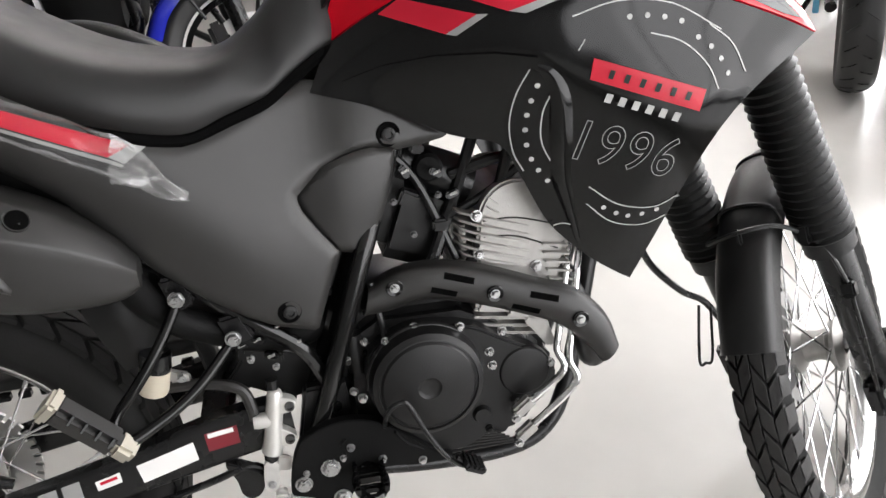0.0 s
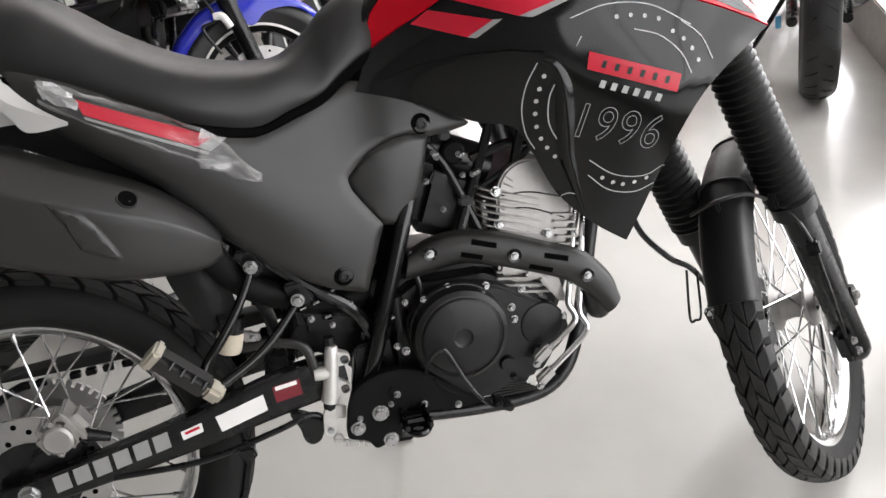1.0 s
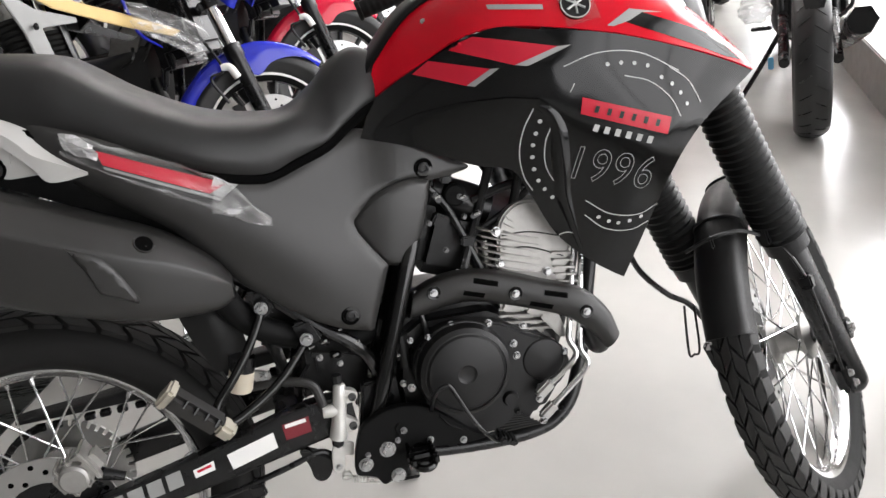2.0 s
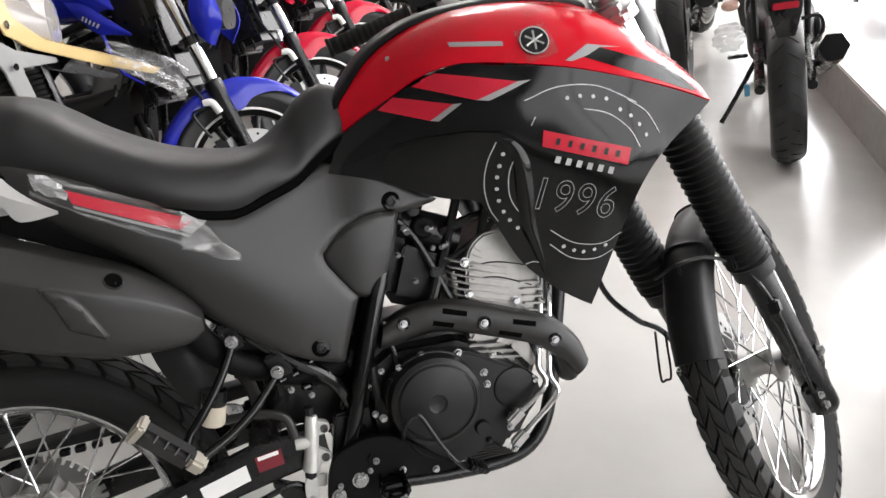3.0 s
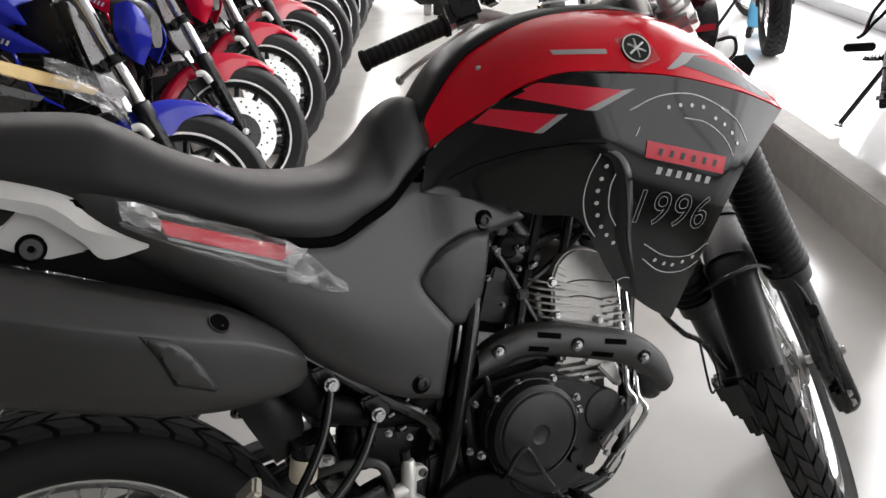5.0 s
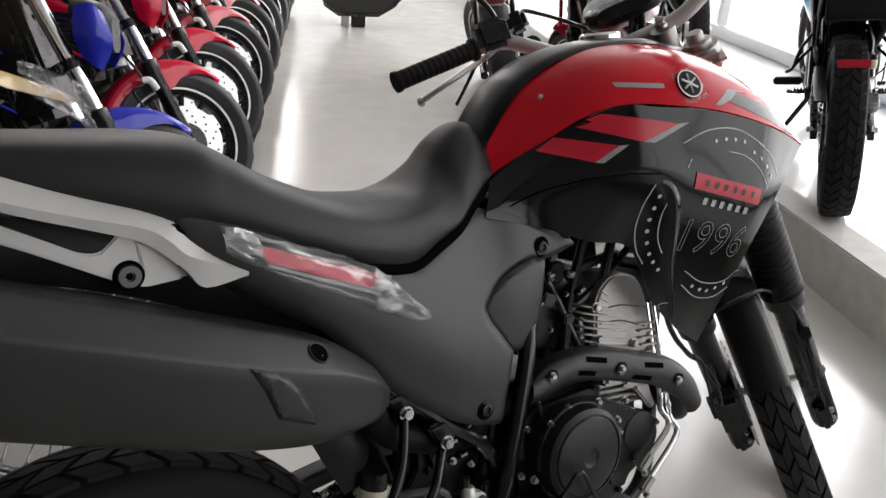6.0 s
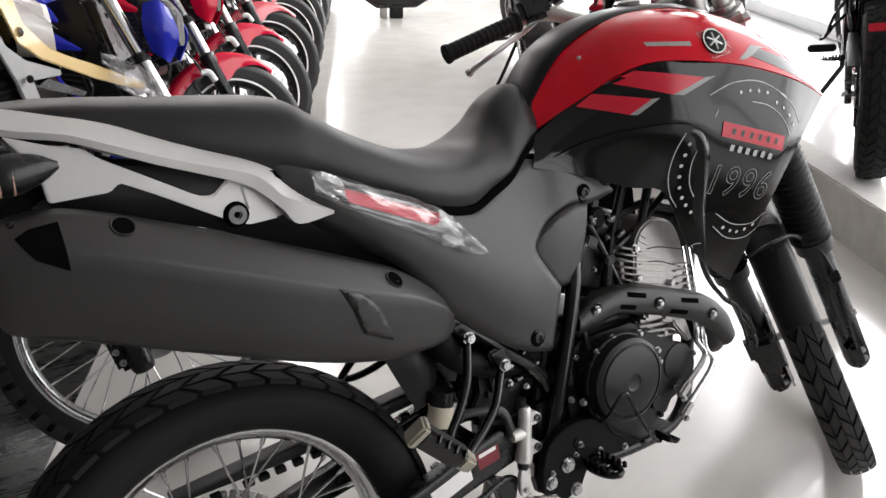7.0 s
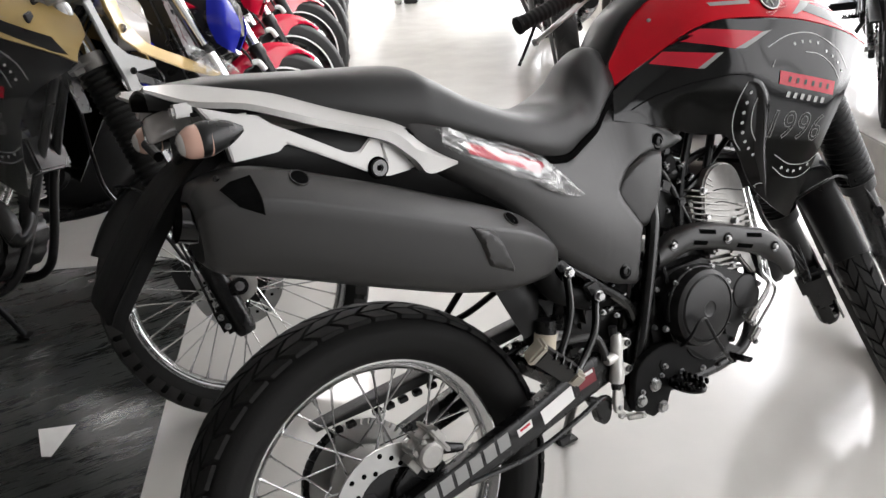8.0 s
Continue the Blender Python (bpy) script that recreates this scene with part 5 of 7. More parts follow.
    gd = tree_of(guard)
    # slots are black patches laid on the guard, not cut through
    for a, b in (((0.693, 0.607), (0.731, 0.596)), ((0.803, 0.572), (0.840, 0.562)), ((0.675, 0.590), (0.708, 0.580)), ((0.779, 0.557), (0.815, 0.546))):
        part("slot", drape(gd, quad(*a, *b, 0.0042), 0.0008, cuts=1), VOID, bike)
    for x, z in ((0.629, 0.596), (0.757, 0.577), (0.868, 0.532)):
        p = on_side(gd, x, z, 0.0)
        part("guard_recess", lathe([(0.0115, -0.001), (0.0105, -0.002), (0.0001, -0.0005)], 20, m=Matrix.Translation(p), closed=False), BLACKG, bike)
        part("guard_bolt", bolts([p + Vector((0, -0.001, 0))], 0.006, 0.005), BOLT, bike)
    # oil lines in front of the engine
    for path in ([(0.885, -0.06, 0.64), (0.866, -0.09, 0.57), (0.845, -0.124, 0.512), (0.840, -0.130, 0.484), (0.846, -0.141, 0.458), (0.805, -0.142, 0.424), (0.779, -0.141, 0.406)],
                 [(0.900, -0.06, 0.64), (0.882, -0.09, 0.57), (0.862, -0.124, 0.498), (0.858, -0.132, 0.466), (0.864, -0.142, 0.438), (0.815, -0.142, 0.392), (0.783, -0.140, 0.366)]):
        part("oil_line", tube(path, 0.0050, 10, 4), CHROME, bike, "bright steel oil line")
        part("oil_fitting", box((0.034, 0.016, 0.018), Matrix.Translation(path[-1]) @ pose(0.01, 0, 0.006, 0, -40, 0), 0.004), CAST, bike)
        part("fitting_bolt", bolts([Vector(path[-1]) + Vector((-0.004, -0.012, -0.004))], 0.006, 0.005), BOLT, bike)
    part("oil_cooler", box((0.035, 0.14, 0.09), pose(0.93, 0, 0.66, 0, -20, 0), 0.006), BLACKS, bike)

    # frame
    for sgn in (-1, 1):
        part("frame_tube", tube([(0.665, 0.06 * sgn, 0.84), (0.612, 0.086 * sgn, 0.69), (0.592, 0.102 * sgn, 0.64), (0.562, 0.108 * sgn, 0.55), (0.527, 0.108 * sgn, 0.442), (0.50, 0.10 * sgn, 0.36)], 0.0128, 12, 4), TUBEBLK, bike, "gloss black frame tube")
        part("frame_web", tube([(0.645, 0.055 * sgn, 0.84), (0.585, 0.07 * sgn, 0.66), (0.512, 0.072 * sgn, 0.442)], 0.011, 10, 4), TUBEBLK, bike)
        part("seat_rail", tube([(0.15, 0.10 * sgn, 0.80), (0.30, 0.105 * sgn, 0.70), (0.362, 0.105 * sgn, 0.648), (0.44, 0.105 * sgn, 0.578), (0.505, 0.10 * sgn, 0.522), (0.53, 0.09 * sgn, 0.47)], 0.0105, 10, 4), TUBEBLK, bike)
        part("top_tube", tube([(0.60, 0.065 * sgn, 0.77), (0.70, 0.075 * sgn, 0.80), (0.85, 0.06 * sgn, 0.88), (1.0, 0.03 * sgn, 0.96)], 0.012, 10, 4), BLACKS, bike)
        part("cradle_tube", tube([(1.0, 0.02 * sgn, 0.86), (0.93, 0.035 * sgn, 0.62), (0.885, 0.06 * sgn, 0.42), (0.84, 0.08 * sgn, 0.335), (0.76, 0.085 * sgn, 0.308), (0.60, 0.09 * sgn, 0.318), (0.52, 0.085 * sgn, 0.34)], 0.0125, 12, 5), BLACKS, bike)
    part("steering_head", tube([(1.075, 0, 0.86), (1.0, 0, 1.02)], 0.03, 16, 0), BLACKS, bike)
    part("frame_gusset", plate([(0.50, 0.46), (0.555, 0.465), (0.56, 0.41), (0.545, 0.33), (0.49, 0.30), (0.48, 0.35)], -0.098, -0.075, 0.004), BLACKS, bike)
    part("gusset_bolt", bolts([(0.54, -0.099, 0.43)], 0.008, 0.003), BLACKG, bike)
    # swingarm with its stickers
    own = bar([(-0.05, -0.095, 0.31), (0.08, -0.097, 0.335), (0.25, -0.097, 0.373), (0.40, -0.092, 0.41), (0.48, -0.085, 0.42)], [0.012, 0.014, 0.015, 0.016, 0.02], [0.018, 0.024, 0.029, 0.034, 0.03], 6)
    arm = part("swingarm", own, BLACKS, bike, "black box-section swingarm")
    ar = tree_of(arm)
    part("swingarm_side", bar([(-0.05, 0.095, 0.31), (0.08, 0.097, 0.335), (0.25, 0.097, 0.373), (0.40, 0.092, 0.41), (0.48, 0.085, 0.42)], [0.012, 0.014, 0.015, 0.016, 0.02], [0.018, 0.024, 0.029, 0.034, 0.03], 6), BLACKS, bike)
    part("swingarm_bridge", box((0.05, 0.19, 0.05), pose(0.385, 0, 0.405, 0, -14, 0), 0.01), BLACKS, bike)
    part("sticker", drape(ar, [(0.278, 0.394), (0.352, 0.415), (0.356, 0.388), (0.284, 0.367)], 0.0009), WHITE, bike, "plain white warning label")
    part("sticker", drape(ar, [(0.367, 0.424), (0.409, 0.430), (0.411, 0.403), (0.370, 0.397)], 0.0009), DARKRED, bike, "dark red and white label")
    part("label_head", drape(ar, [(0.371, 0.4235), (0.404, 0.428), (0.4045, 0.4215), (0.3715, 0.417)], 0.0014, cuts=0), WHITE, bike)
    part("sticker", drape(ar, [(0.225, 0.380), (0.257, 0.389), (0.258, 0.374), (0.227, 0.366)], 0.0009), WHITE, bike, "small white label with red bar")
    part("print_bars", drape(ar, quad(0.231, 0.3765, 0.253, 0.3825, 0.0022), 0.0014, cuts=0), REDSTK, bike)
    part("lettering", letters(ar, 0.035, 0.3175, 0.212, 0.3595, 0.026, 6, 0.78, 0.0011, 0.15), GREYSTK, bike, "large grey letter bars")
    # chain, sprocket, rear brake
    own = lathe([(0.055, 0.062), (0.098, 0.062), (0.098, 0.068), (0.055, 0.068)], 60, m=pose(0, 0, 0.32))
    for k in range(44):
        a = 2 * math.pi * k / 44
        box((0.012, 0.006, 0.009), pose(0.102 * math.cos(a), 0.065, 0.32 + 0.102 * math.sin(a), 0, -math.degrees(a), 0), 0, own)
    for k in range(5):
        a = 2 * math.pi * k / 5
        tube([(0.03 * math.cos(a), 0.065, 0.32 + 0.03 * math.sin(a)), (0.06 * math.cos(a), 0.065, 0.32 + 0.06 * math.sin(a))], 0.009, 8, 0, own)
    part("sprocket", own, STEEL, bike)
    loop = [(0.105 * math.cos(a), 0.065, 0.32 + 0.105 * math.sin(a)) for a in [math.pi * (0.45 + k / 8 * 1.1) for k in range(9)]]
    loop += [(0.52, 0.065, 0.375), (0.55, 0.065, 0.40), (0.53, 0.065, 0.435), (0.46, 0.065, 0.45)]
    own = bmesh.new()
    P = crom(loop, 16, closed=True)
    acc = 0.0
    for i in range(len(P) - 1):
        acc += np.linalg.norm(P[i + 1] - P[i])
        if acc > 0.0155:
            acc = 0.0
            d = P[i + 1] - P[i]
            box((0.0175, 0.013, 0.0115), Matrix.Translation(P[i]) @ pose(0, 0, 0, 0, -math.degrees(math.atan2(d[2], d[0])), 0), 0.002, own, 1)
    tagged(part("chain", own, BLACKS, bike), kind="stuff")
    part("chain_guard", bar([(-0.06, 0.085, 0.435), (0.15, 0.085, 0.45), (0.40, 0.085, 0.475)], [0.02, 0.022, 0.02], [0.004, 0.012, 0.014], 5), PLASTD, bike)
    wheel_at = pose(0, 0, 0.32)
    brake_disc(bike, wheel_at, 0.108, -0.068, 30, 0.58)
    own = box((0.075, 0.05, 0.05), pose(0.062, -0.085, 0.405, 0, -30, 0), 0.012)
    disc(0.022, 0.03, 24, pose(0.058, -0.105, 0.405), own, 0.004)
    for k in range(3):
        box((0.008, 0.052, 0.056), pose(0.045 + 0.018 * k, -0.088, 0.399 + 0.011 * k, 0, -30, 0), 0.003, own)
    part("rear_caliper", own, CAST, bike, "silver rear brake caliper")
    part("caliper_pin", tube([(0.085, -0.095, 0.40), (0.125, -0.095, 0.385)], [0.011, 0.007], 12, 0), BLACKS, bike)
    part("caliper_bracket", plate([(-0.02, 0.30), (0.05, 0.31), (0.09, 0.37), (0.05, 0.40), (0.0, 0.36)], -0.082, -0.074, 0.003), BLACKS, bike)
    part("rear_axle", tube([(0, -0.12, 0.32), (0, 0.12, 0.32)], 0.011, 12, 0), STEEL, bike)
    part("axle_nut", bolts([(0, -0.108, 0.322)], 0.015, 0.012), BOLT, bike)
    # rear brake master cylinder, reservoir and hose
    own = tube([(0.4635, -0.115, 0.477), (0.463, -0.115, 0.472), (0.460, -0.115, 0.448), (0.457, -0.115, 0.428), (0.455, -0.115, 0.412), (0.452, -0.115, 0.395), (0.450, -0.115, 0.386)], [0.007, 0.010, 0.0115, 0.0115, 0.0125, 0.0142, 0.0138], 18, 2)
    for x, z, reach in ((0.480, 0.4545, 0.008), (0.4755, 0.406, 0.006)):
        own = plate(smooth_loop([(0.458, z + 0.017), (0.470, z + 0.013), (x + 0.004, z + reach), (x + 0.009, z), (x + 0.003, z - 0.009), (0.468, z - 0.011), (0.456, z - 0.014)], 4), -0.122, -0.106, 0.003, own)
    tube([(0.455, -0.115, 0.435), (0.438, -0.116, 0.435), (0.432, -0.116, 0.435)], [0.011, 0.0105, 0.0095], 12, 0, own)
    part("brake_master_cylinder", own, BARECAST, bike, "bare aluminium brake master cylinder")
    for x, z in ((0.480, 0.4545), (0.4755, 0.406)):
        part("mount_bolt", lathe([(0.0001, -0.001), (0.0035, -0.001), (0.004, -0.004), (0.0062, -0.004), (0.0066, 0.001)], 14, m=pose(x, -0.1225, z), closed=False), GUNM, bike)
    part("rubber_boot", tube([(0.450, -0.115, 0.388), (0.448, -0.115, 0.376), (0.447, -0.115, 0.366)], [0.011, 0.0095, 0.006], 12, 0), BLACKS, bike)
    part("clevis", plate(smooth_loop([(0.439, 0.374), (0.456, 0.371), (0.453, 0.336), (0.444, 0.328), (0.435, 0.336)], 4), -0.123, -0.113, 0.003), BARECAST, bike, "bare cast clevis")
    part("clevis_pin", bolts([(0.4445, -0.123, 0.340)], 0.0055, 0.004), BOLT, bike)
    part("clevis_bracket", plate([(0.454, 0.376), (0.474, 0.372), (0.471, 0.349), (0.452, 0.352)], -0.112, -0.106, 0.002), BARECAST, bike)
    part("banjo", tube([(0.461, -0.11, 0.49), (0.461, -0.11, 0.472)], 0.008, 8, 0), BLACKS, bike)
    own = tube([(0.314, -0.10, 0.49), (0.315, -0.10, 0.494), (0.322, -0.10, 0.522)], [0.017, 0.019, 0.0195], 18, 0)
    part("fluid_reservoir", own, CREAM, bike, "cream plastic brake fluid cup")
    part("reservoir_cap", tube([(0.322, -0.10, 0.521), (0.326, -0.10, 0.545)], 0.019, 18, 0), BLACKS, bike)
    part("reservoir_bracket", plate([(0.335, 0.522), (0.362, 0.513), (0.364, 0.499), (0.336, 0.50)], -0.104, -0.098, 0.003), CAST, bike)
    part("reservoir_bolt", bolts([(0.352, -0.105, 0.508)], 0.0065, 0.006), BOLT, bike)
    part("fluid_hose", tube([(0.33, -0.09, 0.488), (0.375, -0.10, 0.492), (0.42, -0.108, 0.482), (0.432, -0.112, 0.455), (0.434, -0.112, 0.436)], 0.0075, 10), PLAST, bike)
    # passenger stays and peg
    for sgn in (1, -1):
        for way in ([(0.366, 0.122, 0.623), (0.357, 0.136, 0.603), (0.336, 0.160, 0.570), (0.312, 0.173, 0.539), (0.2895, 0.180, 0.513), (0.281, 0.190, 0.496), (0.286, 0.204, 0.486)],
                    [(0.4247, 0.120, 0.561), (0.412, 0.132, 0.548), (0.382, 0.160, 0.523), (0.352, 0.176, 0.504), (0.326, 0.188, 0.492), (0.304, 0.200, 0.485), (0.288, 0.207, 0.485)]):
            part("passenger_stay", tube([(x, -y * sgn, z) for x, y, z in way], 0.0068, 12), STAYBLK, bike, "glossy black bent peg stay")
    for x, z in ((0.366, 0.624), (0.424, 0.564)):
        part("stay_bolt", bolts([(x, -0.131, z)], 0.0095, 0.008), BOLT, bike)
    part("stay_lug", plate([(0.345, 0.645), (0.375, 0.65), (0.385, 0.61), (0.36, 0.60)], -0.118, -0.105, 0.004), BLACKS, bike)
    part("stay_lug", plate([(0.405, 0.585), (0.435, 0.59), (0.45, 0.555), (0.42, 0.545)], -0.118, -0.105, 0.004), BLACKS, bike)
    pm = Matrix.Translation((0.2575, -0.205, 0.5157)) @ pose(0, 0, 0, 0, 44.7, 0) @ pose(0, 0, 0, 25, 0, 0)
    part("passenger_peg", box((0.085, 0.026, 0.034), pm, 0.006), PLAST, bike, "folded rubber passenger peg")
    for k in range(4):
        part("peg_groove", box((0.0025, 0.012, 0.012), pm @ pose(-0.02 + 0.017 * k, -0.010, 0.012, 45, 0, 0), 0), BLACKG, bike)
    part("peg_end", box((0.014, 0.030, 0.040), pm @ pose(-0.045, 0, 0), 0.004), BEIGE, bike)
    part("peg_root", box((0.026, 0.026, 0.026), pm @ pose(0.05, 0, 0), 0.005), BEIGE, bike)
    # foot brake, pegs, stand
    own = plate(smooth_loop([(0.470, 0.326), (0.470, 0.346), (0.478, 0.383), (0.492, 0.408), (0.520, 0.422), (0.549, 0.427), (0.577, 0.423), (0.602, 0.412), (0.632, 0.388), (0.664, 0.360), (0.690, 0.346), (0.648, 0.341), (0.600, 0.346), (0.566, 0.338),
                             (0.549, 0.312), (0.540, 0.302), (0.526, 0.303), (0.511, 0.299), (0.500, 0.314), (0.485, 0.320)], 4), -0.135, -0.118, 0.005)
    guard = part("heel_guard", own, GUARDBLK, bike, "black plastic heel guard")
    part("guard_rib", tube([(0.546, -0.1355, 0.400), (0.540, -0.1355, 0.392), (0.545, -0.1355, 0.378)], 0.0022, 6), GUARDBLK, guard)
    part("guard_rib", tube([(0.612, -0.1355, 0.400), (0.626, -0.1355, 0.380), (0.648, -0.1355, 0.366)], 0.0022, 6), GUARDBLK, guard)
    part("brake_pedal", tube([(0.600, -0.134, 0.410), (0.598, -0.160, 0.432), (0.600, -0.172, 0.450), (0.609, -0.175, 0.462), (0.619, -0.175, 0.465), (0.628, -0.175, 0.460), (0.649, -0.175, 0.416), (0.668, -0.174, 0.383), (0.690, -0.168, 0.356), (0.700, -0.168, 0.352)], 0.0034, 8), BLACKS, bike, "black bent-rod brake pedal")
    own = box((0.030, 0.034, 0.010), pose(0.708, -0.175, 0.358, 0, 25, 0), 0.003)
    part("pedal_pad", own, BLACKS, bike)
    for k in range(5):
        own = box((0.003, 0.034, 0.006), pose(0.697 + 0.0058 * k, -0.175, 0.368 - 0.0033 * k, 0, 25, 0), 0.001)
        part("pad_rib", own, BLACKS, bike)
    for sgn in (-1, 1):
        own = tube([(0.572 + 0.019 * math.cos(0.35 * k), (0.166 + 0.036 * math.sin(0.35 * k)) * sgn, 0.350) for k in range(19)], 0.006, 8, 2)
        box((0.036, 0.022, 0.016), pose(0.572, 0.150 * sgn, 0.349), 0.004, own)
        box((0.036, 0.010, 0.012), pose(0.572, 0.180 * sgn, 0.350), 0.003, own)
        tube([(0.572, 0.118 * sgn, 0.350), (0.572, 0.136 * sgn, 0.350)], 0.011, 10, 0, own)
        for k in range(6):
            for q in (-1, 1):
                box((0.006, 0.007, 0.010), pose(0.572 + 0.018 * q, (0.132 + 0.013 * k) * sgn, 0.360), 0.001, own)
        part("foot_peg", own, BLACKG, bike, "serrated glossy black foot peg")
        part("peg_bracket", plate([(0.50, 0.38), (0.55, 0.385), (0.575, 0.345), (0.55, 0.325), (0.50, 0.33)], 0.10 * sgn, 0.13 * sgn, 0.004), BLACKS, bike)
    for x, z, r in ((0.523, 0.360, 0.0125), (0.486, 0.341, 0.011), (0.535, 0.311, 0.0115)):
        part("bracket_bolt", bolts([(x, -0.1355, z)], r, 0.007), BOLT, bike, "bright zinc bolt and washer")
    a, b = Vector((0.463, -0.118, 0.312)), Vector((0.496, -0.118, 0.303))
    own = tube([a.lerp(b, k / 78) + 0.0055 * Vector((0.2 * math.sin(k * 0.7), math.cos(k * 0.7), math.sin(k * 0.7))) for k in range(79)], 0.0012, 5, 0)
    part("return_spring", own, BARECAST, bike, "bright coil spring")
    part("spring_hook", tube([(0.496, -0.118, 0.305), (0.507, -0.118, 0.301), (0.506, -0.118, 0.295), (0.497, -0.118, 0.298)], 0.0016, 6), BARECAST, bike)
    part("spring_hook", tube([(0.463, -0.118, 0.314), (0.453, -0.118, 0.318), (0.446, -0.118, 0.316)], 0.0016, 6), BARECAST, bike)
    part("spring_lug", disc(0.008, 0.008, 16, pose(0.455, -0.112, 0.318), bevel=0.002), BARECAST, bike)
    part("link_lobe", plate(smooth_loop([(0.388, 0.375), (0.433, 0.352), (0.431, 0.324), (0.417, 0.314), (0.404, 0.323), (0.399, 0.346)], 4), -0.112, -0.092, 0.005), BLACKS, bike)
    part("lower_hose", tube([(0.447, -0.105, 0.34), (0.42, -0.108, 0.365), (0.36, -0.112, 0.35), (0.25, -0.112, 0.325), (0.12, -0.11, 0.325)], 0.005, 8), BLACKS, bike)
    part("hose_clip", plate([(0.30, 0.335), (0.325, 0.335), (0.33, 0.315), (0.305, 0.315)], -0.12, -0.105, 0.003), BLACKS, bike)
    part("side_stand", tube([(0.56, 0.11, 0.33), (0.575, 0.19, 0.21), (0.60, 0.28, 0.074)], 0.011, 10), BLACKS, bike)
    part("stand_foot", box((0.05, 0.04, 0.008), pose(0.603, 0.285, 0.067, 14, 0, 0), 0.003), BLACKS, bike)
    # wiring, intake and hoses behind the side panel
    part("throttle_body", tube([(0.655, -0.02, 0.74), (0.75, -0.02, 0.70)], 0.032, 16, 0), BLACKS, bike)
    part("throttle_pulley", disc(0.019, 0.03, 20, pose(0.69, -0.050, 0.735), bevel=0.004), GUARDBLK, bike)
    part("air_box", box((0.16, 0.13, 0.16), pose(0.58, 0, 0.75), 0.02), PLASTD, bike)
    # this box also fills the gap behind the cylinder with dark
    part("intake_rubber", box((0.10, 0.10, 0.12), pose(0.675, 0.0, 0.655, 0, 20, 0), 0.02), PLASTD, bike)
    part("regulator", box((0.07, 0.05, 0.07), pose(0.545, -0.05, 0.62), 0.01), BLACKS, bike)
    part("rear_hugger", box((0.10, 0.12, 0.16), pose(0.40, 0, 0.60, 0, 20, 0), 0.03), PLASTD, bike)
    part("battery_box", box((0.10, 0.14, 0.14), pose(0.47, 0, 0.55), 0.015), PLASTD, bike)
    part("shock", tube([(0.46, 0, 0.70), (0.42, 0, 0.44)], 0.032, 14, 0), BLACKS, bike)
    hoses = random.Random(11)
    for a, b in (((0.62, -0.06, 0.78), (0.72, -0.07, 0.61)), ((0.76, -0.06, 0.80), (0.68, -0.08, 0.60)), ((0.84, -0.08, 0.76), (0.70, -0.06, 0.66)), ((0.88, -0.05, 0.72), (0.72, -0.05, 0.72)),
                 ((0.60, -0.07, 0.55), (0.52, -0.08, 0.60)), ((0.55, -0.08, 0.50), (0.44, -0.08, 0.53)), ((0.58, -0.085, 0.46), (0.60, -0.095, 0.60)), ((0.80, -0.075, 0.78), (0.735, -0.08, 0.60))):
        a, b = Vector(a), Vector(b)
        mid = a.lerp(b, 0.5) + Vector((hoses.uniform(-0.02, 0.03), hoses.uniform(-0.015, 0.02), hoses.uniform(-0.02, 0.03)))
        part("hose", tube([a, mid, b], hoses.choice((0.0045, 0.006, 0.008)), 8), BLACKS, bike)
    for x, z, s in ((0.66, 0.70, 0.02), (0.70, 0.66, 0.016), (0.675, 0.765, 0.014), (0.60, 0.50, 0.018), (0.44, 0.52, 0.018), (0.47, 0.50, 0.014)):
        part("connector", box((s * 1.3, s, s), pose(x, -0.07, z, 0, hoses.uniform(-40, 40), 0), 0.003), PLASTD, bike)
    for p in ((0.64, -0.08, 0.70), (0.70, -0.07, 0.70), (0.665, -0.07, 0.65)):
        part("intake_bolt", bolts([p], 0.0045, 0.005), GUNM, bike)

    # filler plates darkening gaps, brackets and the many bolts low on the right side
    part("gap_filler_plate", plate([(0.40, 0.46), (0.50, 0.60), (0.57, 0.60), (0.56, 0.44), (0.48, 0.42)], -0.045, -0.035, 0.003), PLASTD, bike)
    part("gap_filler_sheet", surf([[(0.30, -0.05, 0.62), (0.31, 0, 0.63), (0.30, 0.05, 0.62)], [(0.36, -0.055, 0.55), (0.37, 0, 0.555), (0.36, 0.055, 0.55)], [(0.385, -0.055, 0.46), (0.395, 0, 0.46), (0.385, 0.055, 0.46)]], 4, 4, 0.004), PLASTD, bike)
    for x, y, z, r in ((0.552, -0.135, 0.386, 0.0055), (0.541, -0.135, 0.372, 0.0045), (0.593, -0.135, 0.361, 0.0055), (0.647, -0.135, 0.349, 0.0055), (0.491, -0.135, 0.357, 0.0045), (0.498, -0.11, 0.40, 0.005), (0.565, -0.105, 0.452, 0.0055), (0.61, -0.125, 0.53, 0.005), (0.585, -0.10, 0.52, 0.005), (0.44, -0.115, 0.525, 0.005), (0.47, -0.115, 0.51, 0.0045)):
        part("low_bolt", bolts([(x, y, z)], r, 0.006), BOLT, bike)
    for x, z, a in ((0.45, 0.545, 20), (0.475, 0.56, -30), (0.50, 0.535, 50), (0.465, 0.52, 10), (0.43, 0.54, -10), (0.59, 0.50, 30), (0.60, 0.475, 0), (0.56, 0.50, 70), (0.695, 0.735, 25), (0.715, 0.705, -20), (0.655, 0.74, 60)):
        part("clip", box((0.018, 0.012, 0.009), pose(x, -0.10 if z < 0.6 else -0.085, z, 0, a, 0), 0.002), BLACKG, bike)
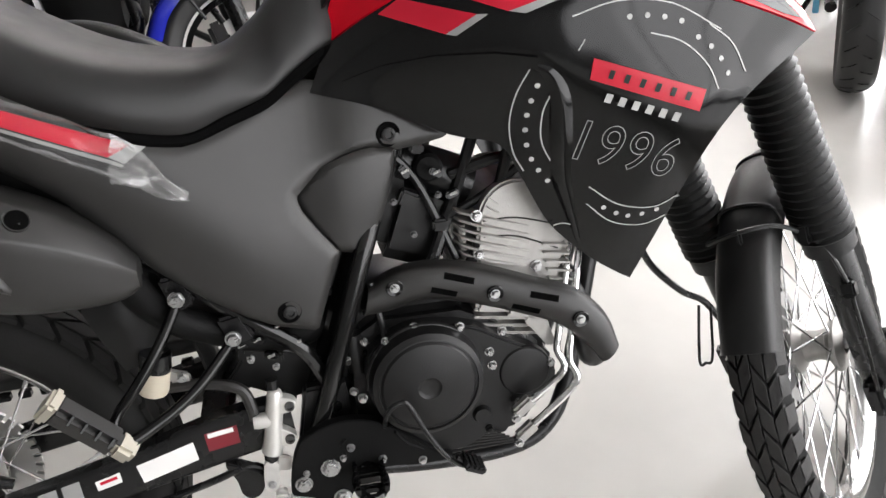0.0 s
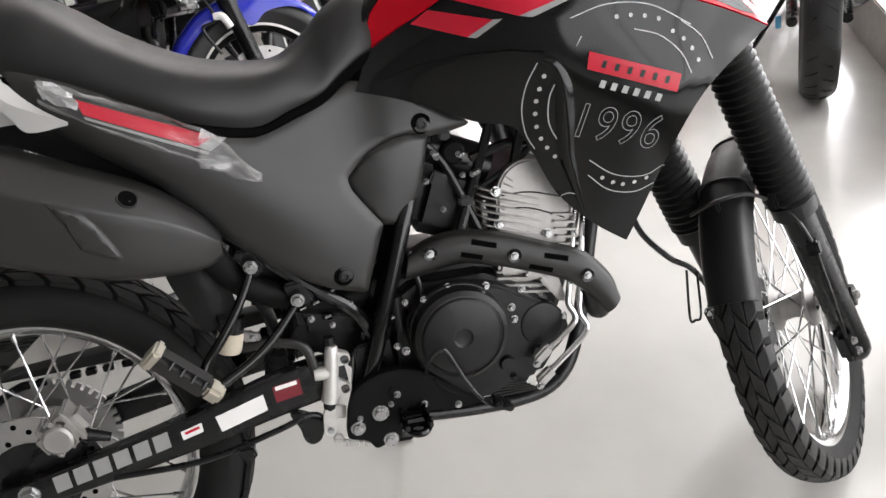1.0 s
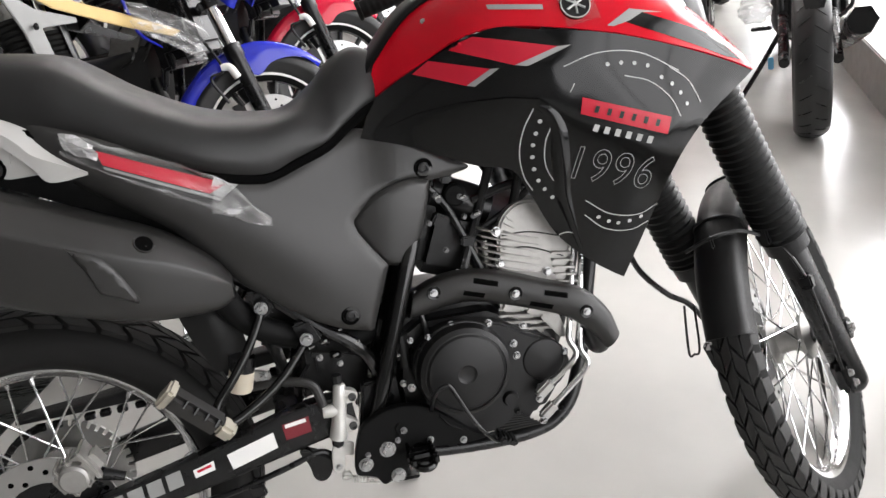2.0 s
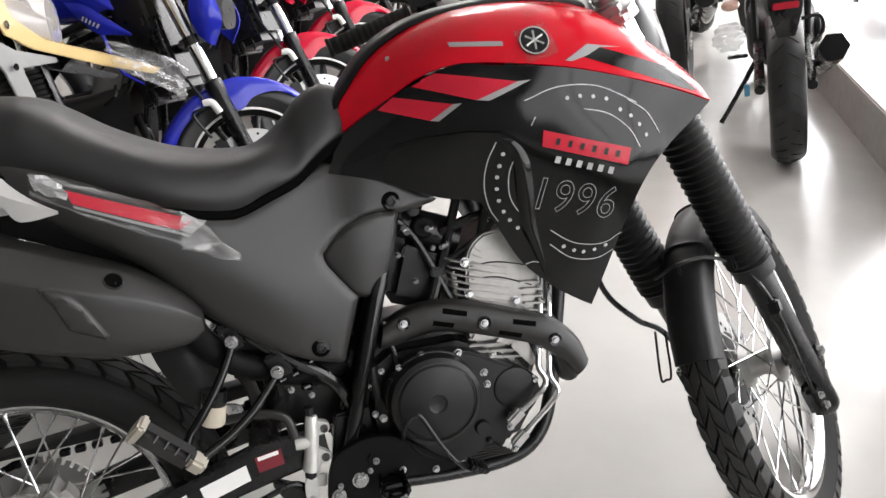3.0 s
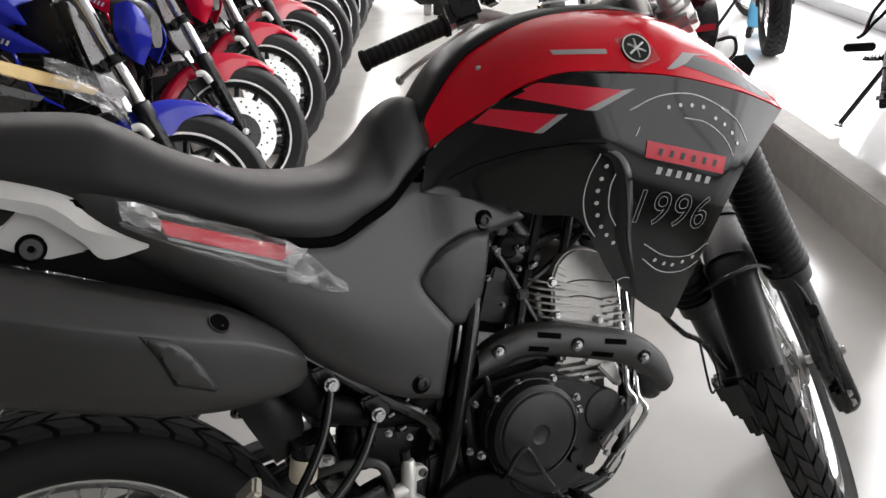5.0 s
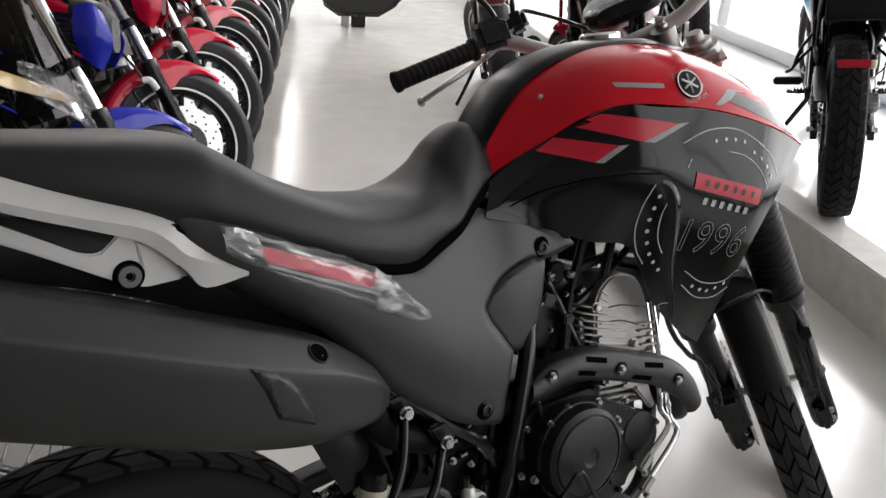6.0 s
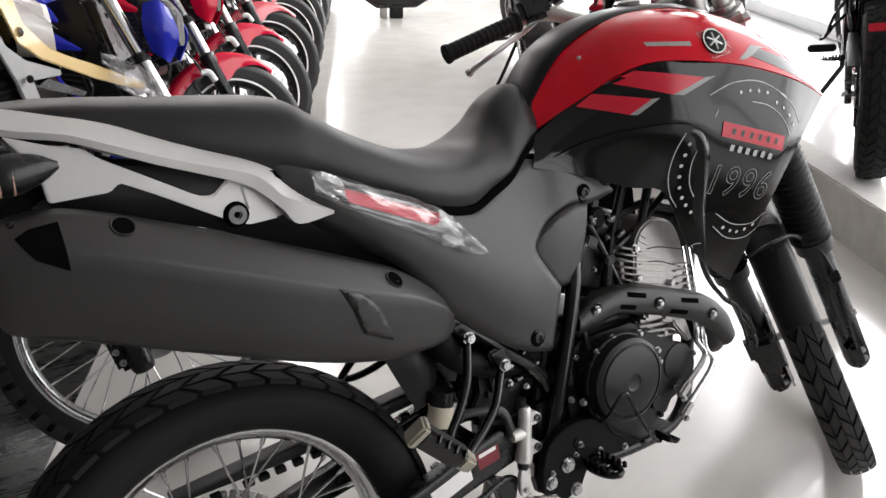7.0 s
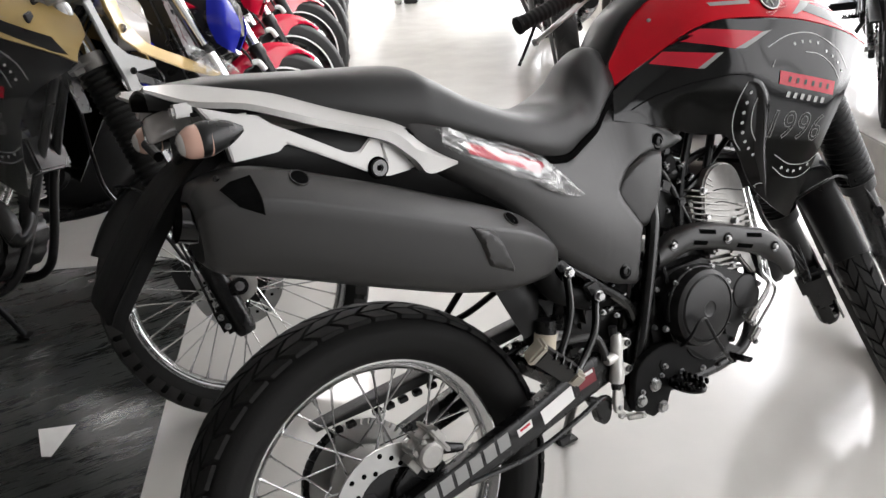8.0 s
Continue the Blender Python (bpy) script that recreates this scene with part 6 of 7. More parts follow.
        part("clip_pin", tube([(x - 0.004, -0.107 if z < 0.6 else -0.092, z), (x + 0.005, -0.107 if z < 0.6 else -0.092, z + 0.003)], 0.0022, 6, 0), BOLT, bike)


hero = thing("trail_motorcycle", "black and red trail motorcycle leaning on its side stand", "motorcycle", m=LEAN_M)
trail_bike(hero, 46.6)

# ---------------------------------------------------------------- the gold trail bike beside it
GOLD_M = pose(-1.083, 1.687, 0.0095, 0, 0, -39) @ pose(0, 0, 0, -12.4, 0, 0)
gold = thing("trail_motorcycle", "gold trail motorcycle with film still over its panels", "motorcycle", m=GOLD_M)
trail_bike(gold, 26, GOLD, nose=False)
wr = random.Random(5)
TURNED = GOLD_M.inverted() @ pose(-1.365, 0.741, 0.0095, -14, 0, 0)      # the cowl stands turned on its stays
NOSE = TURNED @ pose(1.30, 0.04, 0, 0, 0, 48.5)
for y in (0.0, 0.17):
    part("beak_side", plate([(-0.06, 1.13), (-0.005, 1.11), (0.025, 1.01), (0.10, 0.955), (0.28, 0.91), (0.455, 0.862), (0.43, 0.85), (0.25, 0.885), (0.06, 0.935), (-0.005, 0.97), (-0.035, 1.04)], y - 0.003, y + 0.003, 0.002, m=NOSE), GOLD if y < 0.1 else BLACKS, gold, "gold front beak panel" if y < 0.1 else "")
    part("cowl_stay", plate([(-0.10, 1.05), (-0.075, 1.06), (-0.03, 0.965), (0.02, 0.935), (0.13, 0.912), (0.13, 0.90), (0.03, 0.892), (0.05, 0.82), (0.0, 0.82), (-0.02, 0.885), (-0.055, 0.95)], y + 0.006 if y < 0.1 else y - 0.014, y + 0.014 if y < 0.1 else y - 0.006, 0.002, m=NOSE), STAYG if y < 0.1 else BLACKS, gold, "grey cowl stay" if y < 0.1 else "")
    part("stay_bolt", bolts([NOSE @ Vector((0.006, y - 0.004, 0.895))], 0.008, 0.004), BLACKS, gold)
    part("beak_bolt", bolts([NOSE @ Vector((0.005, y - 0.004, 0.992))], 0.010, 0.004), BOLT, gold)
rows = [[NOSE @ Vector((x, y, z + (0.006 if y > 0.01 else 0))) for y in (0.0, 0.018, 0.035)] for x, z in ((-0.005, 1.11), (0.025, 1.01), (0.10, 0.955), (0.28, 0.91), (0.455, 0.862))]
part("beak_top", surf(rows, 4, 3, 0.003), GOLD, gold)
part("headlamp", move(body([(1.30, 0.17, 1.02, 0.09, 0.07, 2.6), (1.38, 0.20, 1.0, 0.08, 0.06, 2.6)]), TURNED), LENSC, gold)
rows = [[NOSE @ Vector((x + wr.uniform(-0.01, 0.01), -0.012 + wr.uniform(-0.012, 0.006), z0 + (z1 - z0) * k / 6)) for k in range(7)]
        for x, z0, z1 in ((0.27, 0.945, 0.895), (0.31, 0.94, 0.87), (0.38, 0.92, 0.83), (0.48, 0.89, 0.79), (0.53, 0.86, 0.76))]
part("packing_film", surf(rows, 4, 3), FOLD, gold, "crumpled clear film", sharp=15)
rows = [[NOSE @ Vector((x + wr.uniform(-0.014, 0.014), -0.02 + 0.03 * k + wr.uniform(-0.02, 0.02), z0 + (z1 - z0) * k / 6 + wr.uniform(-0.012, 0.012))) for k in range(7)]
        for x, z0, z1 in ((-0.04, 1.13, 1.20), (0.0, 1.09, 1.19), (0.04, 1.04, 1.17), (0.08, 1.01, 1.13), (0.12, 1.0, 1.07))]
part("packing_film", surf(rows, 4, 3), BAG, gold, "loose crumpled film by the headlamp", sharp=15)
shroud_film = [[(0.80, -0.20, 0.98), (0.80, -0.21, 0.85), (0.80, -0.20, 0.70)], [(0.95, -0.23, 0.97), (0.93, -0.235, 0.82), (0.90, -0.20, 0.62)],
               [(1.10, -0.21, 0.93), (1.06, -0.22, 0.80), (0.98, -0.17, 0.58)], [(1.17, -0.18, 0.90), (1.11, -0.19, 0.79), (1.0, -0.14, 0.62)]]
shroud_film = [[Vector(p) + Vector((wr.uniform(-0.01, 0.01), wr.uniform(-0.012, 0.006), wr.uniform(-0.01, 0.01))) for p in crom(r, 3)] for r in shroud_film]
part("packing_film", surf(shroud_film, 4, 3), THINFILM, gold, "clear film over the shroud", sharp=20)


# ---------------------------------------------------------------- row of street bikes
def street_bike(bike, paint, turn=0.0):
    ax = Vector((1.33, 0, 0.30))
    rk = radians(25)
    piv = ax - 0.04 * Vector((math.cos(rk), 0, math.sin(rk)))
    S = Matrix.Translation(piv) @ Matrix.Rotation(radians(turn), 4, Vector((-math.sin(rk), 0, math.cos(rk)))) @ Matrix.Translation(-piv)

    def fk(d, y, f=0.0):
        return Vector((ax.x - math.sin(rk) * d + math.cos(rk) * f, y, ax.z + math.cos(rk) * d + math.sin(rk) * f))

    for name, c, m, R, w in (("front_wheel", ax, S, 0.298, 0.10), ("rear_wheel", Vector((0, 0, 0.31)), Matrix.Identity(4), 0.308, 0.135)):
        at = m @ Matrix.Translation(c)
        wheel = thing_part(name, bike)
        h, r0 = w / 2, 0.215
        prof = [tuple(p) for p in crom([(r0, -h * 0.6), (r0 + 0.03, -h * 0.9), (R - 0.035, -h), (R - 0.012, -h * 0.7), (R, 0), (R - 0.012, h * 0.7), (R - 0.035, h), (r0 + 0.03, h * 0.9), (r0, h * 0.6), (r0 + 0.01, 0)], 3, closed=True)]
        part("tyre", move(lathe(prof, 60), at), RUBGREY, wheel, "black road tyre")
        grooves = bmesh.new()
        for k in range(26):
            for sgn in (-1, 1):
                a0 = 2 * math.pi * (k + (0.5 if sgn > 0 else 0)) / 26
                P = []
                for q in range(5):
                    u = 0.12 + 0.18 * q
                    rr = R + 0.0006 - 0.012 * (u / 0.7) ** 2 if u < 0.7 else R - 0.0114 - 0.023 * (u - 0.7) / 0.3
                    a = a0 + 0.16 * u
                    P.append((rr * math.cos(a), sgn * h * u, rr * math.sin(a)))
                tube(P, 0.0022, 5, 0, grooves)
        tagged(part("tread_pattern", move(grooves, at), BLACKS, wheel), kind="stuff")
        rim = [(r0 + 0.012, -h * 0.62), (r0 + 0.014, -h * 0.52), (r0 - 0.008, -h * 0.4), (r0 - 0.008, h * 0.4), (r0 + 0.014, h * 0.52), (r0 + 0.012, h * 0.62), (r0 - 0.004, h * 0.62), (r0 - 0.022, h * 0.35), (r0 - 0.022, -h * 0.35), (r0 - 0.004, -h * 0.62)]
        part("rim", move(lathe(rim, 60), at), BLACKS, wheel, "black alloy rim")
        for sgn in (-1, 1):
            part("rim_stripe", move(lathe([(r0 + 0.004, sgn * h * 0.60), (r0 + 0.004, sgn * h * 0.72), (r0 - 0.004, sgn * h * 0.72), (r0 - 0.004, sgn * h * 0.60)], 60), at), WHITE, wheel)
        for k in range(10):
            a = 2 * math.pi * (k // 2) / 5 + (0.13 if k % 2 else -0.13)
            b = 2 * math.pi * (k // 2) / 5 + (0.23 if k % 2 else -0.23)
            own = tube([(0.03 * math.cos(a), 0, 0.03 * math.sin(a)), (0.205 * math.cos(b), 0, 0.205 * math.sin(b))], 0.011, 8, 0)
            part("wheel_spoke", move(own, at), BLACKS, wheel)
        part("hub", move(tube([(0, -0.06, 0), (0, 0.06, 0)], 0.034, 20, 0), at), BLACKS, wheel)
        brake_disc(wheel, at, 0.141 if name == "front_wheel" else 0.11, -0.072 if name == "front_wheel" else -0.075, 33, 0.5)
    for sgn in (-1, 1):
        y = 0.095 * sgn
        part("fork_slider", move(tube([fk(-0.02, y), fk(0.0, y), fk(0.275, y), fk(0.285, y), fk(0.325, y), fk(0.33, y)], [0.022, 0.027, 0.026, 0.031, 0.031, 0.024], 16, 0), S), BLACKS, bike)
        part("fork_tube", move(tube([fk(0.325, y), fk(0.76, y)], 0.0225, 14, 0), S), CHROME, bike, "chromed fork tube")
        part("axle_nut", move(bolts([fk(0, y + 0.03 * sgn)], 0.012, 0.01, (0, sgn, 0)), S), BOLT, bike)
        part("fork_clamp", move(tube([fk(0.455, y), fk(0.485, y)], 0.028, 14, 0), S), BLACKS, bike)
    part("clamp_bridge", move(box((0.05, 0.21, 0.03), Matrix.Translation(fk(0.47, 0, -0.02)) @ pose(0, 0, 0, 0, -25, 0), 0.008), S), BLACKS, bike)
    part("front_caliper", move(box((0.05, 0.05, 0.09), Matrix.Translation(fk(0.10, -0.085, -0.075)) @ pose(0, 0, 0, 0, -25, 0), 0.012), S), BLACKS, bike)
    own = tube([fk(0.22, -0.128, -0.03), fk(0.26, -0.13, -0.04), fk(0.27, -0.125, -0.065)], [0.013, 0.013, 0.011], 12, 4)
    part("hose_bracket", move(own, S), WHITE, bike, "pale hose bracket")
    part("brake_hose", move(tube([fk(0.16, -0.10, -0.09), fk(0.25, -0.12, -0.11), fk(0.27, -0.125, -0.06), fk(0.45, -0.12, -0.09), fk(0.62, -0.08, -0.06)], 0.005, 8), S), BLACKS, bike)
    # fender: a pointed nose over the wheel, a rounded tail behind the fork
    rows = []
    for a, R, w, drop in ((56, 0.312, 0.006, 0.002), (66, 0.316, 0.032, 0.008), (78, 0.319, 0.050, 0.03), (91, 0.320, 0.060, 0.06), (103, 0.320, 0.066, 0.10), (116, 0.318, 0.068, 0.05), (135, 0.318, 0.066, 0.035), (155, 0.318, 0.062, 0.03), (172, 0.318, 0.055, 0.03)):
        c, s = math.cos(radians(a)), math.sin(radians(a))
        rows.append([ax + Vector((c * r, y, s * r)) for y, r in ((-w, R - 0.012 - drop), (-w, R - 0.012), (-w * 0.6, R), (0, R + 0.006), (w * 0.6, R), (w, R - 0.012), (w, R - 0.012 - drop))])
    part("front_fender", move(surf(rows, 4, 3, 0.003), S), paint, bike, "glossy front mudguard")
    # headlamp, its blue or red side panels, tank and layered wings with a grille
    rows = [[(1.20, -0.085, 0.905), (1.195, -0.092, 0.83), (1.215, -0.085, 0.765)], [(1.245, -0.085, 0.915), (1.25, -0.098, 0.83), (1.25, -0.085, 0.74)], [(1.27, -0.06, 0.89), (1.297, -0.07, 0.81), (1.265, -0.07, 0.73)]]
    sides("headlamp_cowl", rows, 5, 5, 0.004, paint, bike, "glossy headlamp side panel")
    part("headlamp", body([(1.18, 0, 0.86, 0.07, 0.07, 3), (1.25, 0, 0.85, 0.07, 0.07, 3), (1.29, 0, 0.83, 0.05, 0.05, 3)]), BLACKS, bike)
    part("tank", body([(0.52, 0, 0.86, 0.06, 0.06, 2.6), (0.62, 0, 0.90, 0.12, 0.10, 2.6), (0.78, 0, 0.93, 0.15, 0.12, 2.6), (0.88, 0, 0.92, 0.13, 0.10, 2.6), (0.94, 0, 0.90, 0.07, 0.06, 2.4)]), paint, bike)
    rows = [[(0.76, -0.14, 0.97), (0.79, -0.165, 0.92), (0.81, -0.17, 0.89)], [(0.89, -0.165, 0.945), (0.90, -0.185, 0.90), (0.905, -0.185, 0.872)], [(0.955, -0.175, 0.90), (0.958, -0.187, 0.87), (0.955, -0.185, 0.855)], [(0.985, -0.183, 0.857), (0.985, -0.184, 0.853), (0.983, -0.184, 0.849)]]
    sides("tank_wing", rows, 5, 5, 0.004, paint, bike, "glossy pointed tank wing")
    rows = [[(0.80, -0.165, 0.876), (0.83, -0.18, 0.85), (0.857, -0.185, 0.825)], [(0.885, -0.188, 0.868), (0.90, -0.199, 0.83), (0.925, -0.193, 0.778)], [(0.96, -0.193, 0.828), (0.97, -0.199, 0.80), (0.975, -0.192, 0.775)], [(1.042, -0.19, 0.777), (1.043, -0.191, 0.774), (1.04, -0.19, 0.770)]]
    low_wing = sides("tank_wing", rows, 5, 5, 0.004, paint, bike, "glossy lower tank wing")
    part("lettering", letters(tree_of(low_wing), 0.868, 0.821, 0.935, 0.792, 0.016, 5, 0.5, 0.0015, 0.3), WHITE, bike)
    for sgn in (-1, 1):
        part("grille", plate([(0.935, 0.775), (1.012, 0.768), (1.056, 0.622), (0.997, 0.652), (0.965, 0.70)], 0.165 * sgn, 0.178 * sgn, 0.003), BLACKS, bike, "black radiator grille")
        for k in range(7):
            part("grille_slat", tube([(0.948 + 0.009 * k, 0.179 * sgn, 0.757 - 0.017 * k), (1.008 + 0.006 * k, 0.179 * sgn, 0.752 - 0.018 * k)], 0.0025, 6, 0), PLAST, bike)
        part("grille_edge", tube([(0.93, 0.18 * sgn, 0.785), (0.945, 0.182 * sgn, 0.75), (0.965, 0.182 * sgn, 0.695), (0.995, 0.182 * sgn, 0.652), (1.06, 0.18 * sgn, 0.617)], [0.006, 0.006, 0.006, 0.006, 0.003], 8), paint, bike)
    # box added to darken the view between the forks
    part("dark_filler_box", box((0.16, 0.25, 0.36), pose(1.03, 0, 0.75, 0, -18, 0), 0.03), BLACKS, bike)
    part("seat", body([(-0.25, 0, 0.96, 0.08, 0.03, 3), (-0.05, 0, 0.93, 0.12, 0.05, 3), (0.12, 0, 0.86, 0.13, 0.05, 3), (0.30, 0, 0.80, 0.14, 0.05, 3), (0.48, 0, 0.83, 0.10, 0.05, 3), (0.56, 0, 0.86, 0.07, 0.04, 3)]), VINYL, bike)
    part("tail_panel", body([(-0.34, 0, 0.92, 0.04, 0.03, 2.6), (-0.1, 0, 0.86, 0.12, 0.06, 2.6), (0.20, 0, 0.78, 0.13, 0.06, 2.6), (0.42, 0, 0.72, 0.12, 0.08, 2.6)]), paint, bike)
    part("engine", body([(0.46, 0, 0.40, 0.08, 0.10, 3.5), (0.60, 0, 0.40, 0.15, 0.14, 3.5), (0.80, 0, 0.42, 0.14, 0.16, 3.5), (0.94, 0, 0.50, 0.08, 0.14, 3)]), ENGBLK, bike)
    part("engine_cover", disc(0.07, 0.04, 36, pose(0.64, -0.155, 0.40), bevel=0.01), ENGBLK, bike)
    part("cylinder", box((0.12, 0.16, 0.18), pose(0.86, 0, 0.60, 0, 20, 0), 0.015), CAST, bike)
    for sgn in (-1, 1):
        part("frame_tube", tube([(1.06, 0.03 * sgn, 0.92), (0.80, 0.10 * sgn, 0.80), (0.50, 0.11 * sgn, 0.66), (0.46, 0.11 * sgn, 0.40)], 0.016, 10), BLACKS, bike)
        part("down_tube", tube([(1.07, 0.02 * sgn, 0.88), (1.0, 0.04 * sgn, 0.60), (0.92, 0.08 * sgn, 0.30), (0.60, 0.09 * sgn, 0.27)], 0.013, 10), BLACKS, bike)
        part("swingarm", tube([(0.0, 0.10 * sgn, 0.31), (0.46, 0.10 * sgn, 0.40)], 0.022, 10, 0), BLACKS, bike)
        part("grip", move(tube([(0.93, 0.37 * sgn, 1.03), (0.97, 0.25 * sgn, 1.05)], 0.017, 12, 0), S), RUBBER, bike)
        part("foot_peg", box((0.03, 0.09, 0.015), pose(0.42, 0.19 * sgn, 0.36), 0.004), BLACKS, bike)
    part("handlebar", move(tube([(0.97, 0.26, 1.05), (1.0, 0.16, 1.07), (1.02, 0.05, 1.05), (1.02, -0.05, 1.05), (1.0, -0.16, 1.07), (0.97, -0.26, 1.05)], 0.011, 10), S), BLACKS, bike)
    part("radiator", box((0.04, 0.24, 0.22), pose(1.0, 0, 0.64, 0, -18, 0), 0.01), BLACKS, bike)
    part("exhaust", tube([(0.95, -0.05, 0.5), (0.98, -0.09, 0.35), (0.7, -0.12, 0.25), (0.35, -0.14, 0.28), (0.05, -0.17, 0.42), (-0.12, -0.17, 0.48)], [0.02, 0.02, 0.02, 0.025, 0.055, 0.05], 14), BLACKS, bike)
    part("side_stand", tube([(0.45, 0.11, 0.33), (0.42, 0.20, 0.18), (0.40, 0.28, 0.056)], 0.011, 10), BLACKS, bike)
    hs = random.Random(8)
    for k in range(10):
        a = Vector((hs.uniform(0.9, 1.08), hs.uniform(-0.14, -0.05), hs.uniform(0.6, 0.95)))
        b = a + Vector((hs.uniform(-0.1, 0.1), hs.uniform(-0.02, 0.02), hs.uniform(-0.2, -0.05)))
        own = tube([a, a.lerp(b, 0.5) + Vector((0.03, -0.02, 0)), b], hs.choice((0.004, 0.006)), 6, 4)
        part("wiring", own, BLACKS, bike)


ROW = "row of parked street motorcycles"
HEAD = -25.8        # the row faces the platform
row = [(-0.771, 2.158, BLUE, 34, "blue"), (-0.453, 2.784, REDB, 33, "red")]
bikes = {}
for x, y, paint, turn, word in row:
    b = thing("street_motorcycle", f"glossy {word} street motorcycle parked on its side stand", "motorcycle", ROW, pose(x, y, 0.0, 0, 0, HEAD) @ pose(0, 0, 0, -10.2, 0, 0))
    street_bike(b, paint, turn)
    bikes[word] = b
faded = thing("street_motorcycle", "paler red street motorcycle parked on its side stand", "motorcycle", ROW, pose(0.153, 4.032, 0.0, 0, 0, HEAD) @ pose(0, 0, 0, -10.2, 0, 0))
street_bike(faded, PINK, 28)
copy_thing(bikes["red"], pose(-0.154, 3.408, 0.0, 0, 0, HEAD) @ pose(0, 0, 0, -10.0, 0, 0))
for k in range(6):
    copy_thing(faded if k % 2 == 0 else bikes["red"], pose(0.46 + 0.307 * k, 4.657 + 0.625 * k, 0.0, 0, 0, HEAD) @ pose(0, 0, 0, -10.2, 0, 0))

# bikes seen from behind along the platform
rear_a = copy_thing(bikes["red"], pose(2.655, 1.657, 0.0, -9, 0, 56))
part("tail_reflector", box((0.008, 0.088, 0.024), pose(-0.385, 0, 0.715), 0.003), REDSTK, rear_a, "red tail reflector")
own = surf([[(-0.20, -0.07, 0.80), (-0.20, 0, 0.82), (-0.20, 0.07, 0.80)], [(-0.33, -0.06, 0.78), (-0.34, 0, 0.79), (-0.33, 0.06, 0.78)], [(-0.38, -0.055, 0.70), (-0.385, 0, 0.70), (-0.38, 0.055, 0.70)],
            [(-0.36, -0.03, 0.60), (-0.365, 0, 0.60), (-0.36, 0.03, 0.60)]], 4, 4, 0.01)
part("plate_holder", own, BLACKS, rear_a, "black tail and plate holder")
part("plate_stay", tube([(-0.37, -0.05, 0.66), (-0.36, -0.11, 0.66), (-0.34, -0.12, 0.60), (-0.35, -0.08, 0.56)], 0.007, 8), BLACKS, rear_a)
part("indicator", body([(-0.29, 0.187, 0.72, 0.012, 0.008, 2.2), (-0.27, 0.187, 0.72, 0.032, 0.020, 2.2), (-0.24, 0.185, 0.72, 0.028, 0.018, 2.2), (-0.22, 0.18, 0.72, 0.008, 0.008, 2.2)]), LENSO, rear_a, "pale orange turn indicator")
bag = bmesh.new()
bmesh.ops.create_icosphere(bag, subdivisions=4, radius=1)
bagr = random.Random(21)
lump = [Vector((bagr.uniform(-1, 1), bagr.uniform(-1, 1), bagr.uniform(-1, 1))).normalized() for _ in range(26)]
for v in bag.verts:
    k = 1 + 0.22 * max(v.co.dot(q) ** 9 for q in lump) - 0.12 * abs(math.sin(7 * v.co.z + 3 * v.co.x))
    v.co = Vector((-0.25 + 0.04 * v.co.x * k, 0.20 + 0.055 * v.co.y * k, 0.60 + 0.055 * v.co.z * k))
part("film_bag", bag, BAG, rear_a, "cloudy film bag round an indicator", 20)
part("blue_tag", box((0.012, 0.022, 0.05), pose(0.0, 0.15, 0.315), 0.003), BLUEPL, rear_a, "light blue plastic tag")
part("silencer_end", lathe([(0.0001, -0.02), (0.022, -0.02), (0.026, -0.012), (0.046, -0.014), (0.054, 0.0), (0.056, 0.03), (0.0001, 0.03)], 6, m=pose(-0.13, -0.17, 0.485, 0, 0, 90) @ pose(0, 0, 0, 15, 0, 0), closed=False), BLACKS, rear_a)
rear_d = copy_thing(faded, pose(2.80, 2.80, 0.0, -9, 0, 56))
rear_b = thing("trail_motorcycle", "dark trail motorcycle on its side stand on the platform", "motorcycle", m=pose(2.817, 0.781, 0.206, -8, 0, 34))
trail_bike(rear_b, 20, RED)
part("tail_reflector", box((0.012, 0.10, 0.026), pose(-0.30, 0, 0.612, 0, 20, 0), 0.003), REDSTK, rear_b, "red reflector band")
part("passenger_peg", box((0.035, 0.11, 0.03), pose(0.30, 0.20, 0.447), 0.006), RUBBER, rear_b, "black rubber passenger peg")
rear_c = copy_thing(rear_b, pose(4.11, 2.63, 0.206, -6, 0, 50))
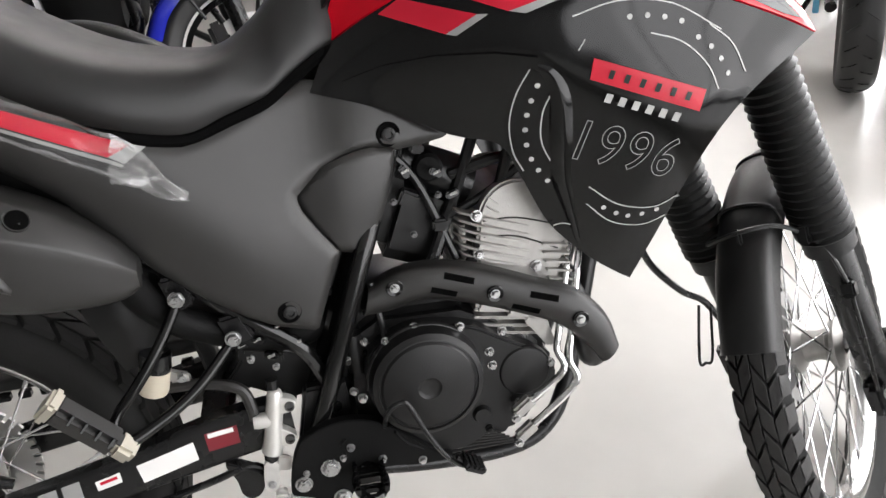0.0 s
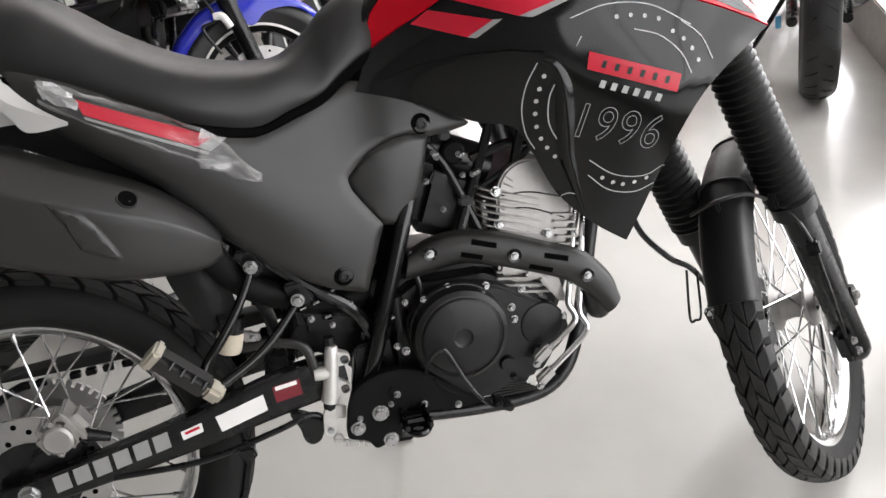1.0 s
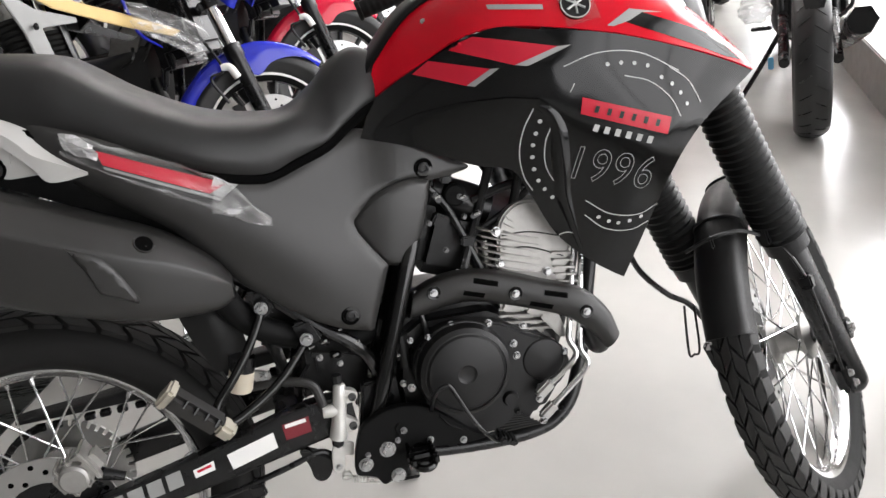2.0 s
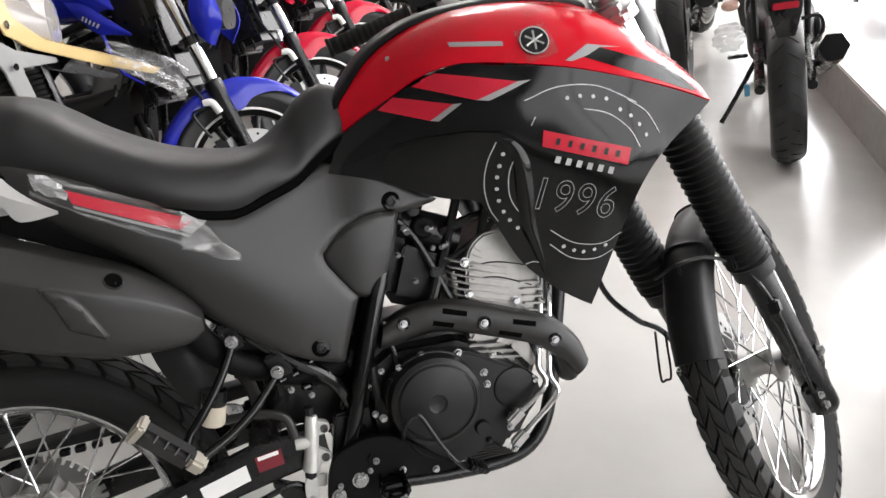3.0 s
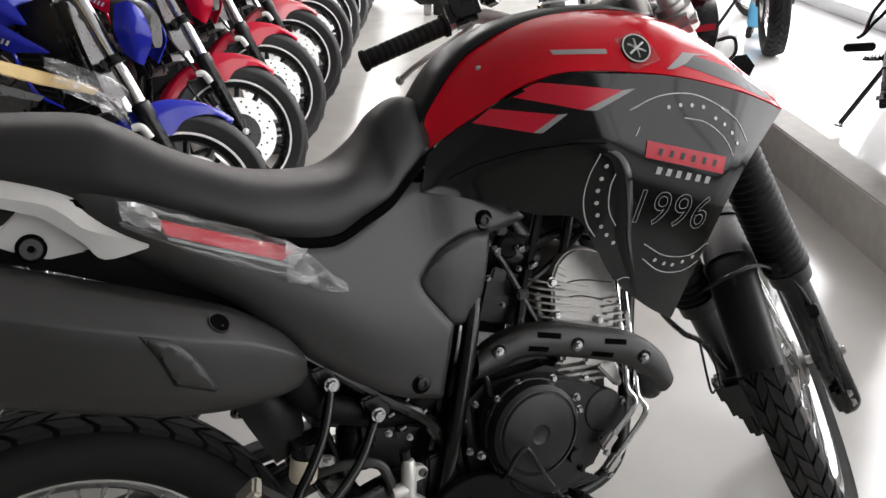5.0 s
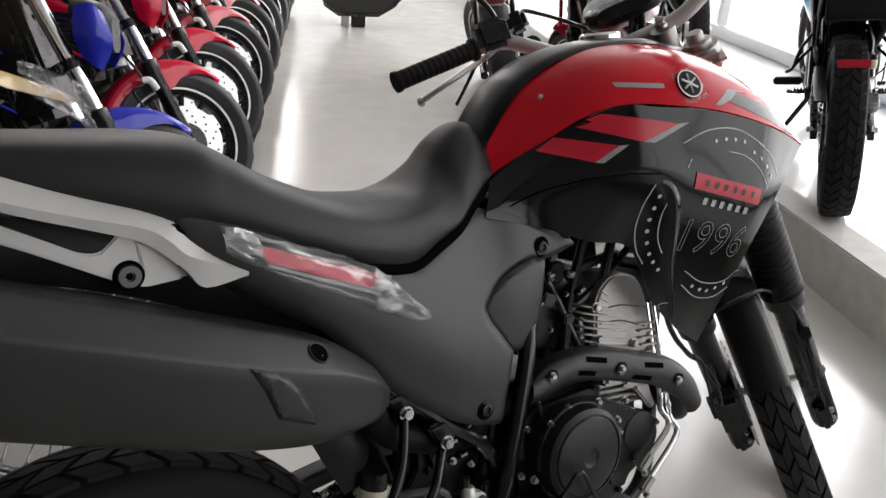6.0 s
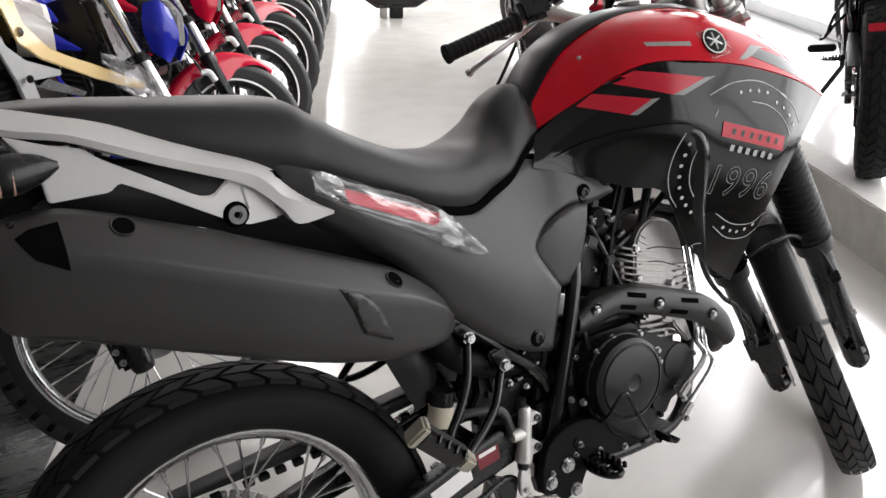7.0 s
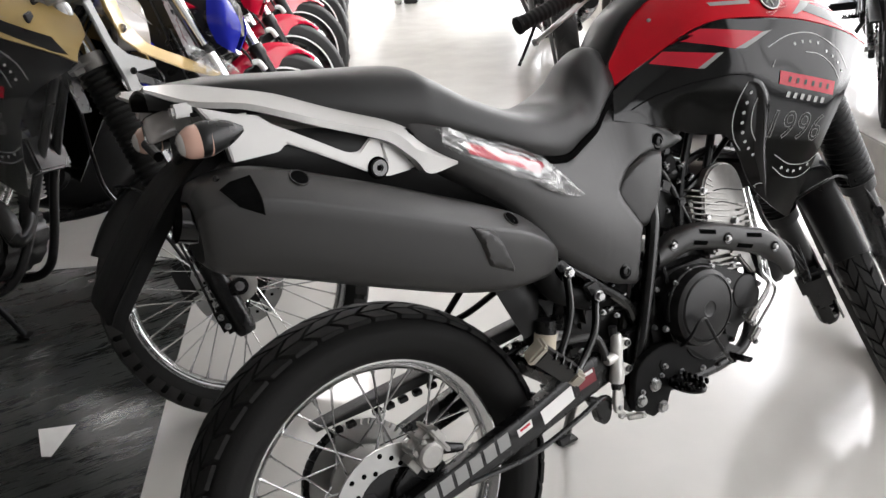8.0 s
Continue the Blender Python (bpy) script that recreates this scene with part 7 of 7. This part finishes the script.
crate = thing("crate", "light blue plastic crate on black feet on the platform", "crate", m=pose(4.50, 3.10, 0.2, 0, 0, 40))
part("shell", box((0.22, 0.17, 0.24), pose(0, 0, 0.19), 0.012), BLUEPL, crate)
for sx in (-1, 1):
    for sy in (-1, 1):
        part("foot", box((0.05, 0.04, 0.075), pose(0.085 * sx, 0.065 * sy, 0.0375), 0.006), BLACKS, crate)
# far dark object of unknown kind, given as a simple moulded form
form_ob = thing("dark_moulded_form", "dark grey moulded form of unknown kind on a small black foot", "bin", m=pose(3.62, 6.12, 0.0, 0, 0, -28))
hull = [(-0.34, 0.30), (-0.31, 0.20), (-0.19, 0.12), (0.17, 0.125), (0.31, 0.21), (0.40, 0.32), (0.42, 0.62), (-0.38, 0.62)]
part("body", plate(hull, -0.16, 0.16, 0.02), PLAST, form_ob)
part("edge", tube([(x, -0.165, z) for x, z in hull[:6]], 0.014, 8, 0), BLACKS, form_ob)
part("foot", box((0.13, 0.2, 0.125), pose(-0.01, 0, 0.0625), 0.01), BLACKS, form_ob)
part("foot", box((0.07, 0.2, 0.125), pose(-0.13, 0, 0.0625), 0.01), STEEL, form_ob)
# black mat under the neighbour's wheels
mat = bmesh.new()
edge = [(0.20, 1.77), (-0.31, 0.62), (-0.47, 0.26), (-4.2, 2.0), (-3.5, 3.5)]
f = mat.faces.new([mat.verts.new((x, y, 0.004)) for x, y in edge])
r = bmesh.ops.extrude_face_region(mat, geom=[f])
for v in r["geom"]:
    if isinstance(v, bmesh.types.BMVert):
        v.co.z = -0.02
tagged(part("floor_mat", mat, material("black_rubber_mat", (0.028, 0.030, 0.028), 0.30, var=0.85, scale=16, bump=0.5, bscale=90, rvar=0.5, stretch=(1.2, 9, 1))), "black scuffed rubber mat lying on the floor", "mat")
# thin pale plate added in place of a triangular gap showing the floor
scrap = part("mat_gap_triangle", plate([(-0.47, 1.02), (-0.385, 0.985), (-0.46, 0.885), (-0.48, 0.90)], -0.0005, 0.0005, 0.0, m=Matrix(((1, 0, 0, 0), (0, 0, 1, 0), (0, 1, 0, 0.0055), (0, 0, 0, 1)))), WHITE)
tagged(scrap, "pale triangle in place of a gap in the black mat", "paper scrap")
